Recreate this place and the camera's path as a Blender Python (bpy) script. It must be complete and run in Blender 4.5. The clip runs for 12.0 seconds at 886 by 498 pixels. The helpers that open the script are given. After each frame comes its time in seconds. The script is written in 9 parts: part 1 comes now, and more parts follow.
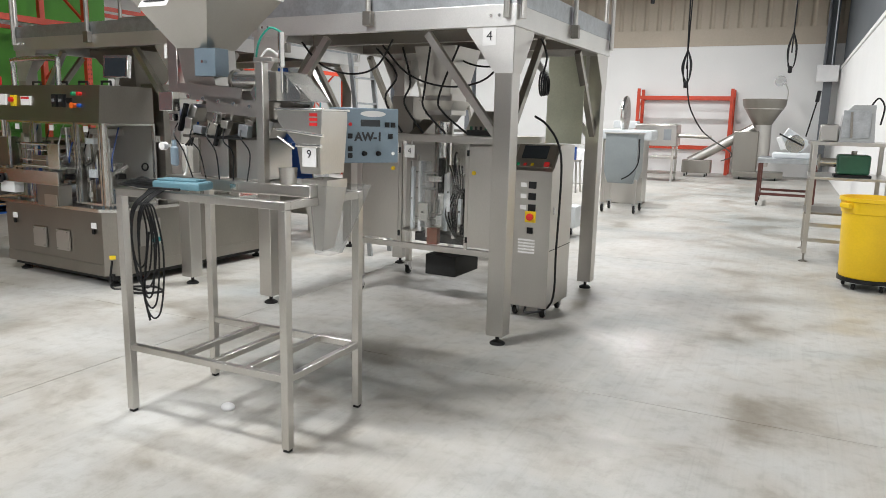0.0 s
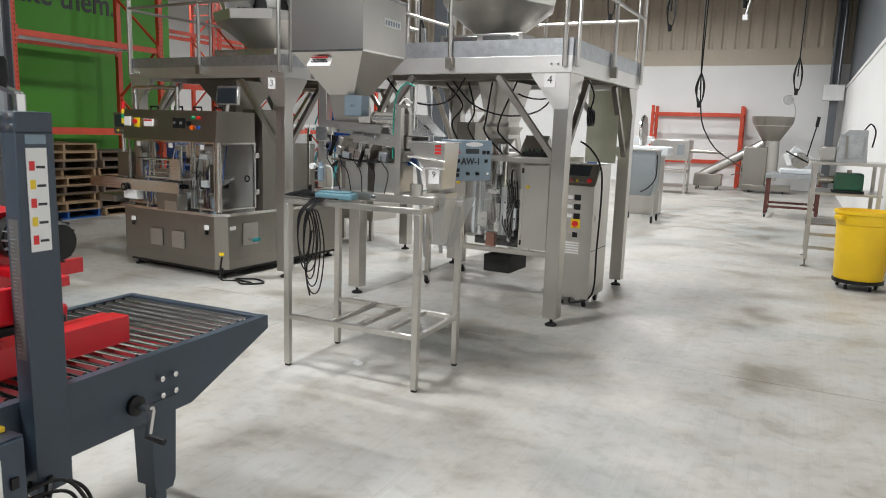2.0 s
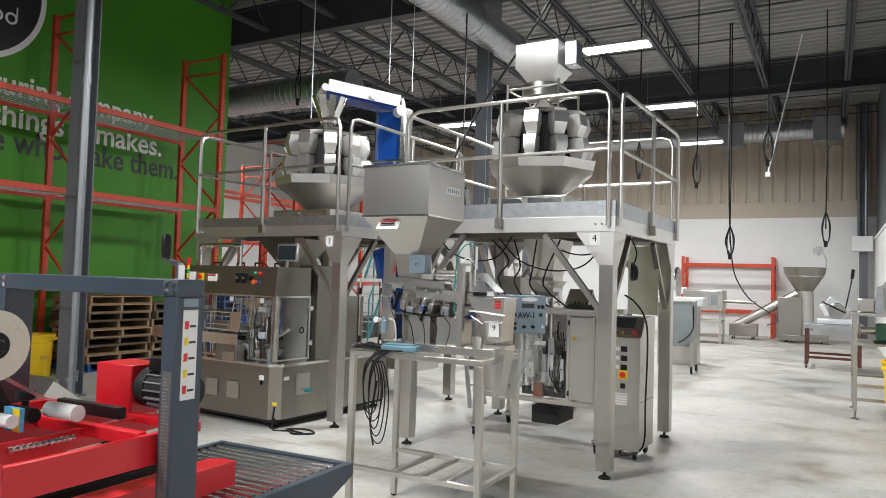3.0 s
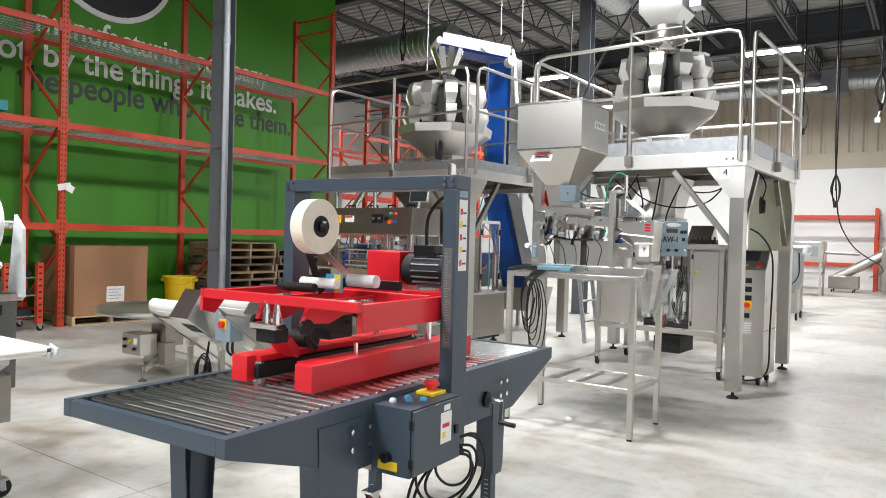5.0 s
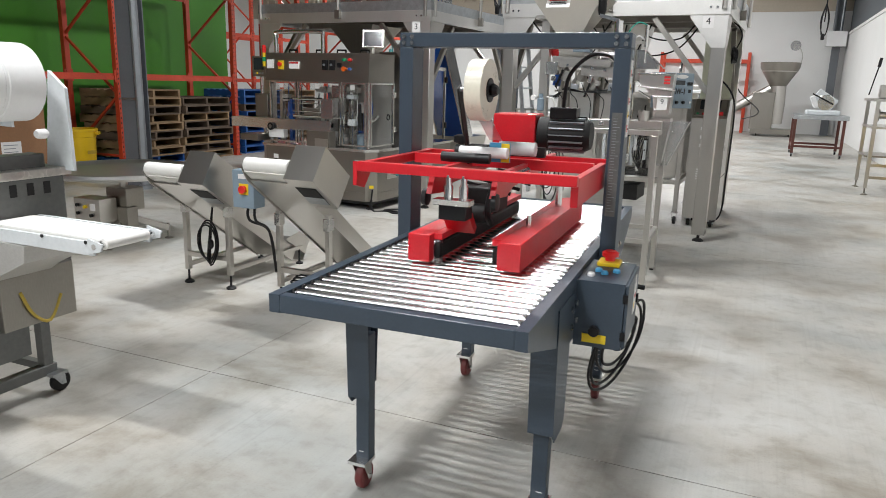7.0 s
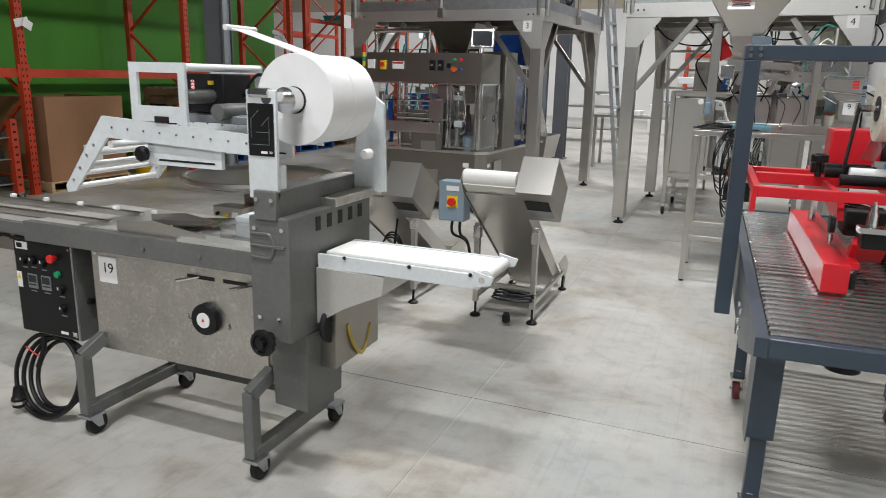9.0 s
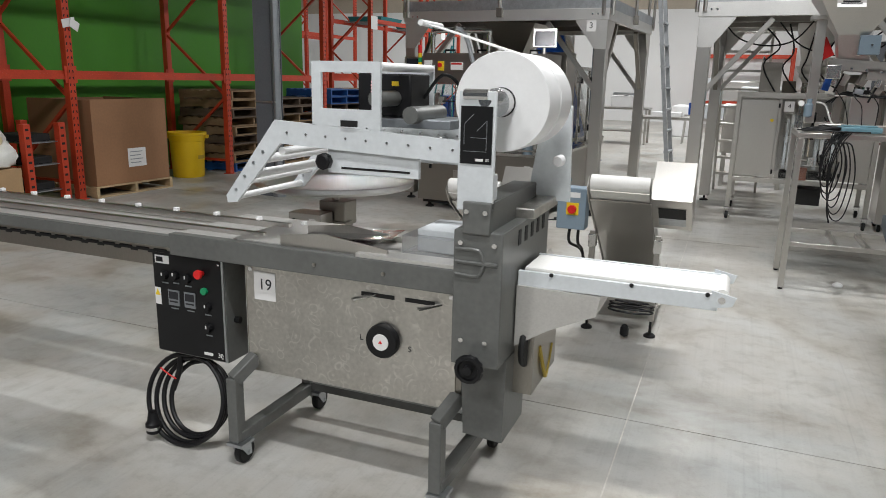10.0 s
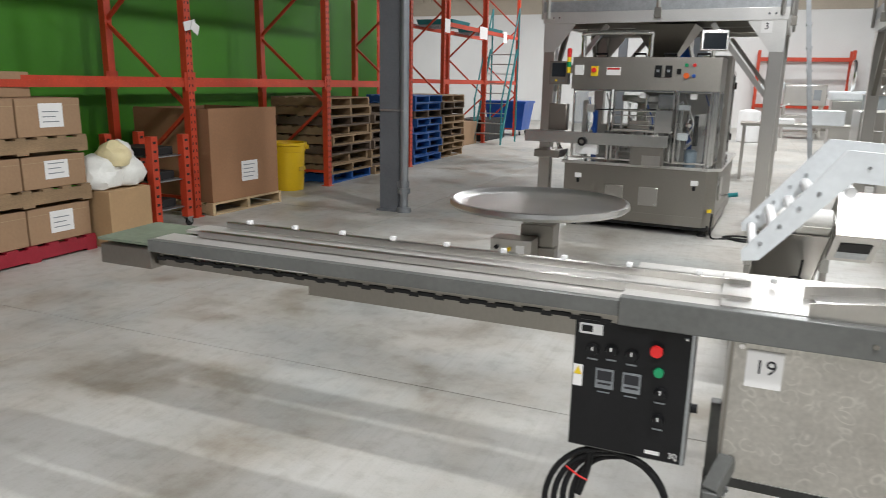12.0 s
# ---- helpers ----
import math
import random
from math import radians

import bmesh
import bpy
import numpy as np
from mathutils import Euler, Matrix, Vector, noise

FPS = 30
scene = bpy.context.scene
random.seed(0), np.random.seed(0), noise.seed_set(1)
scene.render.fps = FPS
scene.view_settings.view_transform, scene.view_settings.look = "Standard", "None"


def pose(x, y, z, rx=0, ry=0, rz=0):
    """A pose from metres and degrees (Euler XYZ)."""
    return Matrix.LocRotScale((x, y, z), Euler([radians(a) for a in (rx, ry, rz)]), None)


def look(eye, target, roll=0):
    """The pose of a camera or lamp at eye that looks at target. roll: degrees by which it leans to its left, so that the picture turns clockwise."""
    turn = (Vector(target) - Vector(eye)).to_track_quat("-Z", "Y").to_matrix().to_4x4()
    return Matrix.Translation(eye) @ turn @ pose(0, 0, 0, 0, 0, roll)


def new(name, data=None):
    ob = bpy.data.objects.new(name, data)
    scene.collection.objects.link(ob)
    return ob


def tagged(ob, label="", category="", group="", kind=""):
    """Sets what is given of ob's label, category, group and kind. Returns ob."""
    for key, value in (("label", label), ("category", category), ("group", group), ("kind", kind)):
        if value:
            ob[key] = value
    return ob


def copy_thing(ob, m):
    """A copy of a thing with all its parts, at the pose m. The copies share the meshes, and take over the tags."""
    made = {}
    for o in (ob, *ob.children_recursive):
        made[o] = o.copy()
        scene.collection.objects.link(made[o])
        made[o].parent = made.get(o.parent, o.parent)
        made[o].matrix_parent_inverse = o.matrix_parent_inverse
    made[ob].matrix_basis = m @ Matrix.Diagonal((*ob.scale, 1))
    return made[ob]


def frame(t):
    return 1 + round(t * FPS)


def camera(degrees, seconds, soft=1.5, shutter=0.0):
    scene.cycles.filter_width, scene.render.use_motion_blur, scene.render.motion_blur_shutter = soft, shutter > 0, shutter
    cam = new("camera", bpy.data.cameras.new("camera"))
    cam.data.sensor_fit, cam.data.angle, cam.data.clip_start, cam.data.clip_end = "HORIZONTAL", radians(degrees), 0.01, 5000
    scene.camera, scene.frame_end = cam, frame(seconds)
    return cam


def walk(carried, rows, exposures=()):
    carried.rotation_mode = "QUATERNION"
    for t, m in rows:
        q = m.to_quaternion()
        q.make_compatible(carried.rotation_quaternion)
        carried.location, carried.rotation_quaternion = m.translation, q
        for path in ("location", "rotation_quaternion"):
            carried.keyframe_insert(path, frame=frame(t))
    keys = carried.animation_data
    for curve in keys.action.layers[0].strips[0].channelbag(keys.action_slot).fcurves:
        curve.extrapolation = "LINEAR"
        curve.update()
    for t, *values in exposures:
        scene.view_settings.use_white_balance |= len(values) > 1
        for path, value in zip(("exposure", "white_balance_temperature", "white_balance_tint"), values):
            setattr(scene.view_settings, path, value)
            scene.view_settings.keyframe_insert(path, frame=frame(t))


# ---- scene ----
cam = camera(64.1, 12.0, soft=0.8, shutter=0.15)
PATH = [
    (0, (-0.123, -0.285, 1.529), (-0.973, 1.49, 1.173), 1.4),
    (0.5, (-0.124, -0.649, 1.558), (-0.957, 1.127, 1.169), 1.4),
    (1, (-0.115, -0.965, 1.547), (-0.949, 0.812, 1.163), 1.5),
    (1.5, (-0.106, -1.342, 1.587), (-0.941, 0.434, 1.203), 1.6),
    (2, (-0.045, -1.588, 1.642), (-0.918, 0.181, 1.311), 1.9),
    (2.5, (-0.087, -1.797, 1.702), (-1.011, -0.025, 1.633), 2.2),
    (2.7, (-0.105, -1.845, 1.699), (-1.038, -0.076, 1.718), 2.0),
    (4.3, (-0.101, -2.537, 1.518), (-1.202, -0.875, 1.678), 1.5),
    (4.5, (-0.184, -2.605, 1.496), (-1.3, -0.949, 1.601), 1.5),
    (5, (-0.346, -2.704, 1.408), (-1.484, -1.06, 1.377), 1.5),
    (5.5, (-0.563, -2.752, 1.369), (-1.583, -1.047, 1.133), 1.3),
    (6, (-0.802, -2.893, 1.405), (-1.662, -1.129, 1.02), 1.4),
    (6.5, (-1.1, -3.038, 1.44), (-1.875, -1.247, 1.004), 1.4),
    (7, (-1.427, -3.121, 1.461), (-2.197, -1.332, 1.004), 1.5),
    (7.2, (-1.539, -3.164, 1.465), (-2.324, -1.382, 1.009), 1.2),
    (8.8, (-2.624, -3.45, 1.508), (-3.376, -1.659, 1.033), 1.3),
    (9, (-2.775, -3.486, 1.512), (-3.511, -1.688, 1.037), 1.4),
    (9.5, (-3.144, -3.57, 1.524), (-3.883, -1.774, 1.047), 1.5),
    (10, (-3.506, -3.55, 1.49), (-4.235, -1.748, 1.02), 1.3),
    (10.5, (-3.851, -3.502, 1.48), (-4.486, -1.664, 1.013), 1.1),
    (11, (-4.253, -3.554, 1.476), (-4.832, -1.697, 1.01), 1.0),
    (11.5, (-4.712, -3.527, 1.45), (-5.295, -1.668, 1.0), 1.5),
    (12, (-5.199, -3.5, 1.484), (-5.939, -1.7, 1.024), 1.1),
]
walk(cam, [(t, look(eye, target, roll)) for t, eye, target, roll in PATH], exposures=[(0,.22),(1,.1),(1.5,.07),(2.5,.12),(3.4,.3),(4.5,.52),(5,.58),(5.5,.42),(6.5,.1),(7,.05),(9,-.22),(10,-.3),(10.5,-.25),(11.2,-.17),(12,.06)])

# ---- world and light ----
world = bpy.data.worlds.new("hall_air")
world.use_nodes = True
world.node_tree.nodes["Background"].inputs[0].default_value = (0.05, 0.055, 0.06, 1)
world.node_tree.nodes["Background"].inputs[1].default_value = 0.2
LAMP = 9.0  # glow of a diffuser
WATTS = 235.0  # of each ceiling light


# ---- materials ----
def mat(name, col, rough=0.5, metal=0.0, var=0.12, scale=3.0, fine=60.0, bump=0.05, stretch=(1, 1, 1), col2=None, spec=0.5, coat=0.0, alpha=1.0, rvar=0.12):
    m = bpy.data.materials.new(name)
    m.use_nodes = True
    nt = m.node_tree
    p = nt.nodes["Principled BSDF"]
    co = nt.nodes.new("ShaderNodeTexCoord")
    mp = nt.nodes.new("ShaderNodeMapping")
    mp.inputs["Scale"].default_value = stretch
    nt.links.new(co.outputs["Object"], mp.inputs["Vector"])
    big, small = nt.nodes.new("ShaderNodeTexNoise"), nt.nodes.new("ShaderNodeTexNoise")
    big.inputs["Scale"].default_value, big.inputs["Detail"].default_value = scale, 5.0
    small.inputs["Scale"].default_value, small.inputs["Detail"].default_value = fine, 3.0
    nt.links.new(mp.outputs[0], big.inputs["Vector"])
    nt.links.new(mp.outputs[0], small.inputs["Vector"])
    mix = nt.nodes.new("ShaderNodeMix")
    mix.data_type = "FLOAT"
    mix.inputs[0].default_value = 0.4
    nt.links.new(big.outputs[0], mix.inputs[2])
    nt.links.new(small.outputs[0], mix.inputs[3])
    ramp = nt.nodes.new("ShaderNodeValToRGB")
    ramp.color_ramp.elements[0].position, ramp.color_ramp.elements[1].position = 0.3, 0.7
    c2 = col2 or [min(1, c * (1 + var)) for c in col]
    ramp.color_ramp.elements[0].color = (*[c * (1 - var) for c in col], 1)
    ramp.color_ramp.elements[1].color = (*c2, 1)
    nt.links.new(mix.outputs[0], ramp.inputs[0])
    nt.links.new(ramp.outputs[0], p.inputs["Base Color"])
    rr = nt.nodes.new("ShaderNodeMapRange")
    rr.inputs[3].default_value, rr.inputs[4].default_value = max(0.02, rough - rvar), min(1, rough + rvar)
    nt.links.new(mix.outputs[0], rr.inputs[0])
    nt.links.new(rr.outputs[0], p.inputs["Roughness"])
    p.inputs["Metallic"].default_value = metal
    p.inputs["Specular IOR Level"].default_value = spec
    p.inputs["Coat Weight"].default_value = coat
    if bump:
        bp = nt.nodes.new("ShaderNodeBump")
        bp.inputs["Strength"].default_value, bp.inputs["Distance"].default_value = bump, 0.01
        nt.links.new(small.outputs[0], bp.inputs["Height"])
        nt.links.new(bp.outputs[0], p.inputs["Normal"])
    return m


def glass(name, col, rough, weight):
    """Clear plastic: mostly see-through with a gloss that grows at a slant."""
    m = bpy.data.materials.new(name)
    m.use_nodes = True
    nt = m.node_tree
    nt.nodes.remove(nt.nodes["Principled BSDF"])
    tr, gl, lw, mx, pw, ma = (nt.nodes.new(k) for k in ("ShaderNodeBsdfTransparent", "ShaderNodeBsdfGlossy", "ShaderNodeLayerWeight", "ShaderNodeMixShader", "ShaderNodeMath", "ShaderNodeMath"))
    tr.inputs[0].default_value = (*col, 1)
    gl.inputs["Roughness"].default_value = rough
    lw.inputs[0].default_value = 0.5
    pw.operation, ma.operation = "POWER", "MULTIPLY_ADD"
    pw.inputs[1].default_value = 4.0
    ma.inputs[1].default_value, ma.inputs[2].default_value = 0.6, weight
    nt.links.new(lw.outputs["Facing"], pw.inputs[0])
    nt.links.new(pw.outputs[0], ma.inputs[0])
    nt.links.new(ma.outputs[0], mx.inputs[0])
    nt.links.new(tr.outputs[0], mx.inputs[1])
    nt.links.new(gl.outputs[0], mx.inputs[2])
    nt.links.new(mx.outputs[0], nt.nodes["Material Output"].inputs[0])
    return m


def glow(name, col, strength):
    m = bpy.data.materials.new(name)
    m.use_nodes = True
    p = m.node_tree.nodes["Principled BSDF"]
    p.inputs["Base Color"].default_value = (0.8, 0.8, 0.8, 1)
    p.inputs["Emission Color"].default_value = (*col, 1)
    p.inputs["Emission Strength"].default_value = strength
    return m


def concrete():
    """Worn sealed slab: cloudy stains, warm dust, scuffs and a patchy sheen."""
    m = bpy.data.materials.new("worn_concrete")
    m.use_nodes = True
    nt = m.node_tree
    p = nt.nodes["Principled BSDF"]
    co = nt.nodes.new("ShaderNodeNewGeometry")
    tex = []
    for s, d, dist in ((0.45, 7, 0.3), (1.5, 10, 0.35), (9.0, 9, 0.2), (110.0, 3, 0.0)):
        n = nt.nodes.new("ShaderNodeTexNoise")
        n.inputs["Scale"].default_value, n.inputs["Detail"].default_value, n.inputs["Distortion"].default_value = s, d, dist
        n.inputs["Roughness"].default_value = 0.6
        nt.links.new(co.outputs["Position"], n.inputs["Vector"])
        tex.append(n)

    def ramp(src, *stops):
        r = nt.nodes.new("ShaderNodeValToRGB")
        while len(r.color_ramp.elements) < len(stops):
            r.color_ramp.elements.new(0.5)
        for e, (q, c) in zip(r.color_ramp.elements, stops):
            e.position, e.color = q, (*c, 1)
        nt.links.new(src, r.inputs[0])
        return r.outputs[0]

    def mul(a, b, f, mode="MULTIPLY"):
        x = nt.nodes.new("ShaderNodeMix")
        x.data_type, x.blend_type = "RGBA", mode
        x.inputs[0].default_value = f
        nt.links.new(a, x.inputs[6])
        nt.links.new(b, x.inputs[7])
        return x.outputs[2]

    base = ramp(tex[0].outputs[0], (0.36, (0.36, 0.37, 0.36)), (0.5, (0.465, 0.455, 0.43)), (0.64, (0.53, 0.525, 0.505)))
    stain = ramp(tex[1].outputs[0], (0.33, (0.58, 0.52, 0.44)), (0.46, (0.92, 0.89, 0.85)), (0.6, (1, 1, 1)))
    mott = ramp(tex[2].outputs[0], (0.34, (0.80, 0.785, 0.76)), (0.5, (0.97, 0.97, 0.96)), (0.62, (1, 1, 1)))
    grit = ramp(tex[3].outputs[0], (0.28, (0.8, 0.8, 0.8)), (0.45, (1, 1, 1)))
    # scuffs: thin drawn-out scratches in three directions
    c = mul(mul(mul(base, stain, 0.85), mott, 0.75), grit, 0.6)
    for k, (ang, wide, lo) in enumerate(((0.35, 40.0, 0.93), (-0.9, 52.0, 0.94), (1.25, 30.0, 0.94))):
        mp = nt.nodes.new("ShaderNodeMapping")
        mp.inputs["Location"].default_value = (3.7 * k, 1.9 * k, 0)
        mp.inputs["Scale"].default_value, mp.inputs["Rotation"].default_value = (wide, 0.9, 1), (0, 0, ang)
        nt.links.new(co.outputs["Position"], mp.inputs["Vector"])
        sc = nt.nodes.new("ShaderNodeTexNoise")
        sc.inputs["Scale"].default_value, sc.inputs["Detail"].default_value = 1.0, 4
        nt.links.new(mp.outputs[0], sc.inputs["Vector"])
        c = mul(c, ramp(sc.outputs[0], (0.30, (lo, lo, lo)), (0.42, (1, 1, 1)), (0.62, (1, 1, 1)), (0.74, (1.06, 1.06, 1.06))), 0.8)
    nt.links.new(c, p.inputs["Base Color"])
    rr = nt.nodes.new("ShaderNodeMapRange")
    rr.inputs[1].default_value, rr.inputs[2].default_value, rr.inputs[3].default_value, rr.inputs[4].default_value = 0.35, 0.65, 0.3, 0.62
    nt.links.new(tex[1].outputs[0], rr.inputs[0])
    nt.links.new(rr.outputs[0], p.inputs["Roughness"])
    p.inputs["Specular IOR Level"].default_value = 0.4
    bp = nt.nodes.new("ShaderNodeBump")
    bp.inputs["Strength"].default_value, bp.inputs["Distance"].default_value = 0.12, 0.004
    nt.links.new(tex[2].outputs[0], bp.inputs["Height"])
    nt.links.new(bp.outputs[0], p.inputs["Normal"])
    return m


CONCRETE = concrete()
FILLER = mat("pale_joint_filler", (0.50, 0.48, 0.44), 0.8, 0, 0.3, 3, 40, 0.05)
STEEL = mat("brushed_stainless", (0.57, 0.55, 0.52), 0.30, 1.0, 0.08, 2.5, 200, 0.004, (1, 1, 0.3), rvar=0.025)
STEEL_D = mat("dull_dark_stainless", (0.33, 0.31, 0.28), 0.36, 1.0, 0.10, 3, 160, 0.006, (1, 1, 0.3), rvar=0.05)
STEEL_B = mat("polished_stainless", (0.72, 0.71, 0.69), 0.2, 1.0, 0.06, 5, 100, 0.01, rvar=0.06)
BLASTED = mat("bead_blasted_stainless", (0.74, 0.73, 0.71), 0.40, 1.0, 0.08, 3, 120, 0.01, rvar=0.06)
WORN = mat("worn_bright_steel", (0.60, 0.585, 0.56), 0.42, 0.55, 0.12, 4, 140, 0.006, rvar=0.06)
SPUN = mat("spun_steel", (0.66, 0.655, 0.64), 0.31, 1.0, 0.10, 3, 140, 0.003, rvar=0.05)


def swirled():
    """Stainless sheet rubbed in overlapping arcs."""
    m = mat("swirl_scuffed_stainless", (0.55, 0.53, 0.495), 0.34, 1.0, 0.2, 5, 60, 0.03, rvar=0.1)
    nt = m.node_tree
    p = nt.nodes["Principled BSDF"]
    co = nt.nodes.new("ShaderNodeTexCoord")
    wob = nt.nodes.new("ShaderNodeTexNoise")
    wob.inputs["Scale"].default_value = 7.0
    add = nt.nodes.new("ShaderNodeVectorMath")
    add.operation = "MULTIPLY_ADD"
    add.inputs[1].default_value = (0.09, 0.09, 0.09)
    nt.links.new(co.outputs["Object"], wob.inputs["Vector"])
    nt.links.new(wob.outputs["Color"], add.inputs[0])
    nt.links.new(co.outputs["Object"], add.inputs[2])
    vo = nt.nodes.new("ShaderNodeTexVoronoi")
    vo.inputs["Scale"].default_value = 21.0
    nt.links.new(add.outputs[0], vo.inputs["Vector"])
    sn = nt.nodes.new("ShaderNodeMath")
    sn.operation = "MULTIPLY"
    sn.inputs[1].default_value = 17.0
    nt.links.new(vo.outputs["Distance"], sn.inputs[0])
    si = nt.nodes.new("ShaderNodeMath")
    si.operation = "SINE"
    nt.links.new(sn.outputs[0], si.inputs[0])
    rr = nt.nodes.new("ShaderNodeMapRange")
    rr.inputs[1].default_value, rr.inputs[2].default_value, rr.inputs[3].default_value, rr.inputs[4].default_value = 0.2, 1.0, 0.33, 0.46
    nt.links.new(si.outputs[0], rr.inputs[0])
    nt.links.new(rr.outputs[0], p.inputs["Roughness"])
    old = p.inputs["Base Color"].links[0].from_socket
    mx = nt.nodes.new("ShaderNodeMix")
    mx.data_type, mx.blend_type = "RGBA", "ADD"
    cr = nt.nodes.new("ShaderNodeMapRange")
    cr.inputs[1].default_value, cr.inputs[2].default_value, cr.inputs[3].default_value, cr.inputs[4].default_value = 0.45, 1.0, 0.0, 0.22
    nt.links.new(si.outputs[0], cr.inputs[0])
    br = nt.nodes.new("ShaderNodeTexNoise")
    br.inputs["Scale"].default_value, br.inputs["Detail"].default_value = 16.0, 2.0
    nt.links.new(co.outputs["Object"], br.inputs["Vector"])
    cut = nt.nodes.new("ShaderNodeMapRange")
    cut.inputs[1].default_value, cut.inputs[2].default_value = 0.42, 0.6
    nt.links.new(br.outputs[0], cut.inputs[0])
    ml = nt.nodes.new("ShaderNodeMath")
    ml.operation = "MULTIPLY"
    nt.links.new(cr.outputs[0], ml.inputs[0])
    nt.links.new(cut.outputs[0], ml.inputs[1])
    nt.links.new(ml.outputs[0], mx.inputs[0])
    nt.links.new(old, mx.inputs[6])
    mx.inputs[7].default_value = (0.6, 0.59, 0.57, 1)
    nt.links.new(mx.outputs[2], p.inputs["Base Color"])
    return m


SWIRL = swirled()
GALV = mat("galvanised_steel", (0.48, 0.50, 0.52), 0.40, 1.0, 0.18, 14, 60, 0.05)
ROLLER = mat("zinc_plated_roller", (0.70, 0.70, 0.70), 0.20, 1.0, 0.08, 30, 120, 0.0, rvar=0.04)
CHROME = mat("zinc_chrome", (0.74, 0.735, 0.73), 0.19, 1.0, 0.05, 10, 80, 0.0, rvar=0.05)
SLATE = mat("slate_blue_paint", (0.040, 0.058, 0.082), 0.36, 0, 0.12, 4, 150, 0.04)
RED = mat("signal_red_paint", (0.62, 0.012, 0.022), 0.32, 0, 0.10, 5, 120, 0.03)
ORANGE = mat("rack_orange_red_paint", (0.50, 0.050, 0.018), 0.45, 0, 0.22, 4, 50, 0.05)
GREEN = mat("lime_green_wall_paint", (0.05, 0.235, 0.0075), 0.6, 0, 0.10, 0.8, 30, 0.05)
WHITE_W = mat("white_wall_paint", (0.78, 0.78, 0.77), 0.6, 0, 0.05, 0.7, 25, 0.04)
CREAM = mat("cream_ribbed_siding", (0.46, 0.40, 0.32), 0.55, 0, 0.08, 1.0, 20, 0.03)
GREYW = mat("dark_grey_siding", (0.10, 0.115, 0.13), 0.55, 0, 0.12, 1.0, 20, 0.03)
DECK = mat("roof_deck_grey_primer", (0.36, 0.36, 0.35), 0.6, 0, 0.12, 0.6, 20, 0.03)
JOIST = mat("joist_dark_primer", (0.055, 0.06, 0.068), 0.6, 0, 0.2, 2, 30, 0.03)
COLUMN = mat("column_grey_paint", (0.13, 0.14, 0.155), 0.5, 0, 0.15, 3, 50, 0.04)
CONDUIT = mat("conduit_grey", (0.30, 0.32, 0.34), 0.4, 0.6, 0.12, 5, 60, 0.02)
WHITE = mat("white_plastic", (0.80, 0.80, 0.80), 0.42, 0, 0.04, 5, 60, 0.02)
FILM = mat("white_film_roll", (0.84, 0.84, 0.84), 0.35, 0, 0.03, 12, 90, 0.02)
BELT = mat("white_belt", (0.80, 0.79, 0.76), 0.5, 0, 0.06, 4, 120, 0.05)
ENAMEL = mat("white_enamel_worn", (0.66, 0.69, 0.71), 0.38, 0, 0.10, 5, 60, 0.03)
GREYP = mat("machine_grey_paint", (0.125, 0.128, 0.122), 0.36, 0, 0.2, 4, 50, 0.05)
PAPER = mat("paper", (0.82, 0.81, 0.80), 0.7, 0, 0.03, 6, 40, 0.02)
INK = mat("ink", (0.02, 0.02, 0.025), 0.5, 0, 0.1, 20, 60, 0)
INK_R = mat("red_ink", (0.55, 0.03, 0.03), 0.5, 0, 0.1, 20, 60, 0)
BLACK = mat("black_plastic", (0.009, 0.009, 0.010), 0.42, 0, 0.25, 8, 80, 0.02, spec=0.3)
RUBBER = mat("black_rubber", (0.013, 0.013, 0.013), 0.6, 0, 0.25, 8, 60, 0.03, spec=0.3)
CABLE = mat("cable_jacket", (0.008, 0.008, 0.009), 0.45, 0, 0.2, 10, 60, 0, spec=0.35)
DARK = mat("dark_inside", (0.018, 0.018, 0.018), 0.6, 0, 0.3, 6, 40, 0.02, spec=0.3)
BOXBLUE = mat("control_box_blue_grey", (0.22, 0.29, 0.35), 0.42, 0, 0.08, 5, 100, 0.04)
YELLOW = mat("yellow_bin_plastic", (0.80, 0.52, 0.01), 0.42, 0, 0.08, 4, 60, 0.03)
YEL = mat("warning_yellow", (0.85, 0.60, 0.02), 0.45, 0, 0.05, 6, 60, 0)
CARD = mat("corrugated_cardboard", (0.34, 0.215, 0.125), 0.75, 0, 0.12, 2.5, 40, 0.06)
BIN_CARD = mat("heavy_brown_cardboard", (0.30, 0.155, 0.078), 0.78, 0, 0.12, 2.5, 40, 0.06)
FRESH_PINE = mat("fresh_pallet_pine", (0.45, 0.33, 0.19), 0.75, 0, 0.3, 3, 40, 0.12, (1, 1, 4))
WOOD = mat("pallet_pine", (0.27, 0.18, 0.10), 0.75, 0, 0.3, 3, 40, 0.12, (1, 1, 4))
WOOD_D = mat("weathered_pallet_wood", (0.12, 0.085, 0.06), 0.8, 0, 0.35, 3, 40, 0.12, (1, 1, 4))
BLUEP = mat("blue_pallet_paint", (0.012, 0.085, 0.30), 0.55, 0, 0.25, 4, 40, 0.06)
BLUE = mat("blue_belt_plastic", (0.008, 0.075, 0.36), 0.38, 0, 0.15, 6, 60, 0.03)
TEAL = mat("teal_paint", (0.02, 0.22, 0.24), 0.5, 0, 0.15, 4, 40, 0.03)
BLUEGREY = mat("teal_grey_tool", (0.14, 0.28, 0.34), 0.4, 0, 0.12, 6, 60, 0.03)
GREENM = mat("machine_green_paint", (0.02, 0.10, 0.055), 0.42, 0, 0.2, 6, 60, 0.04)
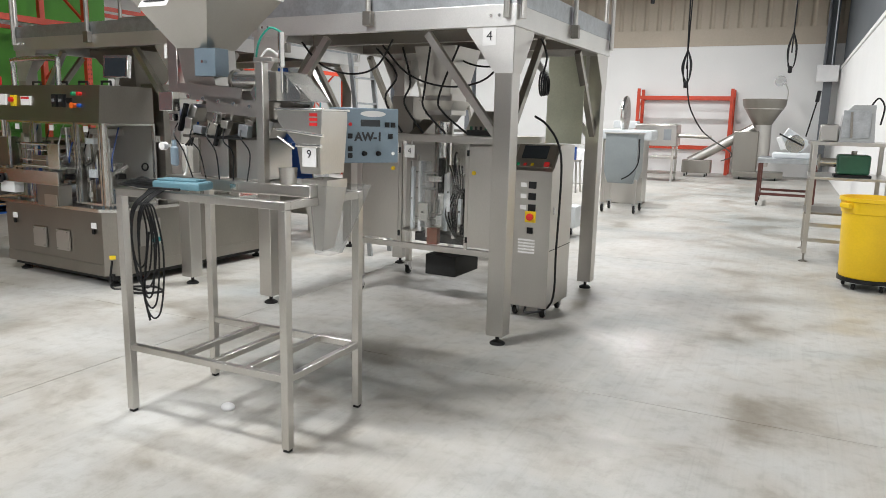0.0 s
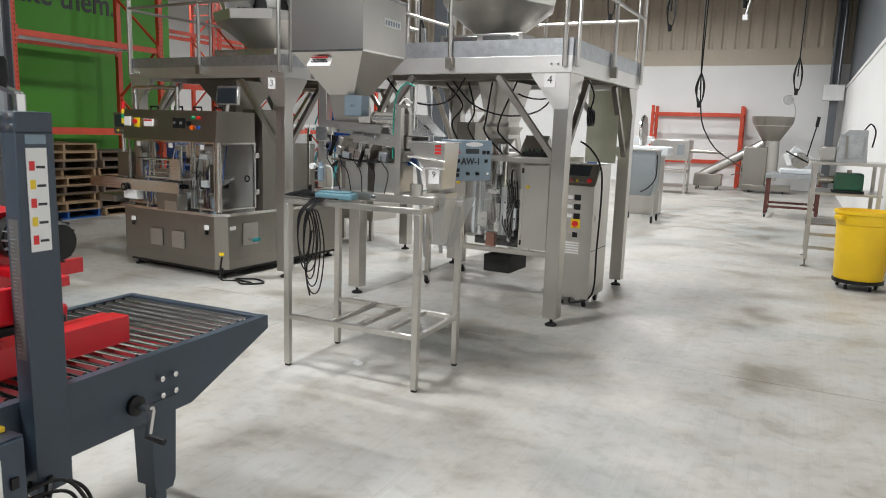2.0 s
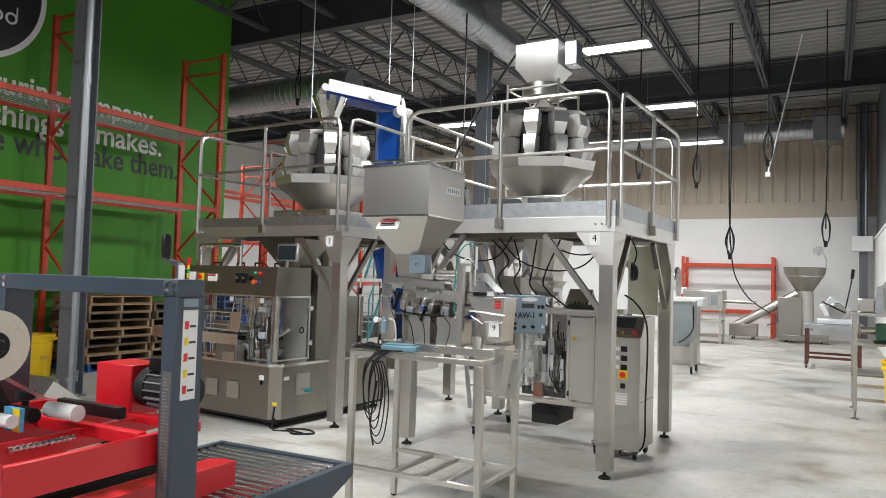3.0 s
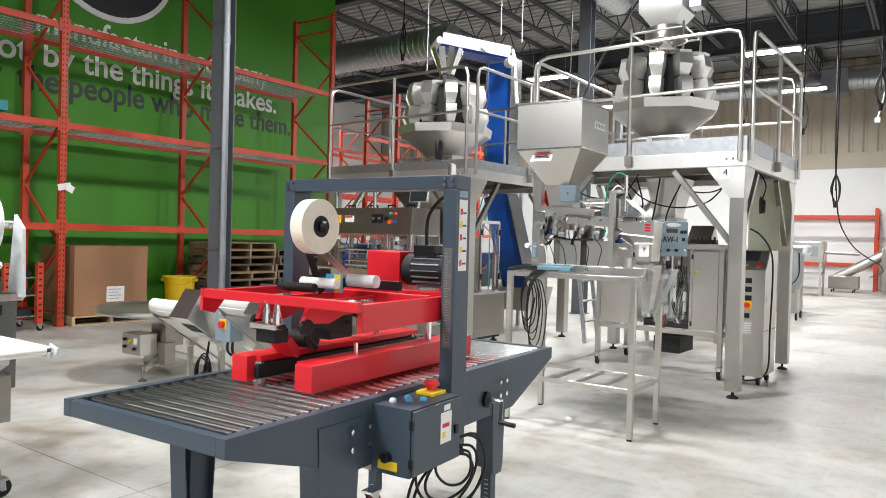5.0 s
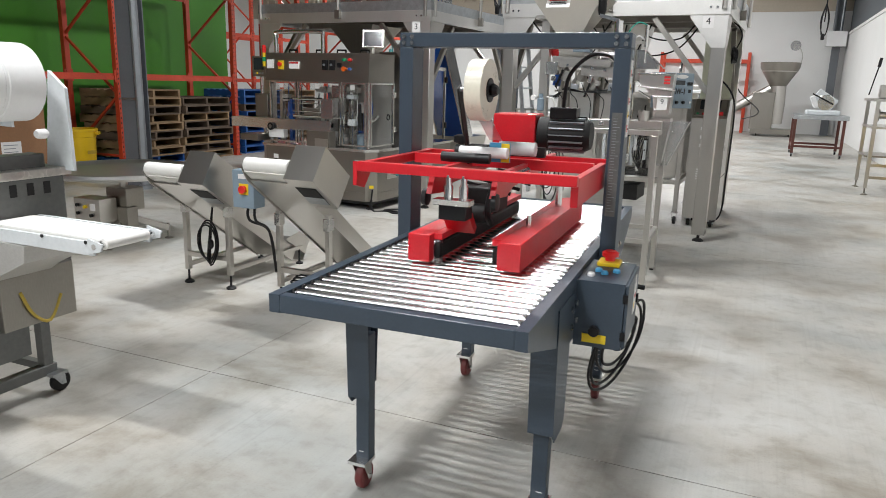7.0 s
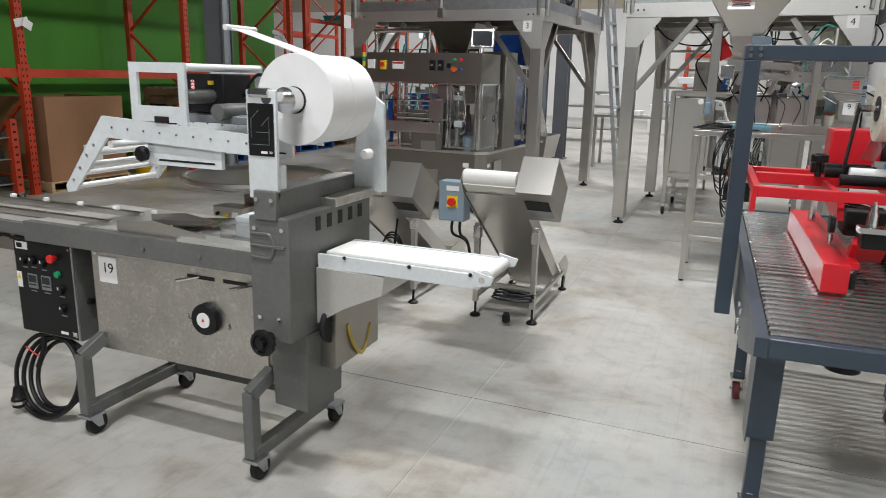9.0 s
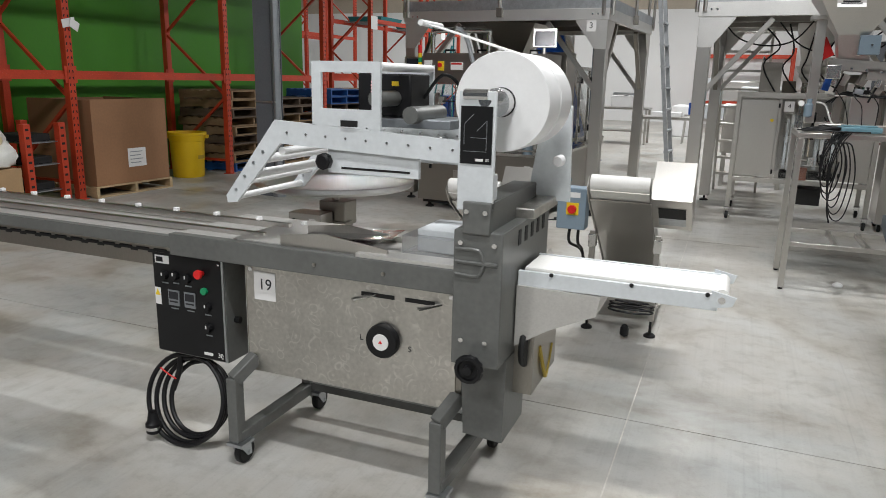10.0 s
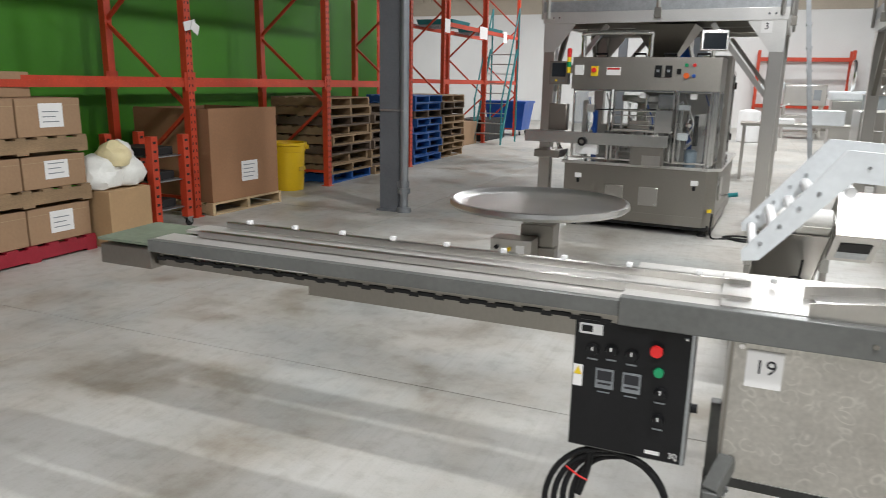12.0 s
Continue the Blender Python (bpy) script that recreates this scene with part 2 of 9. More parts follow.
TAPE = mat("tape_roll_cream", (0.76, 0.72, 0.60), 0.3, 0, 0.06, 20, 120, 0.02)
REDB = mat("red_button", (0.7, 0.02, 0.02), 0.35, 0, 0.05, 6, 60, 0)
GRNB = mat("green_button", (0.01, 0.30, 0.12), 0.35, 0, 0.05, 6, 60, 0)
SCREEN = mat("dark_screen_glass", (0.02, 0.025, 0.03), 0.12, 0, 0.1, 3, 40, 0)
WHEELR = mat("maroon_wheel", (0.16, 0.03, 0.03), 0.5, 0, 0.2, 8, 60, 0.03)
CLEAR = glass("clear_acrylic", (0.965, 0.97, 0.97), 0.06, 0.04)
FROST = glass("hazy_clear_film", (0.92, 0.93, 0.94), 0.28, 0.22)
BAG = mat("white_bag_plastic", (0.78, 0.78, 0.74), 0.35, 0, 0.08, 8, 50, 0.1)
LED = glow("led_diffuser", (0.94, 0.97, 1.0), LAMP)
DIGIT = glow("red_digits", (1.0, 0.05, 0.03), 0.9)
CYAN = glow("cyan_screen", (0.2, 0.8, 1.0), 1.2)


# ---- mesh helpers ----
def keep_flat(bm, rot=None):
    """Mark the large faces of a bevelled block, which stay flat."""
    for f in bm.faces:
        f.normal_update()
        n = rot.inverted() @ f.normal if rot else f.normal
        if max(abs(n.x), abs(n.y), abs(n.z)) > 0.999:
            f.material_index = 1


def box(bm, x0, y0, z0, x1, y1, z1, bev=0.0):
    r = bmesh.ops.create_cube(bm, size=1.0, matrix=Matrix.LocRotScale(((x0 + x1) / 2, (y0 + y1) / 2, (z0 + z1) / 2), None, (abs(x1 - x0), abs(y1 - y0), abs(z1 - z0))))
    if bev:
        es = list({e for v in r["verts"] for e in v.link_edges})
        bmesh.ops.bevel(bm, geom=es, offset=bev, segments=2, affect="EDGES", profile=0.5)
        keep_flat(bm)
    return bm


def obox(bm, c, size, rot=(0, 0, 0), bev=0.0):
    turn = Euler([radians(a) for a in rot]).to_matrix()
    m = Matrix.LocRotScale(c, turn, size)
    r = bmesh.ops.create_cube(bm, size=1.0, matrix=m)
    if bev:
        es = list({e for v in r["verts"] for e in v.link_edges})
        bmesh.ops.bevel(bm, geom=es, offset=bev, segments=2, affect="EDGES", profile=0.5)
        keep_flat(bm, turn)
    return bm


def bar(bm, p, q, w, h=None, up=(0, 0, 1), bev=0.0):
    """A rectangular bar from p to q, w wide across and h along up."""
    p, q, h = Vector(p), Vector(q), h or w
    d = (q - p).normalized()
    u = Vector(up)
    if abs(d.dot(u)) > 0.98:
        u = Vector((0, 1, 0))
    s = d.cross(u).normalized()
    u = s.cross(d)
    m = Matrix((s, d, u)).transposed().to_4x4()
    m = Matrix.Translation((p + q) / 2) @ m @ Matrix.Diagonal((w, (q - p).length, h, 1))
    r = bmesh.ops.create_cube(bm, size=1.0, matrix=m)
    if bev:
        es = list({e for v in r["verts"] for e in v.link_edges})
        bmesh.ops.bevel(bm, geom=es, offset=bev, segments=1, affect="EDGES")
    return bm


def rod(bm, p, q, r, n=12, r2=None):
    p, q = Vector(p), Vector(q)
    d = q - p
    m = Matrix.Translation((p + q) / 2) @ d.to_track_quat("Z", "Y").to_matrix().to_4x4()
    bmesh.ops.create_cone(bm, cap_ends=True, segments=n, radius1=r, radius2=r if r2 is None else r2, depth=d.length, matrix=m)
    return bm


def smooth_line(pts, steps=6):
    pts = [Vector(p) for p in pts]
    if len(pts) < 3:
        return pts
    out = []
    for i in range(len(pts) - 1):
        a, b, c, d = pts[max(i - 1, 0)], pts[i], pts[i + 1], pts[min(i + 2, len(pts) - 1)]
        for k in range(steps):
            t = k / steps
            out.append(0.5 * (2 * b + (c - a) * t + (2 * a - 5 * b + 4 * c - d) * t * t + (3 * b - a - 3 * c + d) * t ** 3))
    return out + [pts[-1]]


def tube(bm, pts, r, n=8, steps=6):
    pts = smooth_line(pts, steps) if steps else [Vector(p) for p in pts]
    rings, prev = [], None
    for i, p in enumerate(pts):
        d = (pts[min(i + 1, len(pts) - 1)] - pts[max(i - 1, 0)]).normalized()
        if prev is None:
            prev = d.orthogonal().normalized()
        prev = (prev - d * prev.dot(d)).normalized()
        s = d.cross(prev)
        rings.append([bm.verts.new(p + r * (math.cos(2 * math.pi * k / n) * prev + math.sin(2 * math.pi * k / n) * s)) for k in range(n)])
    for a, b in zip(rings, rings[1:]):
        for k in range(n):
            bm.faces.new((a[k], a[(k + 1) % n], b[(k + 1) % n], b[k]))
    bm.faces.new(rings[0][::-1])
    bm.faces.new(rings[-1])
    return bm


def prism(bm, pts, axis, a, b):
    """A flat outline pushed from a to b along an axis; pts are (y, z), (x, z) or (x, y)."""
    def at(p, v):
        return {"x": (v, p[0], p[1]), "y": (p[0], v, p[1]), "z": (p[0], p[1], v)}[axis]
    lo, hi = [bm.verts.new(at(p, a)) for p in pts], [bm.verts.new(at(p, b)) for p in pts]
    n = len(pts)
    bm.faces.new(lo[::-1])
    bm.faces.new(hi)
    for i in range(n):
        bm.faces.new((lo[i], lo[(i + 1) % n], hi[(i + 1) % n], hi[i]))
    return bm


def loft(bm, rects, closed=True):
    """Rings of a rectangle (x0, y0, x1, y1, z) joined from first to last."""
    rings = [[bm.verts.new((x, y, z)) for x, y in ((a, b), (c, b), (c, d), (a, d))] for a, b, c, d, z in rects]
    for s, t in zip(rings, rings[1:]):
        for k in range(4):
            bm.faces.new((s[k], s[(k + 1) % 4], t[(k + 1) % 4], t[k]))
    if closed:
        bm.faces.new(rings[0][::-1])
        bm.faces.new(rings[-1])
    return bm


def lathe(bm, prof, n=24, c=(0, 0, 0), axis="z", close=False):
    rings = []
    for r, h in prof:
        ring = []
        for k in range(n):
            a = 2 * math.pi * k / n
            u, w = r * math.cos(a), r * math.sin(a)
            p = {"z": (u, w, h), "x": (h, u, w), "y": (w, h, u)}[axis]
            ring.append(bm.verts.new((c[0] + p[0], c[1] + p[1], c[2] + p[2])))
        rings.append(ring)
    pairs = list(zip(rings, rings[1:])) + ([(rings[-1], rings[0])] if close else [])
    for s, t in pairs:
        for k in range(n):
            bm.faces.new((s[k], s[(k + 1) % n], t[(k + 1) % n], t[k]))
    if not close:
        bm.faces.new(rings[0][::-1])
        bm.faces.new(rings[-1])
    return bm


def mesh_of(name, bm, material):
    bmesh.ops.recalc_face_normals(bm, faces=bm.faces)
    me = bpy.data.meshes.new(name)
    bm.to_mesh(me)
    bm.free()
    flat = [p.material_index == 1 for p in me.polygons]
    me.set_sharp_from_angle(angle=radians(32))
    for p, f in zip(me.polygons, flat):
        p.use_smooth = not f
        p.material_index = 0
    me.materials.append(material)
    return me


def thing(name, x, y, z=0.0, rz=0.0, label="", category="", group="", k=1.0):
    ob = new(name)
    ob.empty_display_size = 0.1
    ob.matrix_basis = pose(x, y, z, 0, 0, rz)
    ob.scale = (k, k, k)
    return tagged(ob, label, category, group)


def part(name, bm, material, parent, label=""):
    ob = new(name, bm if isinstance(bm, bpy.types.Mesh) else mesh_of(name, bm, material))
    ob.parent = parent
    return tagged(ob, label)


def solid(name, bm, material, label="", category="", group="", kind=""):
    """A top-level thing or piece of the setting that is one mesh."""
    return tagged(new(name, mesh_of(name, bm, material)), label, category, group, kind)


def N():
    return bmesh.new()


def words(text, size, m, material, parent, name="lettering", depth=0.0008, bold=0.0):
    """Letters in the built-in font, as a mesh, lying in the plane of pose m."""
    cu = bpy.data.curves.new("letters", "FONT")
    cu.body, cu.size, cu.extrude, cu.align_x, cu.align_y = text, size, depth, "CENTER", "CENTER"
    cu.offset = bold
    tmp = bpy.data.objects.new("letters", cu)
    scene.collection.objects.link(tmp)
    me = bpy.data.meshes.new_from_object(tmp.evaluated_get(bpy.context.evaluated_depsgraph_get()))
    bpy.data.objects.remove(tmp)
    me.transform(m)
    me.materials.clear()
    me.materials.append(material)
    ob = new(name, me)
    if parent:
        ob.parent = parent
    return ob


FRONT = Matrix.Rotation(radians(90), 4, "X")  # lettering that faces -y
EAST = Matrix.Rotation(radians(90), 4, "Z") @ FRONT  # lettering that faces +x


def at(x, y, z, turn=FRONT):
    return Matrix.Translation((x, y, z)) @ turn


def caster(parent, x, y, r=0.05, wheel=RUBBER, fork=GALV, h=0.12, rz=0):
    bm = N()
    box(bm, x - 0.035, y - 0.04, h - 0.012, x + 0.035, y + 0.04, h)
    for s in (-1, 1):
        prism(bm, [(y - 0.03, h - 0.012), (y + 0.03, h - 0.012), (y + 0.035, r - 0.012), (y + 0.01, r - 0.012)], "x", x + s * 0.024 - 0.002, x + s * 0.024 + 0.002)
    rod(bm, (x - 0.03, y + 0.02, r), (x + 0.03, y + 0.02, r), 0.008, 8)
    ob = part("caster", bm, fork, parent)
    bm = N()
    lathe(bm, [(r * 0.55, -0.016), (r - 0.006, -0.016), (r, -0.01), (r, 0.01), (r - 0.006, 0.016), (r * 0.55, 0.016)], 20, (x, y + 0.02, r), "x")
    part("wheel", bm, wheel, ob)
    return ob


def foot(parent, x, y, h=0.08, r=0.03):
    bm = N()
    lathe(bm, [(r, 0), (r, 0.008), (r * 0.5, 0.022), (0.009, 0.024), (0.009, h)], 14, (x, y, 0))
    return part("levelling_foot", bm, STEEL_D, parent)


# The two machine lines stand slightly askew to the hall: (pivot, its place, turn, size).
LINE_4 = ((-1.82, 4.50), (-1.827, 4.19), -2.5, 0.975)
LINE_3 = ((-6.745, 3.95), (-6.644, 4.01), -3.3, 1.0)
STAND = ((-2.585, 2.685), (-2.576, 2.475), 0.5, 0.945)


def line(of, x, y, z=0.0, rz=0.0):
    """Place and turn of a thing that stands in one of the lines."""
    (px, py), (qx, qy), deg, k = of
    c, s = math.cos(radians(deg)), math.sin(radians(deg))
    dx, dy = k * (x - px), k * (y - py)
    return qx + c * dx - s * dy, qy + s * dx + c * dy, k * z, rz + deg


# ---- the hall ----
XW, XE, YS, YN, ZR = -24.0, 1.1, -13.0, 25.6, 8.0
floor = tagged(new("floor"), kind="structure")
bm = box(N(), XW, YS, -0.2, XE + 0.3, YN + 0.3, -0.003)
part("sub_base", bm, FILLER, floor, "pale joint filler between the slabs")
XJ = [XW, -18.4, -13.54, -8.68, -3.82, XE + 0.02]
YJ = [YS, -8.70, -4.60, -0.50, 3.60, 7.98, 12.21, 16.44, 20.67, YN]
for xa, xb in zip(XJ, XJ[1:]):
    for ya, yb in zip(YJ, YJ[1:]):
        g = 0.0032
        bm = N()
        box(bm, xa + g, ya + g, -0.15, xb - g, yb - g, 0.0)
        part("slab", bm, CONCRETE, floor)


def wall(name, x0, y0, z0, x1, y1, z1, material, label):
    return solid(name, box(N(), x0, y0, z0, x1, y1, z1), material, label, "wall", kind="structure")


wall("wall_north", XW, YN, 0, XE + 0.3, YN + 0.25, 4.2, WHITE_W, "white painted masonry lower wall at the far end")
# out-of-view closing wall, dark so that front-facing steel mirrors little light
wall("wall_south", XW, YS - 0.25, 0, XE + 0.3, YS, ZR, GREYW, "unseen end wall behind the walk, added dark to deepen reflections")
wall("wall_west", XW - 0.25, YS, 0, XW, YN, ZR, WHITE_W, "plain white far side wall")
# added out of view in place of more green, which tinted the steel
wall("wall_west_south", -12.35, YS, 0, -12.05, -1.2, ZR, GREYW, "unseen dark grey wall added past the green one to cut reflections")
wall("wall_green", -12.35, -1.2, 0, -12.05, 9.5, ZR, GREEN, "tall lime green painted wall with lettering and a round sign")
wall("wall_east", XE, YS, 0, XE + 0.25, YN, 3.4, WHITE_W, "white painted insulated panel side wall")
wall("wall_east_upper", XE + 0.06, YS, 3.4, XE + 0.25, YN, ZR, GREYW, "dark grey upper side wall")
solid("trim_east", box(N(), XE - 0.03, YS, 3.38, XE + 0.06, YN, 3.46), WHITE_W, "white capping trim of the side wall", "trim", kind="structure")

# ribbed siding above the white wall
sid = tagged(new("wall_north_upper"), "cream ribbed metal siding on the far wall", "wall", kind="structure")
part("backing", box(N(), XW, YN + 0.04, 4.2, XE + 0.3, YN + 0.25, ZR), CREAM, sid)
part("sill_band", box(N(), XW, YN - 0.03, 4.2, XE, YN + 0.04, 4.75), CREAM, sid)
rib = mesh_of("rib", prism(N(), [(-0.2, 0.05), (-0.13, 0), (0.13, 0), (0.2, 0.05)], "z", 4.75, ZR), CREAM)
for i in range(58):
    ob = part("rib", rib, CREAM, sid)
    ob.location = (XE - 0.25 - i * 0.43, YN, 0)

# roof deck with flutes, one mesh
bm = N()
box(bm, XW - 0.25, YS - 0.25, ZR + 0.08, XE + 0.3, YN + 0.3, ZR + 0.2)
y = YS
while y < YN:
    prism(bm, [(y, ZR + 0.08), (y + 0.03, ZR + 0.02), (y + 0.12, ZR + 0.02), (y + 0.15, ZR + 0.08)], "x", XW, XE + 0.06)
    y += 0.3
solid("ceiling", bm, DECK, "grey fluted steel roof deck", "ceiling", kind="structure")


def joist(x, ya, yb):
    """Open-web roof joist along y."""
    bm = N()
    zt, zb = ZR + 0.0, ZR - 0.75
    for z in (zt - 0.03, zb):
        for s in (-1, 1):
            box(bm, x + s * 0.045 - 0.03, ya, z - 0.03, x + s * 0.045 + 0.03, yb, z + 0.03)
    n = int((yb - ya) / 0.6)
    h = (yb - ya) / n
    for i in range(n):
        a, b = (zb, zt - 0.03) if i % 2 else (zt - 0.03, zb)
        rod(bm, (x, ya + i * h, a), (x, ya + (i + 1) * h, b), 0.018, 5)
    return solid("roof_joist", bm, JOIST, "dark painted open-web steel roof joist", "roof joist", "roof joists", "structure")


GIRD = [-9.0, 0.5, 10.2, 19.4]
for ya, yb in zip([YS] + GIRD, GIRD + [YN]):
    for i in range(11):
        joist(0.2 - i * 1.95, ya + 0.15, yb - 0.15)
for y in GIRD:
    bm = N()
    box(bm, XW, y - 0.13, ZR - 0.95, XE, y + 0.13, ZR - 0.91)
    box(bm, XW, y - 0.13, ZR - 0.13, XE, y + 0.13, ZR - 0.09)
    box(bm, XW, y - 0.012, ZR - 0.91, XE, y + 0.012, ZR - 0.13)
    solid("roof_girder", bm, JOIST, "dark steel roof girder across the hall", "girder", "roof girders", "structure")
bm = N()
for i in range(9):
    for z in (ZR - 0.05, ZR - 0.72):
        box(bm, XW, YS + 2.1 + i * 4.3, z - 0.015, XE, YS + 2.13 + i * 4.3, z + 0.015)
solid("joist_bridging", bm, JOIST, "thin bridging bars between the roof joists", "bridging", kind="structure")


def h_column(x, y, z1, name="steel_column", pipe=True):
    col = tagged(new(name), "grey painted H-section steel column", "column", "building columns", "structure")
    col.location = (x, y, 0)
    bm = N()
    for s in (-1, 1):
        box(bm, -0.12, s * 0.105 - 0.008, 0.02, 0.12, s * 0.105 + 0.008, z1)
    box(bm, -0.006, -0.1, 0.02, 0.006, 0.1, z1)
    box(bm, -0.15, -0.15, 0, 0.15, 0.15, 0.02)
    part("column_shaft", bm, COLUMN, col)
    if pipe:
        bm = tube(N(), [(0.185, -0.10, 0.03), (0.185, -0.10, 0.3), (0.185, -0.10, 3.0), (0.185, -0.10, z1)], 0.05, 12, 2)
        lathe(bm, [(0.05, 0), (0.085, 0), (0.085, 0.05), (0.05, 0.06)], 14, (0.185, -0.10, 0.0))
        lathe(bm, [(0.05, 0), (0.075, 0), (0.075, 0.06), (0.05, 0.06)], 14, (0.185, -0.10, 0.22))
        lathe(bm, [(0.05, 0), (0.06, 0), (0.06, 0.12), (0.05, 0.12)], 14, (0.185, -0.10, 4.1))
        box(bm, 0.1, -0.12, 0.28, 0.22, -0.02, 0.36, 0.01)
        part("downpipe", bm, CONDUIT, col, "light grey pipe up the column")
        bm = N()
        for z in (1.15, 2.6, 4.4):
            box(bm, -0.105, -0.155, z, 0.205, -0.15, z + 0.02)
            box(bm, -0.105, -0.155, z, -0.1, 0.11, z + 0.02)
        part("strap", bm, GALV, col)
    return col


h_column(-8.90, 3.93, ZR - 0.9)
h_column(-8.77, 19.4, ZR - 0.9, pipe=False)
h_column(-3.6, 19.4, ZR - 0.95, pipe=False).location = (-6.0, 10.2, 0)
h_column(0.78, 25.28, ZR - 0.02, pipe=False)

# ---- ceiling lights ----
def led_light(x, y, z=6.0):
    t = thing("ceiling_light", x, y, z, 0, "white strip ceiling light hanging on wires", "ceiling light", "ceiling lights")
    bm = prism(N(), [(-0.2, 0.0), (0.2, 0.0), (0.13, 0.07), (-0.13, 0.07)], "x", -0.62, 0.62)
    part("housing", bm, WHITE, t)
    part("diffuser", box(N(), -0.6, -0.18, -0.015, 0.6, 0.18, -0.002), LED, t, "glowing white diffuser")
    for s in (-0.5, 0.5):
        part("suspension_wire", rod(N(), (s, 0, 0.06), (s, 0, ZR + 0.09 - z), 0.004, 5), GALV, t)
    la = bpy.data.lights.new("ceiling_lamp", "AREA")
    la.shape, la.size, la.size_y, la.energy, la.color = "RECTANGLE", 1.2, 0.20, WATTS, (0.985, 0.995, 1.0)
    new("ceiling_lamp", la).location = (x, y, z - 0.02)
    return t


for y in (-8.0, -3.4, 1.3, 6.0, 10.7, 15.4, 20.2):
    led_light(-3.6, y)
for y in (15.4, 20.2):
    led_light(-9.4, y)
# unseen fill lamp, added off the row to light the wrapper front and floor
led_light(-6.6, -7.4)
for y in (12.5, 20.0):
    led_light(-17.0, y)

# ---- air ducts ----
def duct(name, p, q, r, label):
    t = tagged(new(name), label, "air duct", "air ducts")
    p, q = Vector(p), Vector(q)
    t.matrix_basis = Matrix.Translation(p) @ (q - p).to_track_quat("Z", "Y").to_matrix().to_4x4()
    L = (q - p).length
    prof = [(r, 0)]
    k = 0.15
    while k < L - 0.1:
        prof += [(r, k), (r + 0.008, k + 0.012), (r, k + 0.024)]
        k += 0.16
    part("duct_shell", lathe(N(), prof + [(r, L)], 20), GALV, t)
    k = 1.0
    while k < L:
        bm = lathe(N(), [(r + 0.02, k - 0.03), (r + 0.03, k), (r + 0.02, k + 0.03)], 20, close=False)
        part("joint_ring", bm, GALV, t)
        k += 2.4
    return t


d = duct("spiral_duct", (-6.15, 1.0, 6.35), (-5.75, 11.2, 6.35), 0.3, "round galvanised spiral air duct under the roof")
for k, s in ((5.0, 1), (7.0, -1), (8.6, 1)):
    b = part("grille_box", box(N(), -0.25, 0.1, k - 0.35, 0.45, 0.62, k + 0.35, 0.01), GALV, d)
    bm = N()
    for i in range(8):
        box(bm, -0.2 + i * 0.08, 0.62, k - 0.3, -0.19 + i * 0.08, 0.64, k + 0.3)
    part("grille_bar", bm, GALV, b)
d = duct("spiral_duct", (-11.5, 24.3, 7.0), (0.2, 24.3, 7.0), 0.33, "round galvanised spiral air duct along the far wall")
for k in (8.3, 11.2):
    part("grille_box", box(N(), -0.35, -0.45, k - 0.4, 0.6, 0.45, k + 0.4, 0.01), GALV, d)
duct("spiral_duct", (XW + 0.01, 10.9, 6.0), (-9.6, 10.9, 6.0), 0.36, "round galvanised spiral air duct behind the green wall")


# ---- lettering and sign on the green wall ----
GW = -12.05
def wall_line(text, y0, y1, z, material):
    ob = words(text, 0.55, at(0, 0, 0, EAST), material, None, "wall_lettering", 0.004, 0.008)
    ys = [v.co.y for v in ob.data.vertices]
    k = (y1 - y0) / (max(ys) - min(ys))
    ob.data.transform(Matrix.Translation((GW + 0.002, (y0 + y1) / 2, z)) @ Matrix.Diagonal((1, k, 1, 1)) @ Matrix.Translation((0, -(max(ys) + min(ys)) / 2, 0)))


wall_line("by the things it makes.", 2.92, 7.76, 4.16, PAPER)
wall_line("not", 2.0, 2.7, 4.16, PAPER)
wall_line("the people who make them.", 2.52, 8.18, 3.74, INK)
wall_line("but by", 1.2, 2.32, 3.74, INK)
wall_line("manufacturing company", 2.8, 7.52, 4.68, PAPER)
for o in list(scene.objects):
    if o.name.startswith("wall_lettering"):
        tagged(o, "painted serif line of lettering on the green wall", "lettering", "wall lettering", "structure")
sg = thing("round_sign", GW, 4.0, 6.2, 0, "large round black wall sign with white rim and red leaf", "wall sign", k=0.87)
part("rim", lathe(N(), [(1.42, 0.0), (1.42, 0.03), (1.30, 0.04)], 64, axis="x"), PAPER, sg, "white rim")
part("face", lathe(N(), [(1.31, 0.0), (1.31, 0.045)], 64, axis="x"), INK, sg, "black face")
for k, (w, z) in enumerate(((1.75, 0.02), (1.75, -0.5))):
    for i in range(7):
        y = -w / 2 + i * 0.27
        bm = lathe(N(), [(0.075, 0.045), (0.115, 0.045), (0.115, 0.056), (0.075, 0.056)], 14, (0, y, z), "x", True)
        if (i + k) % 2:
            box(bm, 0.045, y + 0.09, z, 0.056, y + 0.115, z + 0.24)
        part("name_mark", bm, PAPER, sg)
bm = N()
pts = []
for i in range(22):
    a = 2 * math.pi * i / 22
    rr = 0.3 if i % 2 else (0.17 if i % 4 else 0.2)
    pts.append((0.72 + rr * math.sin(a), 0.72 + rr * math.cos(a)))
prism(bm, pts, "x", 0.046, 0.07)
box(bm, 0.046, 0.70, 0.3, 0.07, 0.74, 0.55)
part("leaf", bm, REDB, sg, "red leaf with a jagged outline")


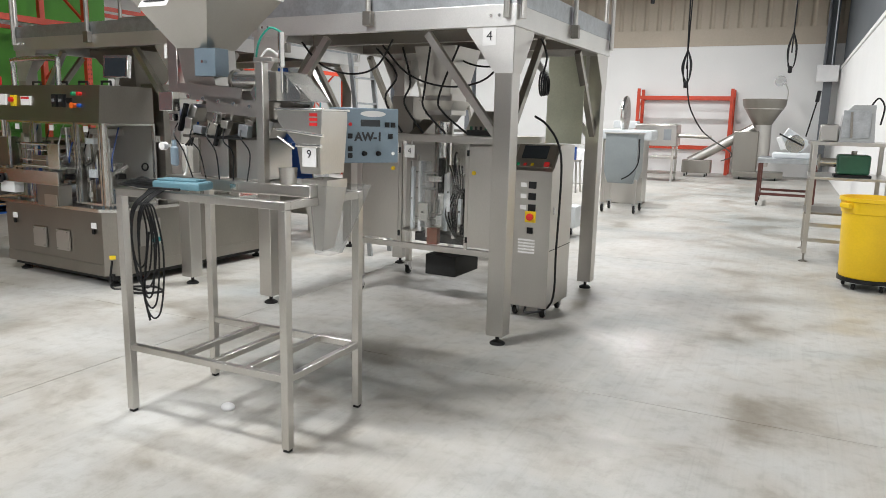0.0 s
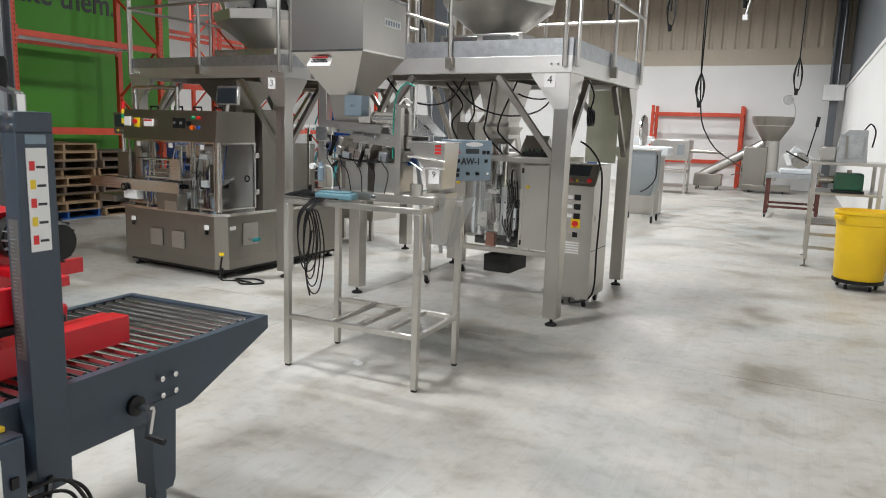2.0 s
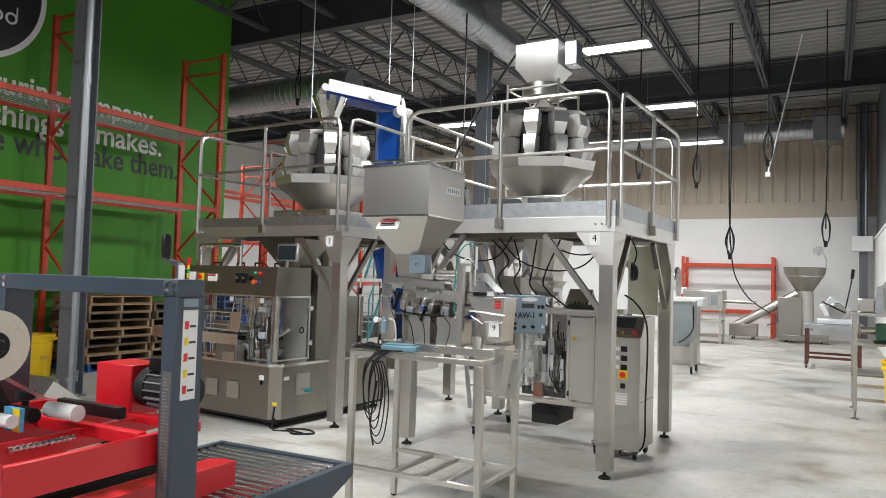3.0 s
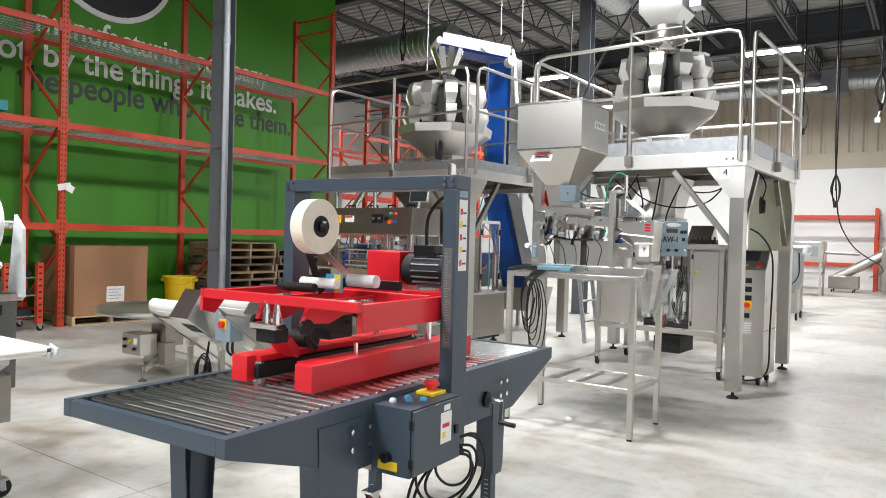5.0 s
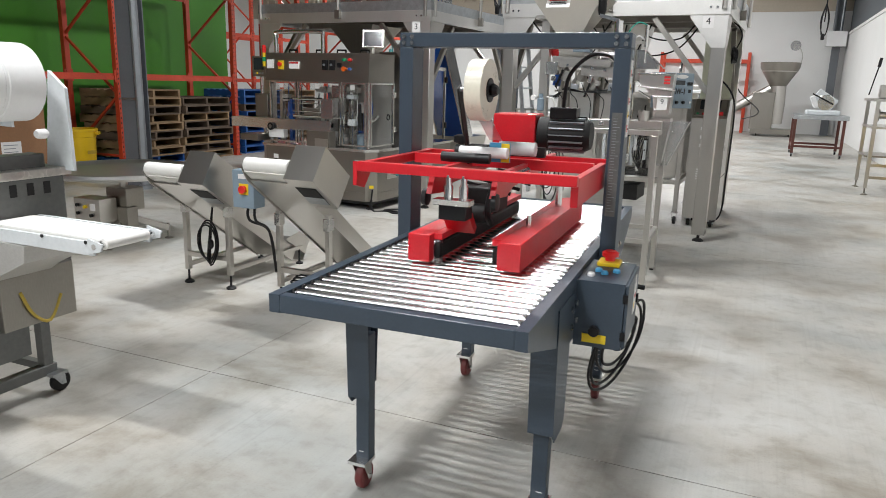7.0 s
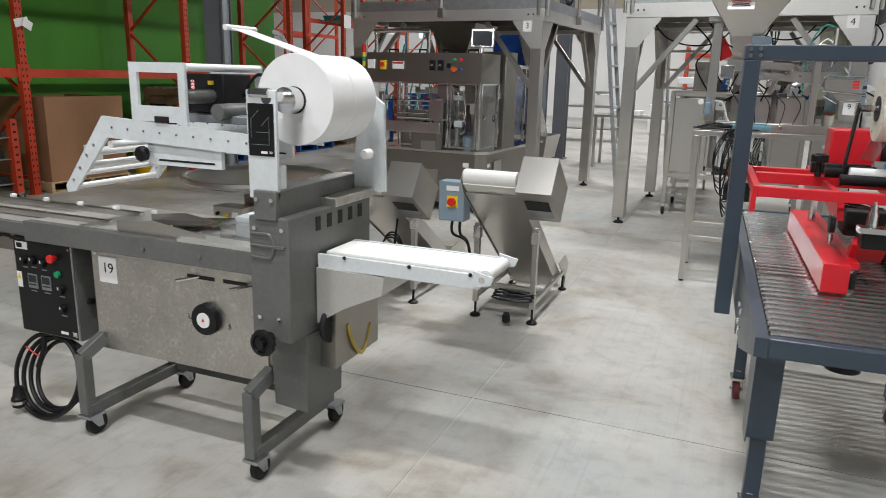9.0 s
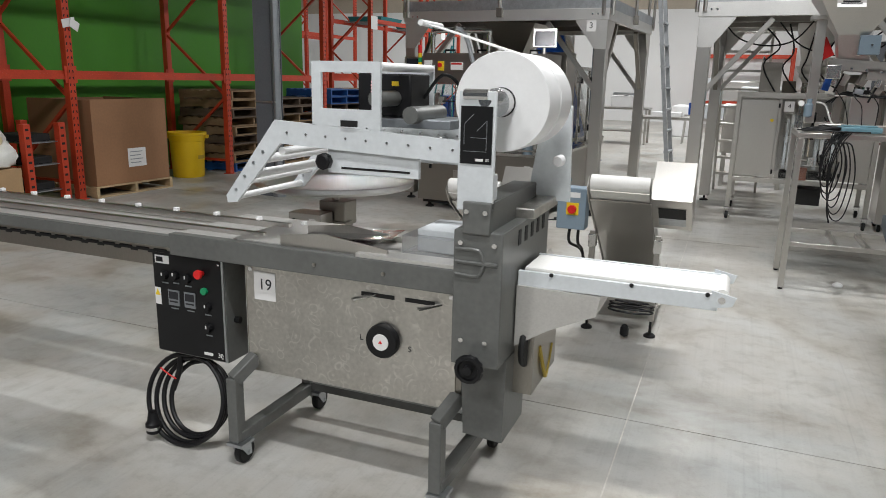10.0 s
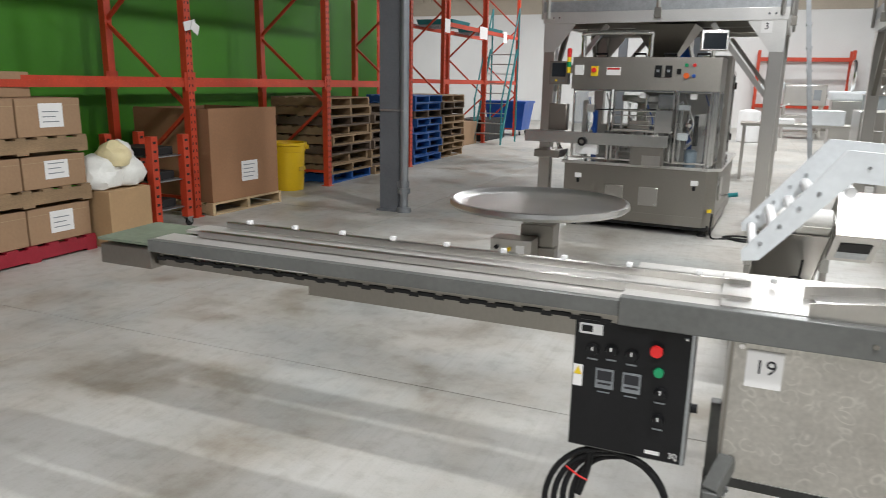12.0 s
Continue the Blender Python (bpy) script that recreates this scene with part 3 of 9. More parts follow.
# ---- pallet racking along the green wall ----
def upright_frame(x0, x1, y, h):
    """Two perforated posts with braces between them; x1 faces the aisle."""
    t = thing("rack_upright", 0, y, 0, 0, "orange-red perforated pallet rack upright frame", "rack upright", "rack uprights")
    for x in (x0, x1):
        bm = N()
        box(bm, x - 0.04, -0.045, 0, x + 0.04, -0.041, h)
        box(bm, x - 0.04, 0.041, 0, x + 0.04, 0.045, h)
        for s in (-1, 1):
            box(bm, x + s * 0.038 - 0.002, -0.041, 0, x + s * 0.038 + 0.002, 0.041, h)
        box(bm, x - 0.06, -0.07, 0, x + 0.06, 0.07, 0.008)
        po = part("post", bm, ORANGE, t)
        bm = N()
        z = 0.12
        while z < h - 0.05:
            for s in (-1, 1):
                obox(bm, (x + (0.0405 if x == x1 else -0.0405), s * 0.024, z), (0.0015, 0.014, 0.03), (18 * s, 0, 0))
            z += 0.075
        tagged(part("slot_pattern", bm, DARK, po), kind="stuff")
    z, k = 0.25, 0
    while z + 0.9 < h:
        bm = N()
        bar(bm, (x0, 0, z + (0.9 if k % 2 else 0)), (x1, 0, z + (0 if k % 2 else 0.9)), 0.035, 0.035)
        part("brace", bm, ORANGE, t)
        z += 0.9
        k += 1
    for z in (0.2, h - 0.35, h - 0.06):
        part("brace", bar(N(), (x0, 0, z), (x1, 0, z), 0.035, 0.035), ORANGE, t)
    return t


def rack_beams(x, ya, yb, z, name="rack_beam"):
    t = thing(name, x, (ya + yb) / 2, z, 0, "orange-red steel pallet rack beam", "rack beam", "rack beams")
    h = (yb - ya) / 2 - 0.05
    bm = N()
    box(bm, -0.02, -h, -0.06, 0.025, h, 0.0)
    box(bm, -0.02, -h, 0.0, 0.005, h, 0.035)
    part("beam", bm, ORANGE, t)
    for s in (-1, 1):
        part("connector", box(N(), 0.028, s * h - 0.03, -0.1, 0.034, s * h + 0.03, 0.09), ORANGE, t)
    return t


def wire_deck(x0, x1, ya, yb, z):
    bm = N()
    n = int((yb - ya) / 0.05)
    for i in range(n):
        y = ya + 0.08 + i * (yb - ya - 0.16) / (n - 1)
        box(bm, x0, y - 0.005, z - 0.003, x1, y + 0.005, z + 0.003)
    for i in range(8):
        x = x0 + 0.03 + i * (x1 - x0 - 0.06) / 7
        box(bm, x - 0.003, ya + 0.06, z - 0.009, x + 0.003, yb - 0.06, z - 0.003)
    return solid("wire_deck", bm, GALV, "galvanised wire mesh deck on the rack beams", "wire deck", "wire decks")


RX0, RX1 = -11.66, -10.58
RY = [7.92, 5.2, 2.49, -0.25, -2.99, -5.73]
for y in RY:
    upright_frame(RX0, RX1, y, 5.95)
for a, b in zip(RY[1:], RY):
    for z in (1.44, 2.89, 4.29):
        rack_beams(RX1, a, b, z)
        rack_beams(RX0, a, b, z)
        if b < 8:
            wire_deck(RX0 + 0.02, RX1 - 0.02, a, b, z + 0.006 if z > 0 else z)
bm = N()
obox(bm, (-10.52, 2.50, 2.0), (0.006, 0.2, 0.09), (12, 0, 8))
obox(bm, (-10.515, 2.57, 1.98), (0.006, 0.14, 0.1), (-25, 0, 10))
solid("rack_tag", bm, PAPER, "crumpled white paper tag tied to the rack post", "paper tag")


# far racking beyond the end of the green wall, red, with beams and goods
def far_rack(x0, x1, y0, y1, h, levels):
    for y in (y0, (y0 + y1) / 2, y1):
        upright_frame(x0, x1, y, h)
    for a, b in ((y0, (y0 + y1) / 2), ((y0 + y1) / 2, y1)):
        for z in levels:
            rack_beams(x0, a, b, z)
            rack_beams(x1, a, b, z)


far_rack(-12.2, -11.2, 10.9, 16.3, 4.9, (1.5, 2.7, 3.9))
far_rack(-15.6, -14.6, 10.9, 16.3, 4.9, (1.4, 2.6, 3.9))


# ---- carton sealer with roller bed ----
def carton_sealer(x, y):
    t = thing("carton_sealer", x, y, 0, 2.2, "slate blue carton taping machine with red head and roller bed", "carton sealer")
    L, R, Y0, Y1, ZT = -0.415, 0.365, -1.21, 0.945, 0.85
    for xa, xb, nm in ((L, L + 0.035, "side_rail"), (R - 0.035, R, "side_rail")):
        bm = prism(N(), [(Y0, ZT - 0.055), (-0.66, 0.62), (0.5, 0.62), (Y1, ZT - 0.055), (Y1, ZT), (Y0, ZT)], "x", xa, xb)
        sr = part(nm, bm, SLATE, t)
        for yy in (-0.69, -0.60, 0.35, 0.41):
            for z in (0.70, 0.76):
                xx = R + 0.0125 if xa > 0 else L - 0.0125
                part("bolt", lathe(N(), [(0.011, 0), (0.011, 0.006), (0.005, 0.008)], 6, (xx - 0.001, yy, z), "x"), CHROME, sr)
    for yy in (Y0, Y1 - 0.035):
        part("end_plate", box(N(), L + 0.035, yy, ZT - 0.055, R - 0.035, yy + 0.035, ZT, 0.004), SLATE, t)
    part("tape_well", box(N(), -0.12, -0.42, 0.60, 0.08, 0.12, 0.80, 0.004), DARK, t)
    me = mesh_of("roller", lathe(N(), [(0.006, L + 0.036), (0.006, L + 0.05), (0.0125, L + 0.05), (0.0125, R - 0.05), (0.006, R - 0.05), (0.006, R - 0.036)], 14, axis="x"), ROLLER)
    n = 40
    for i in range(n):
        r = part("roller", me, ROLLER, t)
        r.location = (0, Y0 + 0.075 + i * (Y1 - Y0 - 0.15) / (n - 1), ZT - 0.012)
    me = mesh_of("axle_nut", lathe(N(), [(0.012, 0), (0.012, 0.006)], 6, axis="x"), BLACK)
    for i in range(n):
        for xx in (L + 0.036, R - 0.042):
            o = part("axle_nut", me, BLACK, t)
            o.location = (xx, Y0 + 0.075 + i * (Y1 - Y0 - 0.15) / (n - 1), ZT - 0.012)
    # telescopic legs: bent channels, open inwards, over square tubes
    for xx in (L + 0.045, R + 0.004):
        for yy in (-0.74, 0.36):
            s = 1 if xx > 0 else -1
            wd, tp = (0.105, 0.80) if yy < 0 else (0.06, 0.68)
            skin = [(yy - wd, tp), (yy + wd, tp), (yy + 0.78 * wd, 0.37), (yy + 0.55 * wd, 0.34), (yy - 0.55 * wd, 0.34), (yy - 0.78 * wd, 0.37)]
            lg = part("leg", prism(N(), skin, "x", xx - s * 0.004, xx), SLATE, t)
            for q in (-1, 1):
                a, b = yy + q * wd, yy + q * 0.78 * wd
                part("leg_flange", prism(N(), [(a, tp), (a - q * 0.004, tp), (b - q * 0.004, 0.37), (b, 0.37)], "x", xx - s * (0.085 if q < 0 else 0.03), xx - s * 0.004), SLATE, lg)
            ty = yy - 0.78 * wd + 0.055 if yy < 0 else yy
            part("leg_tube", box(N(), xx - s * 0.070, ty - 0.03, 0.12, xx - s * 0.018, ty + 0.02, 0.60, 0.003), SLATE, lg)
            bm = N()
            for i in range(9 if s > 0 and yy > 0 else 1):
                box(bm, xx - s * 0.05, ty - 0.0305, 0.15 + i * 0.02, xx - s * 0.03, ty - 0.03, 0.152 + i * 0.02)
            tagged(part("leg_scale", bm, PAPER, lg), kind="stuff")
            caster(lg, xx - s * 0.04, ty - 0.03, 0.05, WHEELR, CHROME, 0.125)
    # mast
    for xx in (-0.46, 0.40):
        m = part("mast_post", box(N(), xx - 0.03, -0.16, 0.58, xx + 0.03, -0.05, 1.60, 0.003), SLATE, t)
        if xx > 0:
            bm = N()
            for i in range(34):
                box(bm, xx - 0.014, -0.1625, 1.0 + i * 0.0105, xx + (0.012 if i % 5 == 0 else 0.0), -0.1605, 1.002 + i * 0.0105)
            part("scale_strip", box(N(), xx - 0.02, -0.1606, 0.98, xx + 0.018, -0.1602, 1.37), GREYP, m)
            tagged(part("scale_mark", bm, CONDUIT, m), kind="stuff")
            lb = part("warning_label", box(N(), xx + 0.03, -0.135, 1.28, xx + 0.0315, -0.075, 1.56), PAPER, m, "white warning label with yellow triangles")
            for i in range(5):
                part("label_bar", box(N(), xx + 0.0315, -0.128, 1.30 + i * 0.05, xx + 0.032, -0.112, 1.325 + i * 0.05), YEL if i % 2 else REDB, lb)
                part("label_line", box(N(), xx + 0.0315, -0.108, 1.305 + i * 0.05, xx + 0.032, -0.082, 1.312 + i * 0.05), INK, lb)
            part("label_patch", box(N(), xx + 0.03, -0.135, 1.57, xx + 0.0315, -0.075, 1.595), BOXBLUE, m)
        bm = N()
        box(bm, xx - 0.012, -0.05, 0.95, xx + 0.012, -0.046, 1.58)
        part("slide_slot", bm, DARK, m)
    tb = part("mast_beam", box(N(), -0.49, -0.16, 1.60, 0.43, -0.05, 1.655, 0.004), SLATE, t)
    for xx in (-0.47, -0.435, 0.375, 0.41):
        for z in (1.615, 1.64):
            part("bolt", lathe(N(), [(0.009, -0.005), (0.009, 0.001)], 6, (xx, -0.161, z), "y"), CHROME, tb)
    cr = part("height_crank", rod(N(), (0.37, -0.1, 1.655), (0.37, -0.1, 1.70), 0.016, 12), CHROME, t)
    part("crank_arm", bar(N(), (0.37, -0.1, 1.70), (0.30, -0.1, 1.72), 0.025, 0.012), CHROME, cr)
    part("crank_grip", lathe(N(), [(0.012, 0), (0.016, 0.02), (0.016, 0.07), (0.010, 0.08)], 12, (0.305, -0.1, 1.72)), BLACK, cr)
    # side crank
    cr = part("side_crank", rod(N(), (R, 0.24, 0.70), (R + 0.08, 0.24, 0.70), 0.012, 10), CHROME, t)
    part("crank_hub", lathe(N(), [(0.035, R), (0.035, R + 0.015), (0.02, R + 0.02)], 14, (0, 0.24, 0.70), "x"), BLACK, cr)
    part("crank_arm", bar(N(), (R + 0.08, 0.24, 0.70), (R + 0.09, 0.21, 0.62), 0.014, 0.02), CHROME, cr)
    part("crank_grip", rod(N(), (R + 0.085, 0.21, 0.62), (R + 0.16, 0.21, 0.615), 0.011, 10), BLACK, cr)
    # tape head carriage
    h = part("carriage", box(N(), -0.42, -0.66, 1.15, 0.36, -0.63, 1.185, 0.003), RED, t, "red tape head carriage bar")
    part("side_plate", box(N(), 0.335, -0.63, 1.08, 0.36, -0.08, 1.175, 0.003), RED, h)
    part("side_plate", box(N(), -0.43, -0.63, 1.145, -0.405, 0.0, 1.18, 0.003), RED, h)
    part("rear_bar", box(N(), -0.44, 0.0, 1.15, 0.36, 0.03, 1.18, 0.003), RED, h)
    part("cross_bar", box(N(), -0.40, -0.2, 1.14, 0.33, -0.165, 1.18, 0.003), RED, h)
    for xx in (-0.17, 0.06):
        part("head_cheek", prism(N(), [(-0.62, 1.085), (-0.48, 1.075), (-0.40, 1.10), (0.10, 1.115), (0.30, 1.115), (0.30, 1.165), (-0.58, 1.165)], "x", xx, xx + 0.02), RED, h)
    part("head_block", box(N(), -0.10, -0.68, 1.01, 0.0, -0.61, 1.065, 0.006), BLACK, h, "black buffer block")
    part("swing_arm", tube(N(), [(0.03, -0.40, 1.13), (0.035, -0.50, 1.10), (0.035, -0.55, 1.03), (0.03, -0.50, 0.98)], 0.013, 8, 5), BLACK, h)
    part("mount_lug", prism(N(), [(-0.66, 1.185), (-0.66, 1.10), (-0.60, 1.085), (-0.54, 1.15)], "x", -0.435, -0.42), RED, h)
    for q in (-0.35, -0.22, -0.05, 0.1):
        part("link_bar", bar(N(), (-0.13, q, 1.10), (0.05, q + 0.03, 1.06), 0.016, 0.012), DARK, h)
    part("pull_spring", lathe(N(), [(0.009, 0)] + [(0.012 if i % 2 else 0.008, 0.01 * i) for i in range(1, 22)], 10, (0.09, -0.45, 1.145), "y"), CHROME, h)
    part("brush_block", box(N(), -0.11, -0.42, 1.0, 0.03, -0.28, 1.09, 0.008), DARK, h)
    for xx in (-0.075, -0.02):
        part("adjuster", lathe(N(), [(0.016, 1.07), (0.016, 1.12), (0.011, 1.13), (0.011, 1.16)], 12, (xx, -0.65, 0)), CHROME, h)
    part("front_clamp", box(N(), -0.115, -0.695, 1.062, 0.015, -0.64, 1.082, 0.002), CHROME, h)
    for xx in (-0.21, 0.09):
        part("side_roller", lathe(N(), [(0.018, -0.01), (0.03, -0.008), (0.03, 0.008), (0.018, 0.01)], 18, (xx * 0.85, -0.60, 1.07), "x"), BLACK, h)
    part("wipe_roller", lathe(N(), [(0.02, -0.08), (0.035, -0.08), (0.035, 0.02), (0.02, 0.02)], 18, (0, -0.5, 1.01), "x"), RUBBER, h)
    part("wipe_arm", bar(N(), (-0.06, -0.60, 1.02), (-0.06, -0.54, 0.955), 0.10, 0.03), RED, h)
    # web path on top
    part("guide_roller", rod(N(), (-0.12, -0.42, 1.22), (0.06, -0.42, 1.22), 0.02, 14), WHITE, h)
    part("guide_roller", rod(N(), (-0.02, -0.25, 1.225), (0.12, -0.25, 1.225), 0.026, 14), WHITE, h)
    part("guide_roller", rod(N(), (-0.16, -0.5, 1.205), (0.02, -0.5, 1.205), 0.018, 14), BLACK, h)
    part("guide_roller", rod(N(), (-0.18, -0.3, 1.21), (-0.02, -0.3, 1.21), 0.024, 14), BLACK, h)
    part("tension_knob", lathe(N(), [(0.012, 1.18), (0.012, 1.23), (0.03, 1.235), (0.03, 1.26), (0.015, 1.265)], 12, (-0.19, -0.22, 0)), BLACK, h)
    lb = part("blue_label", box(N(), -0.015, -0.40, 1.185, 0.06, -0.385, 1.255), CYANP, h, "pale blue and yellow label block")
    part("label_stripe", box(N(), 0.03, -0.402, 1.186, 0.061, -0.4, 1.254), YEL, lb)
    part("web_bracket", box(N(), -0.2, -0.1, 1.18, 0.12, -0.07, 1.22, 0.003), BLACK, h)
    # motor
    part("gear_housing", box(N(), -0.13, 0.0, 1.17, 0.05, 0.15, 1.345, 0.006), RED, h, "red square gear housing")
    m = part("motor", lathe(N(), [(0.04, 0.05), (0.07, 0.055), (0.07, 0.10), (0.065, 0.10), (0.065, 0.25), (0.055, 0.27)], 24, (0, 0.075, 1.265), "x"), DARK, h, "black ribbed electric motor")
    # front-side fins are paler grey: their lit side is put into the colour
    for i in range(16):
        a = 2 * math.pi * i / 16
        part("cooling_fin", obox(N(), (0.175, 0.075 + 0.069 * math.cos(a), 1.265 + 0.069 * math.sin(a)), (0.14, 0.012, 0.004), (math.degrees(a), 0, 0)), CONDUIT if math.cos(a) < 0 else DARK, m)
    part("terminal_box", box(N(), 0.10, 0.03, 1.33, 0.21, 0.12, 1.375, 0.004), BLACK, m)
    # tape roll on its bracket
    ROLL_X = -0.04
    tr = part("tape_roll", lathe(N(), [(0.042, -0.03), (0.107, -0.03), (0.107, 0.03), (0.042, 0.03)], 40, (ROLL_X, -0.44, 1.44), "x", True), TAPE, t, "cream roll of clear packing tape")
    part("core", lathe(N(), [(0.012, -0.034), (0.042, -0.034), (0.042, 0.034), (0.012, 0.034)], 20, (ROLL_X, -0.44, 1.44), "x", True), BLACK, tr)
    part("hub_knob", lathe(N(), [(0.02, 0.03), (0.024, 0.045), (0.016, 0.06)], 8, (ROLL_X, -0.44, 1.44), "x"), BLACK, tr)
    br = part("roll_bracket", bar(N(), (-0.125, -0.30, 1.17), (-0.125, -0.44, 1.45), 0.006, 0.035), DARK, h)
    part("spindle", rod(N(), (-0.12, -0.44, 1.44), (0.0, -0.44, 1.44), 0.011, 10), CHROME, br)
    part("tape_web", prism(N(), [(-0.405, 1.345), (-0.40, 1.345), (-0.245, 1.252), (-0.25, 1.252)], "x", ROLL_X - 0.025, ROLL_X + 0.025), FROST, tr)
    # side guides
    for xa, xb, inner in ((-0.20, -0.09, 1), (0.09, 0.20, -1)):
        ga, gb = (xa, xb - 0.03) if inner > 0 else (xa + 0.03, xb)
        g = part("side_guide", box(N(), ga, -0.70, 0.862, gb, 0.38, 0.957, 0.003), RED, t, "red side guide over the rollers")
        part("guide_lip", box(N(), gb if inner > 0 else xa, -0.66, 0.936, xb if inner > 0 else ga, 0.36, 0.9565), RED, g)
        if inner > 0:
            part("drive_belt", box(N(), xb - 0.03, -0.67, 0.868, xb - 0.002, 0.36, 0.928, 0.012), RUBBER, g, "black drive belt")
            for yy in (-0.64, 0.33):
                part("belt_pulley", rod(N(), (xb - 0.03, yy, 0.85), (xb - 0.03, yy, 0.934), 0.026, 16), CHROME, g)
        else:
            part("drive_belt", box(N(), xa + 0.002, -0.67, 0.868, xa + 0.03, 0.36, 0.928, 0.012), RUBBER, g, "black drive belt")
        part("guide_pin", rod(N(), ((xa + xb) / 2, -0.40, 0.955), ((xa + xb) / 2, -0.40, 1.0), 0.009, 8), CHROME, g)
        part("guide_pin", rod(N(), ((xa + xb) / 2, 0.1, 0.955), ((xa + xb) / 2, 0.1, 1.07), 0.014, 8), CHROME, g)
    # control box
    cb = part("control_box", prism(N(), [(-0.57, 0.60), (-0.26, 0.60), (-0.26, 0.83), (-0.57, 0.83)], "x", R, R + 0.16), SLATE, t, "slate blue control box with buttons on top")
    part("box_door", box(N(), R + 0.16, -0.565, 0.605, R + 0.172, -0.265, 0.825, 0.003), SLATE, cb)
    for z in (0.65, 0.78):
        part("hinge", box(N(), R + 0.155, -0.572, z - 0.015, R + 0.172, -0.562, z + 0.015), BLACK, cb)
    lb = part("box_label", box(N(), R + 0.172, -0.40, 0.68, R + 0.1735, -0.33, 0.79), PAPER, cb)
    part("label_bar", box(N(), R + 0.1735, -0.39, 0.70, R + 0.174, -0.37, 0.72), YEL, lb)
    part("label_line", box(N(), R + 0.1735, -0.39, 0.735, R + 0.174, -0.345, 0.75), INK_R, lb)
    part("box_label", box(N(), R + 0.172, -0.38, 0.795, R + 0.1735, -0.34, 0.815), PAPER, cb)
    part("door_lock", box(N(), R + 0.172, -0.31, 0.7, R + 0.18, -0.29, 0.73), BLACK, cb)
    for xx, yy, mt in ((R + 0.035, -0.5, WHITE), (R + 0.075, -0.46, CYANP), (R + 0.05, -0.43, CYANP), (R + 0.11, -0.42, CYANP)):
        part("push_button", lathe(N(), [(0.013, 0.83), (0.013, 0.838), (0.009, 0.843)], 12, (xx, yy, 0)), mt, cb)
    es = part("stop_base", box(N(), R + 0.03, -0.355, 0.83, R + 0.11, -0.27, 0.845, 0.004), YEL, cb, "yellow emergency stop plate")
    part("stop_button", lathe(N(), [(0.018, 0.845), (0.018, 0.86), (0.03, 0.862), (0.03, 0.875), (0.02, 0.882)], 18, (R + 0.07, -0.31, 0)), REDB, es)
    part("power_plate", box(N(), R + 0.03, -0.573, 0.615, R + 0.11, -0.57, 0.645), YEL, cb)
    part("power_knob", lathe(N(), [(0.018, -0.592), (0.018, -0.57)], 12, (R + 0.07, 0, 0.66), "y"), BLACK, cb)
    for k, (w, top, low) in enumerate(((0.13, 0.62, 0.36), (0.16, 0.66, 0.33), (0.10, 0.60, 0.42), (0.15, 0.70, 0.38), (0.08, 0.64, 0.47))):
        mid, dz = (top + low) / 2, (top - low) / 2
        pts = [(R + 0.08, -0.36, 0.60)] + [(R + 0.10 + 0.45 * w * math.sin(a + 0.2 * k) + 0.008 * k, -0.24 + w * math.sin(a), mid + dz * math.cos(a + 0.25 * (k - 2))) for a in (0.3, 1.0, 1.7, 2.4, 3.14, 3.9, 4.6, 5.3, 5.9)] + [(R + 0.06, -0.2, 0.60), (R - 0.02, -0.1, 0.64)]
        part("power_cord", tube(N(), pts, 0.0055, 8, 6), CABLE, cb, "looped black power cord")
    part("box_conduit", tube(N(), [(R + 0.12, -0.26, 0.63), (R + 0.14, -0.2, 0.6), (R + 0.06, -0.12, 0.62)], 0.012, 8, 5), CABLE, cb)
    part("drive_motor", lathe(N(), [(0.03, 0.0), (0.06, 0.01), (0.06, 0.12), (0.05, 0.13)], 20, (-0.05, -0.45, 0.51)), BLACK, t, "black drive motor under the bed")
    part("mast_hose", tube(N(), [(0.37, -0.04, 1.55), (0.33, 0.0, 1.58), (0.25, 0.03, 1.58), (0.17, 0.04, 1.50), (0.15, 0.06, 1.37)], 0.008, 8, 6), CABLE, t)
    part("junction_box", box(N(), -0.1, -0.1, 0.40, 0.0, 0.02, 0.55, 0.005), mat("beige_box", (0.62, 0.58, 0.45), 0.5), t)
    return t


CYANP = mat("pale_blue_plastic", (0.08, 0.36, 0.62), 0.4, 0, 0.05, 6, 60, 0)
carton_sealer(-2.305, -0.278)


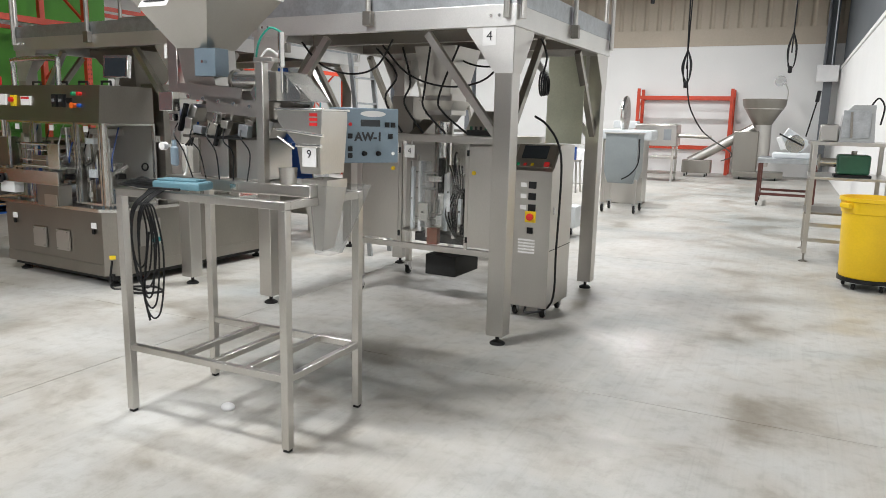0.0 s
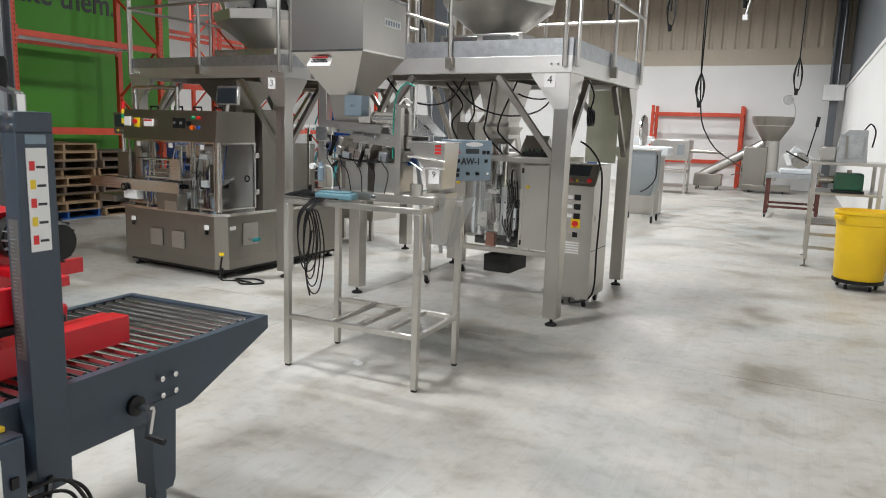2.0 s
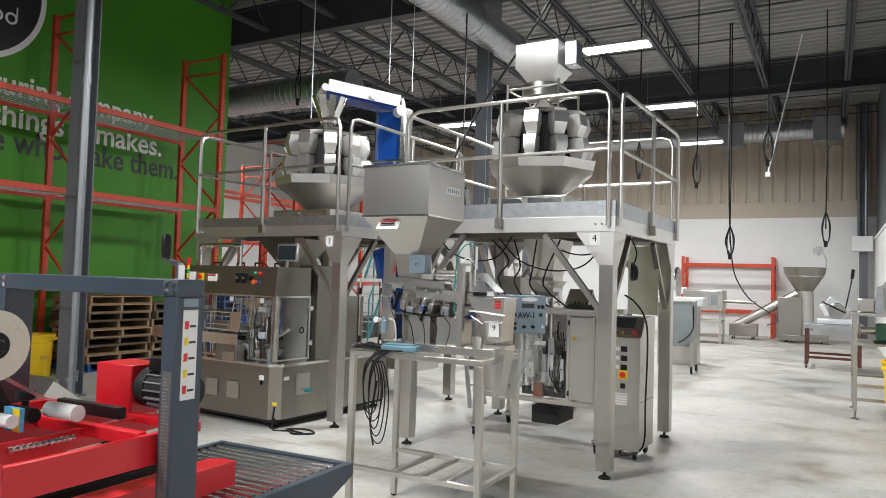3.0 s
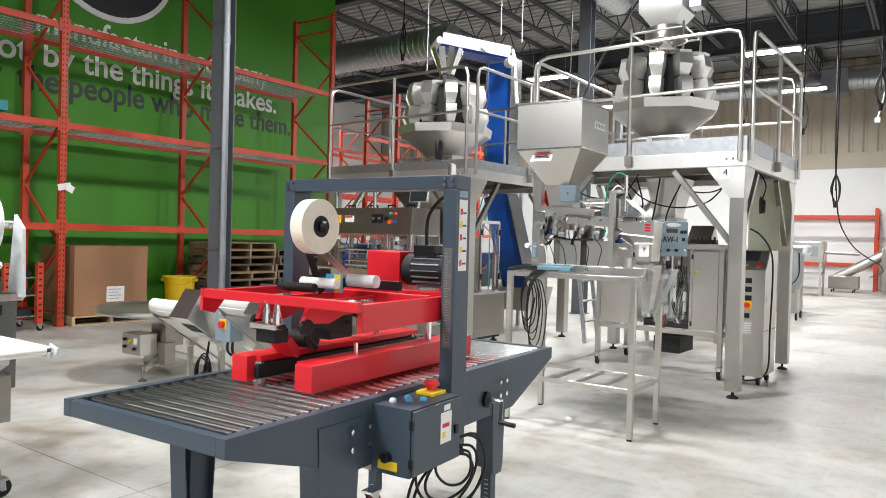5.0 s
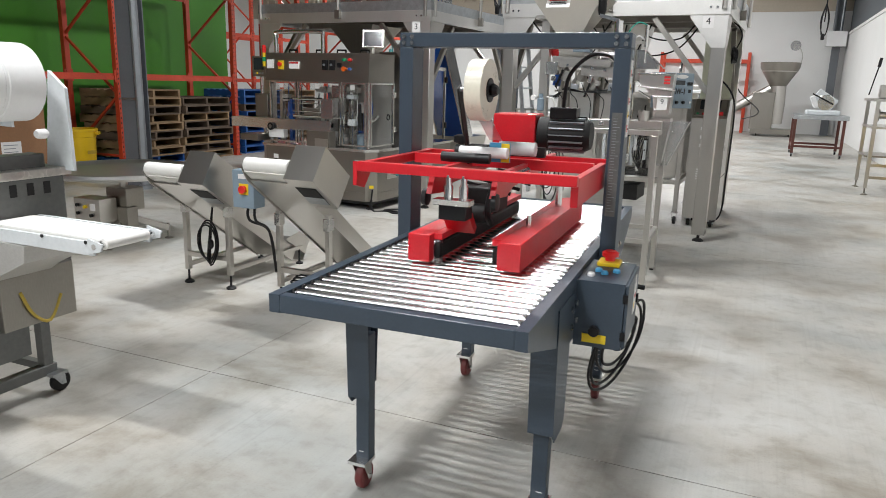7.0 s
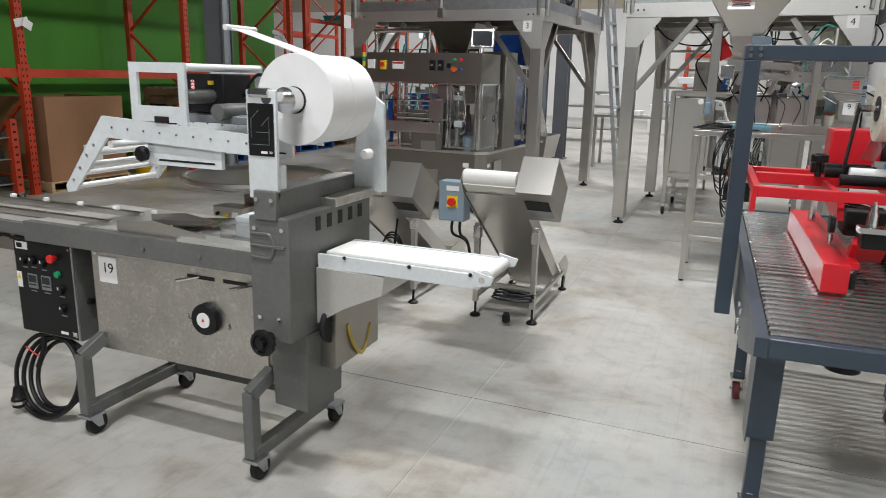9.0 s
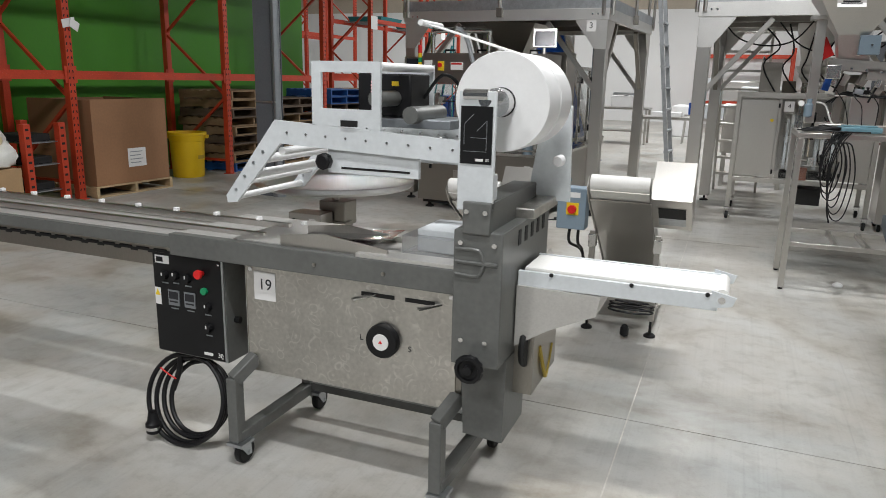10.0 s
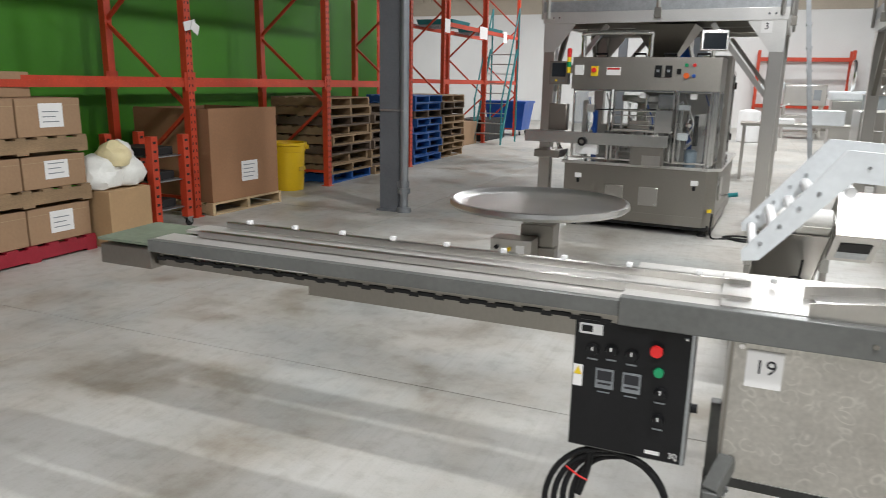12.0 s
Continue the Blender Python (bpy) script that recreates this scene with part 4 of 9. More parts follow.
# ---- inclined takeaway conveyors ----
def incline_conveyor(x, y, top, cord, box_on):
    t = thing("incline_conveyor", x, y, 0, 0, "stainless inclined conveyor with white belt" + (" and grey switch box" if box_on else " and hung coiled cord"), "conveyor", "incline conveyors")
    a, b = (-0.31, top - 0.035), (0.85, 0.10)  # high end and low end, along y and z
    d = Vector((b[0] - a[0], b[1] - a[1])).normalized()
    n = Vector((-d.y, d.x))
    def pt(s, o):
        return (a[0] + d.x * s + n.x * o, a[1] + d.y * s + n.y * o)
    L = (Vector(b) - Vector(a)).length
    for xa, xb in ((-0.21, -0.205), (0.13, 0.135)):
        part("side_plate", prism(N(), [pt(0, 0.03), pt(L, 0.03), pt(L, -0.075), pt(0.09, -0.075), pt(0.0, -0.04)], "x", xa, xb), STEEL, t)
    part("carry_belt", prism(N(), [pt(0.02, 0.012), pt(L - 0.02, 0.012), pt(L - 0.02, -0.05), pt(0.02, -0.05)], "x", -0.195, 0.12), BELT, t, "white conveyor belt")
    part("head_roller", lathe(N(), [(0.02, -0.2), (0.046, -0.195), (0.046, 0.12), (0.02, 0.125)], 22, (0, a[0] + 0.02, a[1] - 0.012), "x"), BELT, t)
    part("under_pan", prism(N(), [pt(0.1, -0.06), pt(L, -0.06), pt(L, -0.064), pt(0.1, -0.064)], "x", -0.2, 0.125), STEEL, t)
    me = mesh_of("cleat", prism(N(), [pt(0, 0.012), pt(0.006, 0.012), pt(0.006, 0.032), pt(0, 0.032)], "x", -0.185, 0.11), BELT)
    for i in range(5):
        o = part("cleat", me, BELT, t)
        s = 0.12 + i * 0.24
        o.location = (0, d.x * s, d.y * s)
    # motor hood beside the high end
    hd = part("motor_hood", prism(N(), [pt(-0.03, 0.13), pt(0.30, 0.13), pt(0.30, -0.10), pt(-0.03, -0.10)], "x", 0.137, 0.34), STEEL, t, "boxed stainless motor hood")
    part("hood_opening", prism(N(), [pt(0.06, -0.1015), pt(0.25, -0.1015), pt(0.25, -0.103), pt(0.06, -0.103)], "x", 0.17, 0.31), DARK, hd)
    part("hood_plate", prism(N(), [pt(0.17, -0.1035), pt(0.25, -0.1035), pt(0.25, -0.105), pt(0.17, -0.105)], "x", 0.17, 0.31), GALV, hd)
    # low tray
    tr = part("loading_tray", prism(N(), [pt(L - 0.2, 0.03), pt(L + 0.10, 0.03), pt(L + 0.10, 0.16), pt(L - 0.06, 0.16)], "x", -0.235, -0.23), STEEL, t)
    part("tray_side", prism(N(), [pt(L - 0.2, 0.03), pt(L + 0.10, 0.03), pt(L + 0.10, 0.16), pt(L - 0.06, 0.16)], "x", 0.155, 0.16), STEEL, tr)
    part("tray_end", prism(N(), [pt(L + 0.1, -0.03), pt(L + 0.105, -0.03), pt(L + 0.105, 0.16), pt(L + 0.1, 0.16)], "x", -0.235, 0.16), STEEL, tr)
    # legs
    for xx in (-0.225, 0.155):
        yy = 0.05
        lg = part("leg", box(N(), xx - 0.016, yy - 0.02, 0.10, xx + 0.016, yy + 0.02, 0.62, 0.002), STEEL, t)
        part("clamp", box(N(), xx - 0.022, yy - 0.03, 0.52, xx + 0.022, yy + 0.03, 0.60, 0.004), STEEL_B, lg)
        bm = lathe(N(), [(0.035, 0), (0.035, 0.01), (0.02, 0.022), (0.008, 0.024), (0.008, 0.12)], 14, (xx, yy, 0))
        part("levelling_foot", bm, BLACK, lg)
        part("base_rail", box(N(), xx - 0.012, yy + 0.02, 0.12, xx + 0.012, 0.92, 0.15, 0.002), STEEL, lg)
        bm = lathe(N(), [(0.03, 0), (0.03, 0.01), (0.008, 0.02), (0.008, 0.13)], 14, (xx, 0.88, 0))
        part("levelling_foot", bm, BLACK, lg)
    part("cross_rail", box(N(), -0.21, 0.035, 0.2, 0.14, 0.065, 0.235, 0.002), STEEL, t)
    if box_on:
        sb = part("switch_box", box(N(), -0.40, -0.19, 0.66, -0.235, -0.08, 0.90, 0.006), BOXBLUE, t, "grey switch box with red rotary isolator")
        pl = part("isolator_plate", box(N(), -0.345, -0.194, 0.745, -0.275, -0.19, 0.815), YEL, sb)
        part("isolator_knob", lathe(N(), [(0.024, -0.218), (0.024, -0.194)], 16, (-0.31, 0, 0.78), "y"), REDB, pl)
        part("box_label", box(N(), -0.35, -0.193, 0.845, -0.27, -0.19, 0.875), PAPER, sb)
        for k in (0, 0.05):
            part("lead", tube(N(), [(-0.33 + k, -0.13, 0.66), (-0.33 + k, -0.12, 0.57), (-0.27, 0.0, 0.48), (-0.245, 0.03, 0.2)], 0.009, 8, 6), CABLE, sb)
    if cord:
        for k in range(3):
            pts = [(0.02 + 0.08 * math.sin(u), 0.0 - 0.012 * k, 0.34 - 0.15 * math.cos(u) * (1 - 0.1 * k)) for u in [i * 0.7 for i in range(10)]]
            part("coiled_cord", tube(N(), [(0.05, 0.02, 0.62)] + pts, 0.006, 8, 4), CABLE, t)
        part("plug", lathe(N(), [(0.012, 0), (0.02, 0.015), (0.02, 0.05), (0.012, 0.06)], 12, (0.06, -0.03, 0.30)), BLACK, t)
    else:
        for k in range(4):
            pts = [(0.04 + 0.13 * math.cos(u), -0.02 + 0.03 * k + 0.05 * math.sin(u), 0.17 + 0.012 * k) for u in [i * 0.7 for i in range(10)]]
            part("coiled_cord", tube(N(), pts, 0.006, 8, 4), CABLE, t)
        part("plug", lathe(N(), [(0.012, 0.02), (0.026, 0.03), (0.026, 0.07), (0.014, 0.09)], 12, (0.02, -0.06, 0.0)), BLACK, t)
    return t


incline_conveyor(-4.01, 0.61, 1.0, False, True)
incline_conveyor(-4.86, 0.665, 0.91, True, False)

# ---- round packing table ----
t = thing("rotary_table", -6.49, 1.45, 0, 0, "round stainless rotary packing table with rolled rim", "rotary table")
part("dished_top", lathe(N(), [(0.0001, 0.638), (0.52, 0.636), (0.58, 0.648), (0.62, 0.672), (0.64, 0.668), (0.645, 0.64), (0.62, 0.618), (0.5, 0.612), (0.0001, 0.61)], 64), SPUN, t)
part("spindle", lathe(N(), [(0.03, 0.34), (0.03, 0.55), (0.10, 0.56), (0.10, 0.61)], 20), STEEL, t)
part("gearbox", box(N(), -0.10, -0.10, 0.30, 0.14, 0.10, 0.50, 0.01), STEEL_D, t)
cbx = part("control_box", box(N(), -0.26, -0.30, 0.22, 0.04, -0.12, 0.42, 0.004), STEEL, t, "stainless control box with knobs")
for xx, z, m in ((-0.21, 0.36, BLACK), (-0.21, 0.29, BLACK), (-0.12, 0.35, YEL), (-0.05, 0.28, BLACK)):
    part("knob", lathe(N(), [(0.015, -0.32), (0.015, -0.30)], 12, (xx, 0, z), "y"), m, cbx)
part("box_label", box(N(), -0.07, -0.302, 0.32, -0.01, -0.3, 0.38), PAPER, cbx)
part("chain_guard", box(N(), 0.02, -0.12, 0.12, 0.16, 0.0, 0.34, 0.008), STEEL_D, t)
for k, (fx, fy) in enumerate(((-0.34, 0.0), (0.12, -0.32), (0.2, 0.3))):
    lg = part("leg", bar(N(), (0, 0, 0.24), (fx, fy, 0.10), 0.05, 0.05), STEEL, t)
    part("levelling_foot", lathe(N(), [(0.04, 0), (0.04, 0.01), (0.012, 0.02), (0.012, 0.14)], 14, (fx, fy, 0)), STEEL_D, lg)


# ---- horizontal flow wrapper ----
def flow_wrapper():
    t = thing("flow_wrapper", -4.7, -1.45, 0, 0, "old grey flow wrapping machine with white film roll", "flow wrapper")
    ox, oy = -4.7, -1.45
    def B(x0, y0, z0, x1, y1, z1, bev=0.0):
        return box(N(), x0 - ox, y0 - oy, z0, x1 - ox, y1 - oy, z1, bev)
    def P(x, y, z):
        return (x - ox, y - oy, z)
    # body and front panel
    part("body", B(-5.16, -1.445, 0.39, -4.28, -1.02, 0.80), STEEL_D, t)
    fp = part("front_panel", B(-5.15, -1.452, 0.375, -4.30, -1.4455, 0.795), SWIRL, t, "scuffed stainless front panel with swirl marks")
    for xa, xb in ((-4.66, -4.53), (-4.49, -4.38)):
        part("lever_slot", B(xa, -1.4535, 0.742, xb, -1.4525, 0.757), DARK, fp)
    for xx in (-4.665, -4.415):
        part("lever", bar(N(), P(xx + 0.06, -1.44, 0.75), P(xx, -1.51, 0.742), 0.02, 0.006), STEEL_B, fp)
    kn = part("dial", lathe(N(), [(0.058, -0.03), (0.062, -0.022), (0.062, -0.003), (0.05, -0.002)], 28, P(-4.57, -1.45, 0.59), "y"), BLACK, fp, "black dial with a white centre")
    part("dial_face", lathe(N(), [(0.03, -0.033), (0.03, -0.0299)], 24, P(-4.57, -1.45, 0.59), "y"), PAPER, kn)
    part("dial_mark", lathe(N(), [(0.009, -0.0345), (0.009, -0.0331)], 3, P(-4.57, -1.45, 0.59), "y"), REDB, kn)
    words("L", 0.03, at(*P(-4.66, -1.4535, 0.585)), INK, fp, "dial_letter")
    words("S", 0.03, at(*P(-4.47, -1.4535, 0.57)), INK, fp, "dial_letter")
    lb = part("number_sheet", B(-5.115, -1.4545, 0.665, -5.02, -1.4525, 0.775), PAPER, fp, "white sheet with the number 19")
    words("19", 0.06, at(*P(-5.065, -1.455, 0.725)), INK, lb, "number")
    for xx in (-5.13, -4.32):
        for z in (0.40, 0.78):
            part("screw", lathe(N(), [(0.008, -0.004), (0.008, 0.0)], 10, P(xx, -1.452, z), "y"), CHROME, fp)
    # bed
    bd = part("bed_apron", B(-5.47, -1.50, 0.805, -4.27, -1.46, 0.89, 0.004), GREYP, t)
    part("bed_top", B(-5.47, -1.46, 0.86, -4.12, -1.02, 0.885), WORN, t)
    part("bed_plate", B(-5.20, -1.458, 0.886, -4.70, -1.06, 0.893, 0.002), WORN, t, "worn bright steel bed plate")
    part("cover_block", B(-4.48, -1.38, 0.906, -4.31, -1.18, 0.985, 0.004), ENAMEL, t, "white plastic cover block")
    part("bed_seam", B(-4.78, -1.459, 0.8935, -4.775, -1.06, 0.8942), DARK, t)
    part("bed_edge", B(-4.66, -1.497, 0.89, -4.28, -1.10, 0.905, 0.002), WORN, t)
    for xx in (-4.82, -4.55):
        part("screw", lathe(N(), [(0.007, -0.006), (0.007, 0.0)], 12, P(xx, -1.50, 0.845), "y"), STEEL_D, bd)
    part("clear_guard", B(-4.52, -1.42, 0.905, -4.30, -1.12, 0.965), FROST, t, "clear plastic guard over the fin rollers")
    fb = part("folding_box", prism(N(), [(-4.98 - ox, 0.885), (-4.55 - ox, 0.885), (-4.55 - ox, 0.92), (-4.80 - ox, 0.95), (-4.98 - ox, 0.93)], "y", -0.02, -0.015), STEEL, t, "bent steel folding box")
    part("folding_side", prism(N(), [(-4.98 - ox, 0.885), (-4.55 - ox, 0.885), (-4.55 - ox, 0.92), (-4.80 - ox, 0.95), (-4.98 - ox, 0.93)], "y", 0.16, 0.165), STEEL, fb)
    part("folding_plate", obox(N(), P(-4.78, -1.30, 0.918), (0.36, 0.16, 0.004), (0, -4, 8)), STEEL_B, fb)
    part("blade", obox(N(), P(-4.88, -1.43, 0.905), (0.10, 0.012, 0.003), (0, 18, -20)), DARK, fb)
    part("bracket", B(-4.86, -1.42, 0.885, -4.77, -1.39, 0.925, 0.003), STEEL_B, fb)
    # infeed
    inf = part("infeed_bed", B(-7.25, -1.49, 0.83, -5.47, -1.46, 0.875), GREYP, t)
    part("infeed_rail", B(-7.25, -1.465, 0.862, -5.25, -1.35, 0.874), WORN, t)
    part("infeed_rail", B(-7.25, -1.28, 0.862, -5.25, -1.16, 0.874), WORN, t)
    part("infeed_trough", B(-7.25, -1.35, 0.80, -5.25, -1.28, 0.815), DARK, t)
    part("infeed_plate", B(-6.55, -1.4575, 0.74, -5.47, -1.4525, 0.83), STEEL_D, t)
    part("rear_plate", B(-7.25, -1.17, 0.74, -5.25, -1.14, 0.862), STEEL_D, t)
    for yy, z in ((-1.37, 0.90), (-1.20, 0.905)):
        gr = part("guide_rail", B(-7.1, yy - 0.012, z - 0.022, -5.12, yy + 0.012, z + 0.003, 0.002), STEEL, t)
        for i in range(10 if yy > -1.3 else 0):
            part("guide_clip", B(-7.0 + i * 0.215, yy - 0.012, z + 0.003, -6.982 + i * 0.215, yy + 0.012, z + 0.018, 0.003), WHITE, gr)
    part("chain_guard", B(-7.25, -1.44, 0.765, -6.5, -1.41, 0.80), STEEL_D, t)
    me = mesh_of("chain_link", box(N(), -0.018, -0.006, -0.007, 0.018, 0.006, 0.007, 0.002), RUBBER)
    for i in range(58):
        o = part("chain_link", me, RUBBER, t)
        o.location = P(-7.22 + i * 0.030, -1.455, 0.803 - 0.006 * (i % 3 == 0))
    eb = part("infeed_end_box", B(-7.52, -1.47, 0.75, -7.26, -1.14, 0.83, 0.004), STEEL_D, t)
    part("end_board", obox(N(), P(-7.36, -1.28, 0.843), (0.38, 0.34, 0.01), (0, 1, 3)), mat("green_grey_board", (0.16, 0.19, 0.14), 0.5, 0, 0.35, 6, 40), eb)
    # black control panel
    cp = part("control_panel", B(-5.60, -1.455, 0.378, -5.25, -1.33, 0.80, 0.004), GREYP, t, "black control panel box with switches")
    part("panel_face", B(-5.597, -1.459, 0.385, -5.262, -1.455, 0.795), BLACK, cp)
    lg = part("maker_mark", B(-5.585, -1.4605, 0.752, -5.515, -1.459, 0.785), PAPER, cp)
    part("mark_inner", B(-5.578, -1.4612, 0.759, -5.545, -1.4605, 0.779), BLACK, lg)
    words("30", 0.026, at(*P(-5.285, -1.4596, 0.405)), PAPER, cp, "panel_lettering")
    part("maker_mark", B(-5.365, -1.4604, 0.399, -5.322, -1.4594, 0.411), PAPER, cp)
    for xx, z in ((-5.54, 0.705), (-5.485, 0.71), (-5.425, 0.705), (-5.335, 0.60), (-5.335, 0.515)):
        k = part("selector_knob", lathe(N(), [(0.016, -0.018), (0.019, -0.005), (0.019, 0.0)], 14, P(xx, -1.459, z), "y"), BLACK, cp)
        part("knob_mark", box(N(), P(xx, 0, 0)[0] - 0.002, -0.0295, z + 0.002, P(xx, 0, 0)[0] + 0.002, -0.026, z + 0.014), PAPER, k)
        part("caption_bar", B(xx - 0.015, -1.4603, z - 0.034, xx + 0.015, -1.459, z - 0.029), CONDUIT, cp)
    for z in (0.385, 0.790):
        part("panel_screw", lathe(N(), [(0.002, -0.003), (0.005, -0.002), (0.005, 0)], 10, P(-5.275, -1.459, z + (0.012 if z < 0.5 else -0.012)), "y"), CHROME, cp)
    part("edge_seal", B(-5.2615, -1.4615, 0.382, -5.2525, -1.455, 0.797), GALV, cp, "pale bare metal edge of the box lid")
    part("stop_button", lathe(N(), [(0.017, -0.03), (0.019, -0.02), (0.011, -0.018), (0.011, 0)], 18, P(-5.355, -1.459, 0.735), "y"), REDB, cp)
    part("start_button", lathe(N(), [(0.014, -0.012), (0.014, 0)], 16, P(-5.345, -1.459, 0.665), "y"), GRNB, cp)
    for xx in (-5.50, -5.42):
        c = part("counter", B(xx - 0.027, -1.463, 0.585, xx + 0.027, -1.459, 0.648), CONDUIT, cp)
        part("counter_window", B(xx - 0.022, -1.4645, 0.612, xx + 0.022, -1.463, 0.642), INK, c)
        part("counter_digits", B(xx - 0.020, -1.4645, 0.598, xx + 0.020, -1.463, 0.604), INK, c)
        part("caption_bar", B(xx - 0.018, -1.4603, 0.570, xx + 0.018, -1.459, 0.574), CONDUIT, cp)
    wl = part("warning_label", B(-5.596, -1.4602, 0.58, -5.567, -1.459, 0.65), PAPER, cp)
    part("warning_triangle", prism(N(), [(P(-5.594, 0, 0)[0], 0.618), (P(-5.569, 0, 0)[0], 0.618), (P(-5.5815, 0, 0)[0], 0.645)], "y", -0.0109, -0.0102), YEL, wl)
    part("box_latch", lathe(N(), [(0.014, 0), (0.014, 0.02)], 10, P(-5.25, -1.40, 0.545), "x"), BLACK, cp)
    # coiled mains lead
    ld = part("mains_lead", tube(N(), [P(-5.53, -1.41, 0.38), P(-5.54, -1.42, 0.28), P(-5.56, -1.44, 0.2)], 0.012, 10, 6), CABLE, t, "thick coiled black mains lead")
    for k in range(4):
        pts = []
        for i in range(13):
            u = i / 12 * 2 * math.pi
            r = 0.19 - 0.014 * k
            pts.append(P(-5.47 + r * math.sin(u) + 0.012 * k, -1.47 + 0.016 * k + 0.05 * math.cos(u), 0.19 + (0.178 - 0.012 * k) * math.cos(u) - 0.006 * (k % 2)))
        part("lead_loop", tube(N(), pts, 0.010, 10, 4), CABLE, ld)
    pg = part("plug", lathe(N(), [(0.014, 0.0), (0.03, 0.01), (0.032, 0.05), (0.024, 0.06), (0.018, 0.10)], 16, P(-5.60, -1.52, 0.03)), BLACK, ld)
    part("plug_band", lathe(N(), [(0.033, 0.0), (0.033, 0.014)], 16, P(-5.60, -1.52, 0.055)), CHROME, pg)
    part("cable_tie", tube(N(), [P(-5.60, -1.46, 0.30), P(-5.56, -1.45, 0.27), P(-5.53, -1.45, 0.26)], 0.003, 6, 3), REDB, ld)
    # under frame
    for xx in (-5.17, -4.33):
        fr = part("leg_frame", bar(N(), P(xx, -1.53, 0.115), P(xx, -0.98, 0.115), 0.05, 0.05, bev=0.003), GREYP, t)
        part("leg", bar(N(), P(xx, -1.525, 0.10), P(xx, -1.525, 0.365), 0.045, 0.05, bev=0.003), GREYP, fr)
        part("leg_shoulder", bar(N(), P(xx, -1.53, 0.355), P(xx + 0.04, -1.44, 0.425), 0.045, 0.05, bev=0.003), GREYP, fr)
        part("leg", bar(N(), P(xx, -1.02, 0.10), P(xx, -1.02, 0.42), 0.045, 0.05, bev=0.003), GREYP, fr)
        caster(fr, *P(xx + 0.01, -1.52, 0)[:2], 0.048, RUBBER, GALV, 0.10)
        caster(fr, *P(xx + 0.03, -1.0, 0)[:2], 0.048, RUBBER, GALV, 0.10)
    part("tie_bar", bar(N(), P(-5.17, -1.02, 0.13), P(-4.33, -1.02, 0.13), 0.035, 0.035), GREYP, t)
    for k in range(3):
        part("slack_cable", tube(N(), [P(-4.95, -1.2, 0.39), P(-4.85, -1.22 - 0.02 * k, 0.345 - 0.012 * k), P(-4.7, -1.22, 0.33), P(-4.55, -1.2, 0.36), P(-4.5, -1.2, 0.39)], 0.005, 6, 5), CABLE, t)
    # jaw housing
    hs = part("jaw_housing", B(-4.275, -1.565, 0.60, -4.115, -1.0, 1.04, 0.006), GREYP, t, "grey painted jaw housing")
    part("housing_foot", prism(N(), [(P(-4.275, 0, 0)[0], 0.60), (P(-4.115, 0, 0)[0], 0.60), (P(-4.12, 0, 0)[0], 0.30), (P(-4.26, 0, 0)[0], 0.31)], "y", -0.02, 0.22), GREYP, hs)
    part("jaw_head", B(-4.245, -1.575, 1.03, -4.155, -1.05, 1.13, 0.005), GREYP, hs)
    for z in (0.90, 0.94, 0.98):
        w = 0.045 if z == 0.94 else 0.075
        part("cast_rib", tube(N(), [P(-4.265, -1.568, z), P(-4.265 + w, -1.568, z), P(-4.265 + w + 0.02, -1.568, 0.94), P(-4.13, -1.568, 0.94)], 0.006, 6, 3), GREYP, hs)
    for i in range(5):
        part("vent_slot", B(-4.1155, -1.40 + i * 0.075, 0.97, -4.113, -1.37 + i * 0.075, 1.02), DARK, hs)
    part("jaw_top", B(-4.30, -1.30, 1.04, -4.09, -0.98, 1.075, 0.005), SWIRL, hs)
    for z, xx in ((0.685, -4.24), (0.685, -4.16), (1.0, -4.25), (1.0, -4.14), (1.1, -4.23), (1.1, -4.17)):
        part("bolt", lathe(N(), [(0.008, -0.008), (0.008, 0.0)], 8, P(xx, -1.564 if z < 1.03 else -1.574, z), "y"), CHROME, hs)
    hw = part("handwheel", lathe(N(), [(0.012, 0.07), (0.02, 0.06), (0.03, 0.03), (0.042, 0.028), (0.048, 0.015), (0.044, 0.004), (0.034, 0.002), (0.030, 0.010), (0.016, 0.012), (0.014, -0.004), (0.0001, -0.005)][::-1], 20, P(-4.19, -1.64, 0.615), "y"), BLACK, t, "black plastic handwheel")
    for i in range(12):
        a = 2 * math.pi * i / 12
        part("grip_lobe", lathe(N(), [(0.007, 0.006), (0.010, 0.015), (0.007, 0.026)], 8, P(-4.19 + 0.039 * math.cos(a), -1.64, 0.615 + 0.039 * math.sin(a)), "y"), BLACK, hw)
    part("wheel_shaft", rod(N(), P(-4.20, -1.60, 0.615), P(-4.20, -1.44, 0.63), 0.016, 10), BLACK, hw)
    # white stand plate with film roll
    sp = part("film_stand", B(-4.27, -1.56, 1.10, -4.155, -1.545, 1.455, 0.003), ENAMEL, t, "white enamel film stand plate")
    bl = part("thread_diagram", B(-4.262, -1.5635, 1.243, -4.163, -1.56, 1.412), BLACK, sp, "black threading diagram plate")
    for x0, z0, x1, z1 in ((-4.25, 1.30, -4.25, 1.36), (-4.25, 1.36, -4.22, 1.39), (-4.23, 1.32, -4.18, 1.32), (-4.18, 1.28, -4.18, 1.37), (-4.25, 1.28, -4.18, 1.28), (-4.21, 1.34, -4.18, 1.37)):
        part("diagram_line", bar(N(), P(x0, -1.5642, z0), P(x1, -1.5642, z1), 0.0012, 0.0015), CONDUIT, bl)
    words("30", 0.012, at(*P(-4.176, -1.5637, 1.255)), PAPER, bl, "plate_lettering")
    part("maker_mark", B(-4.213, -1.5641, 1.251, -4.189, -1.5633, 1.259), PAPER, bl)
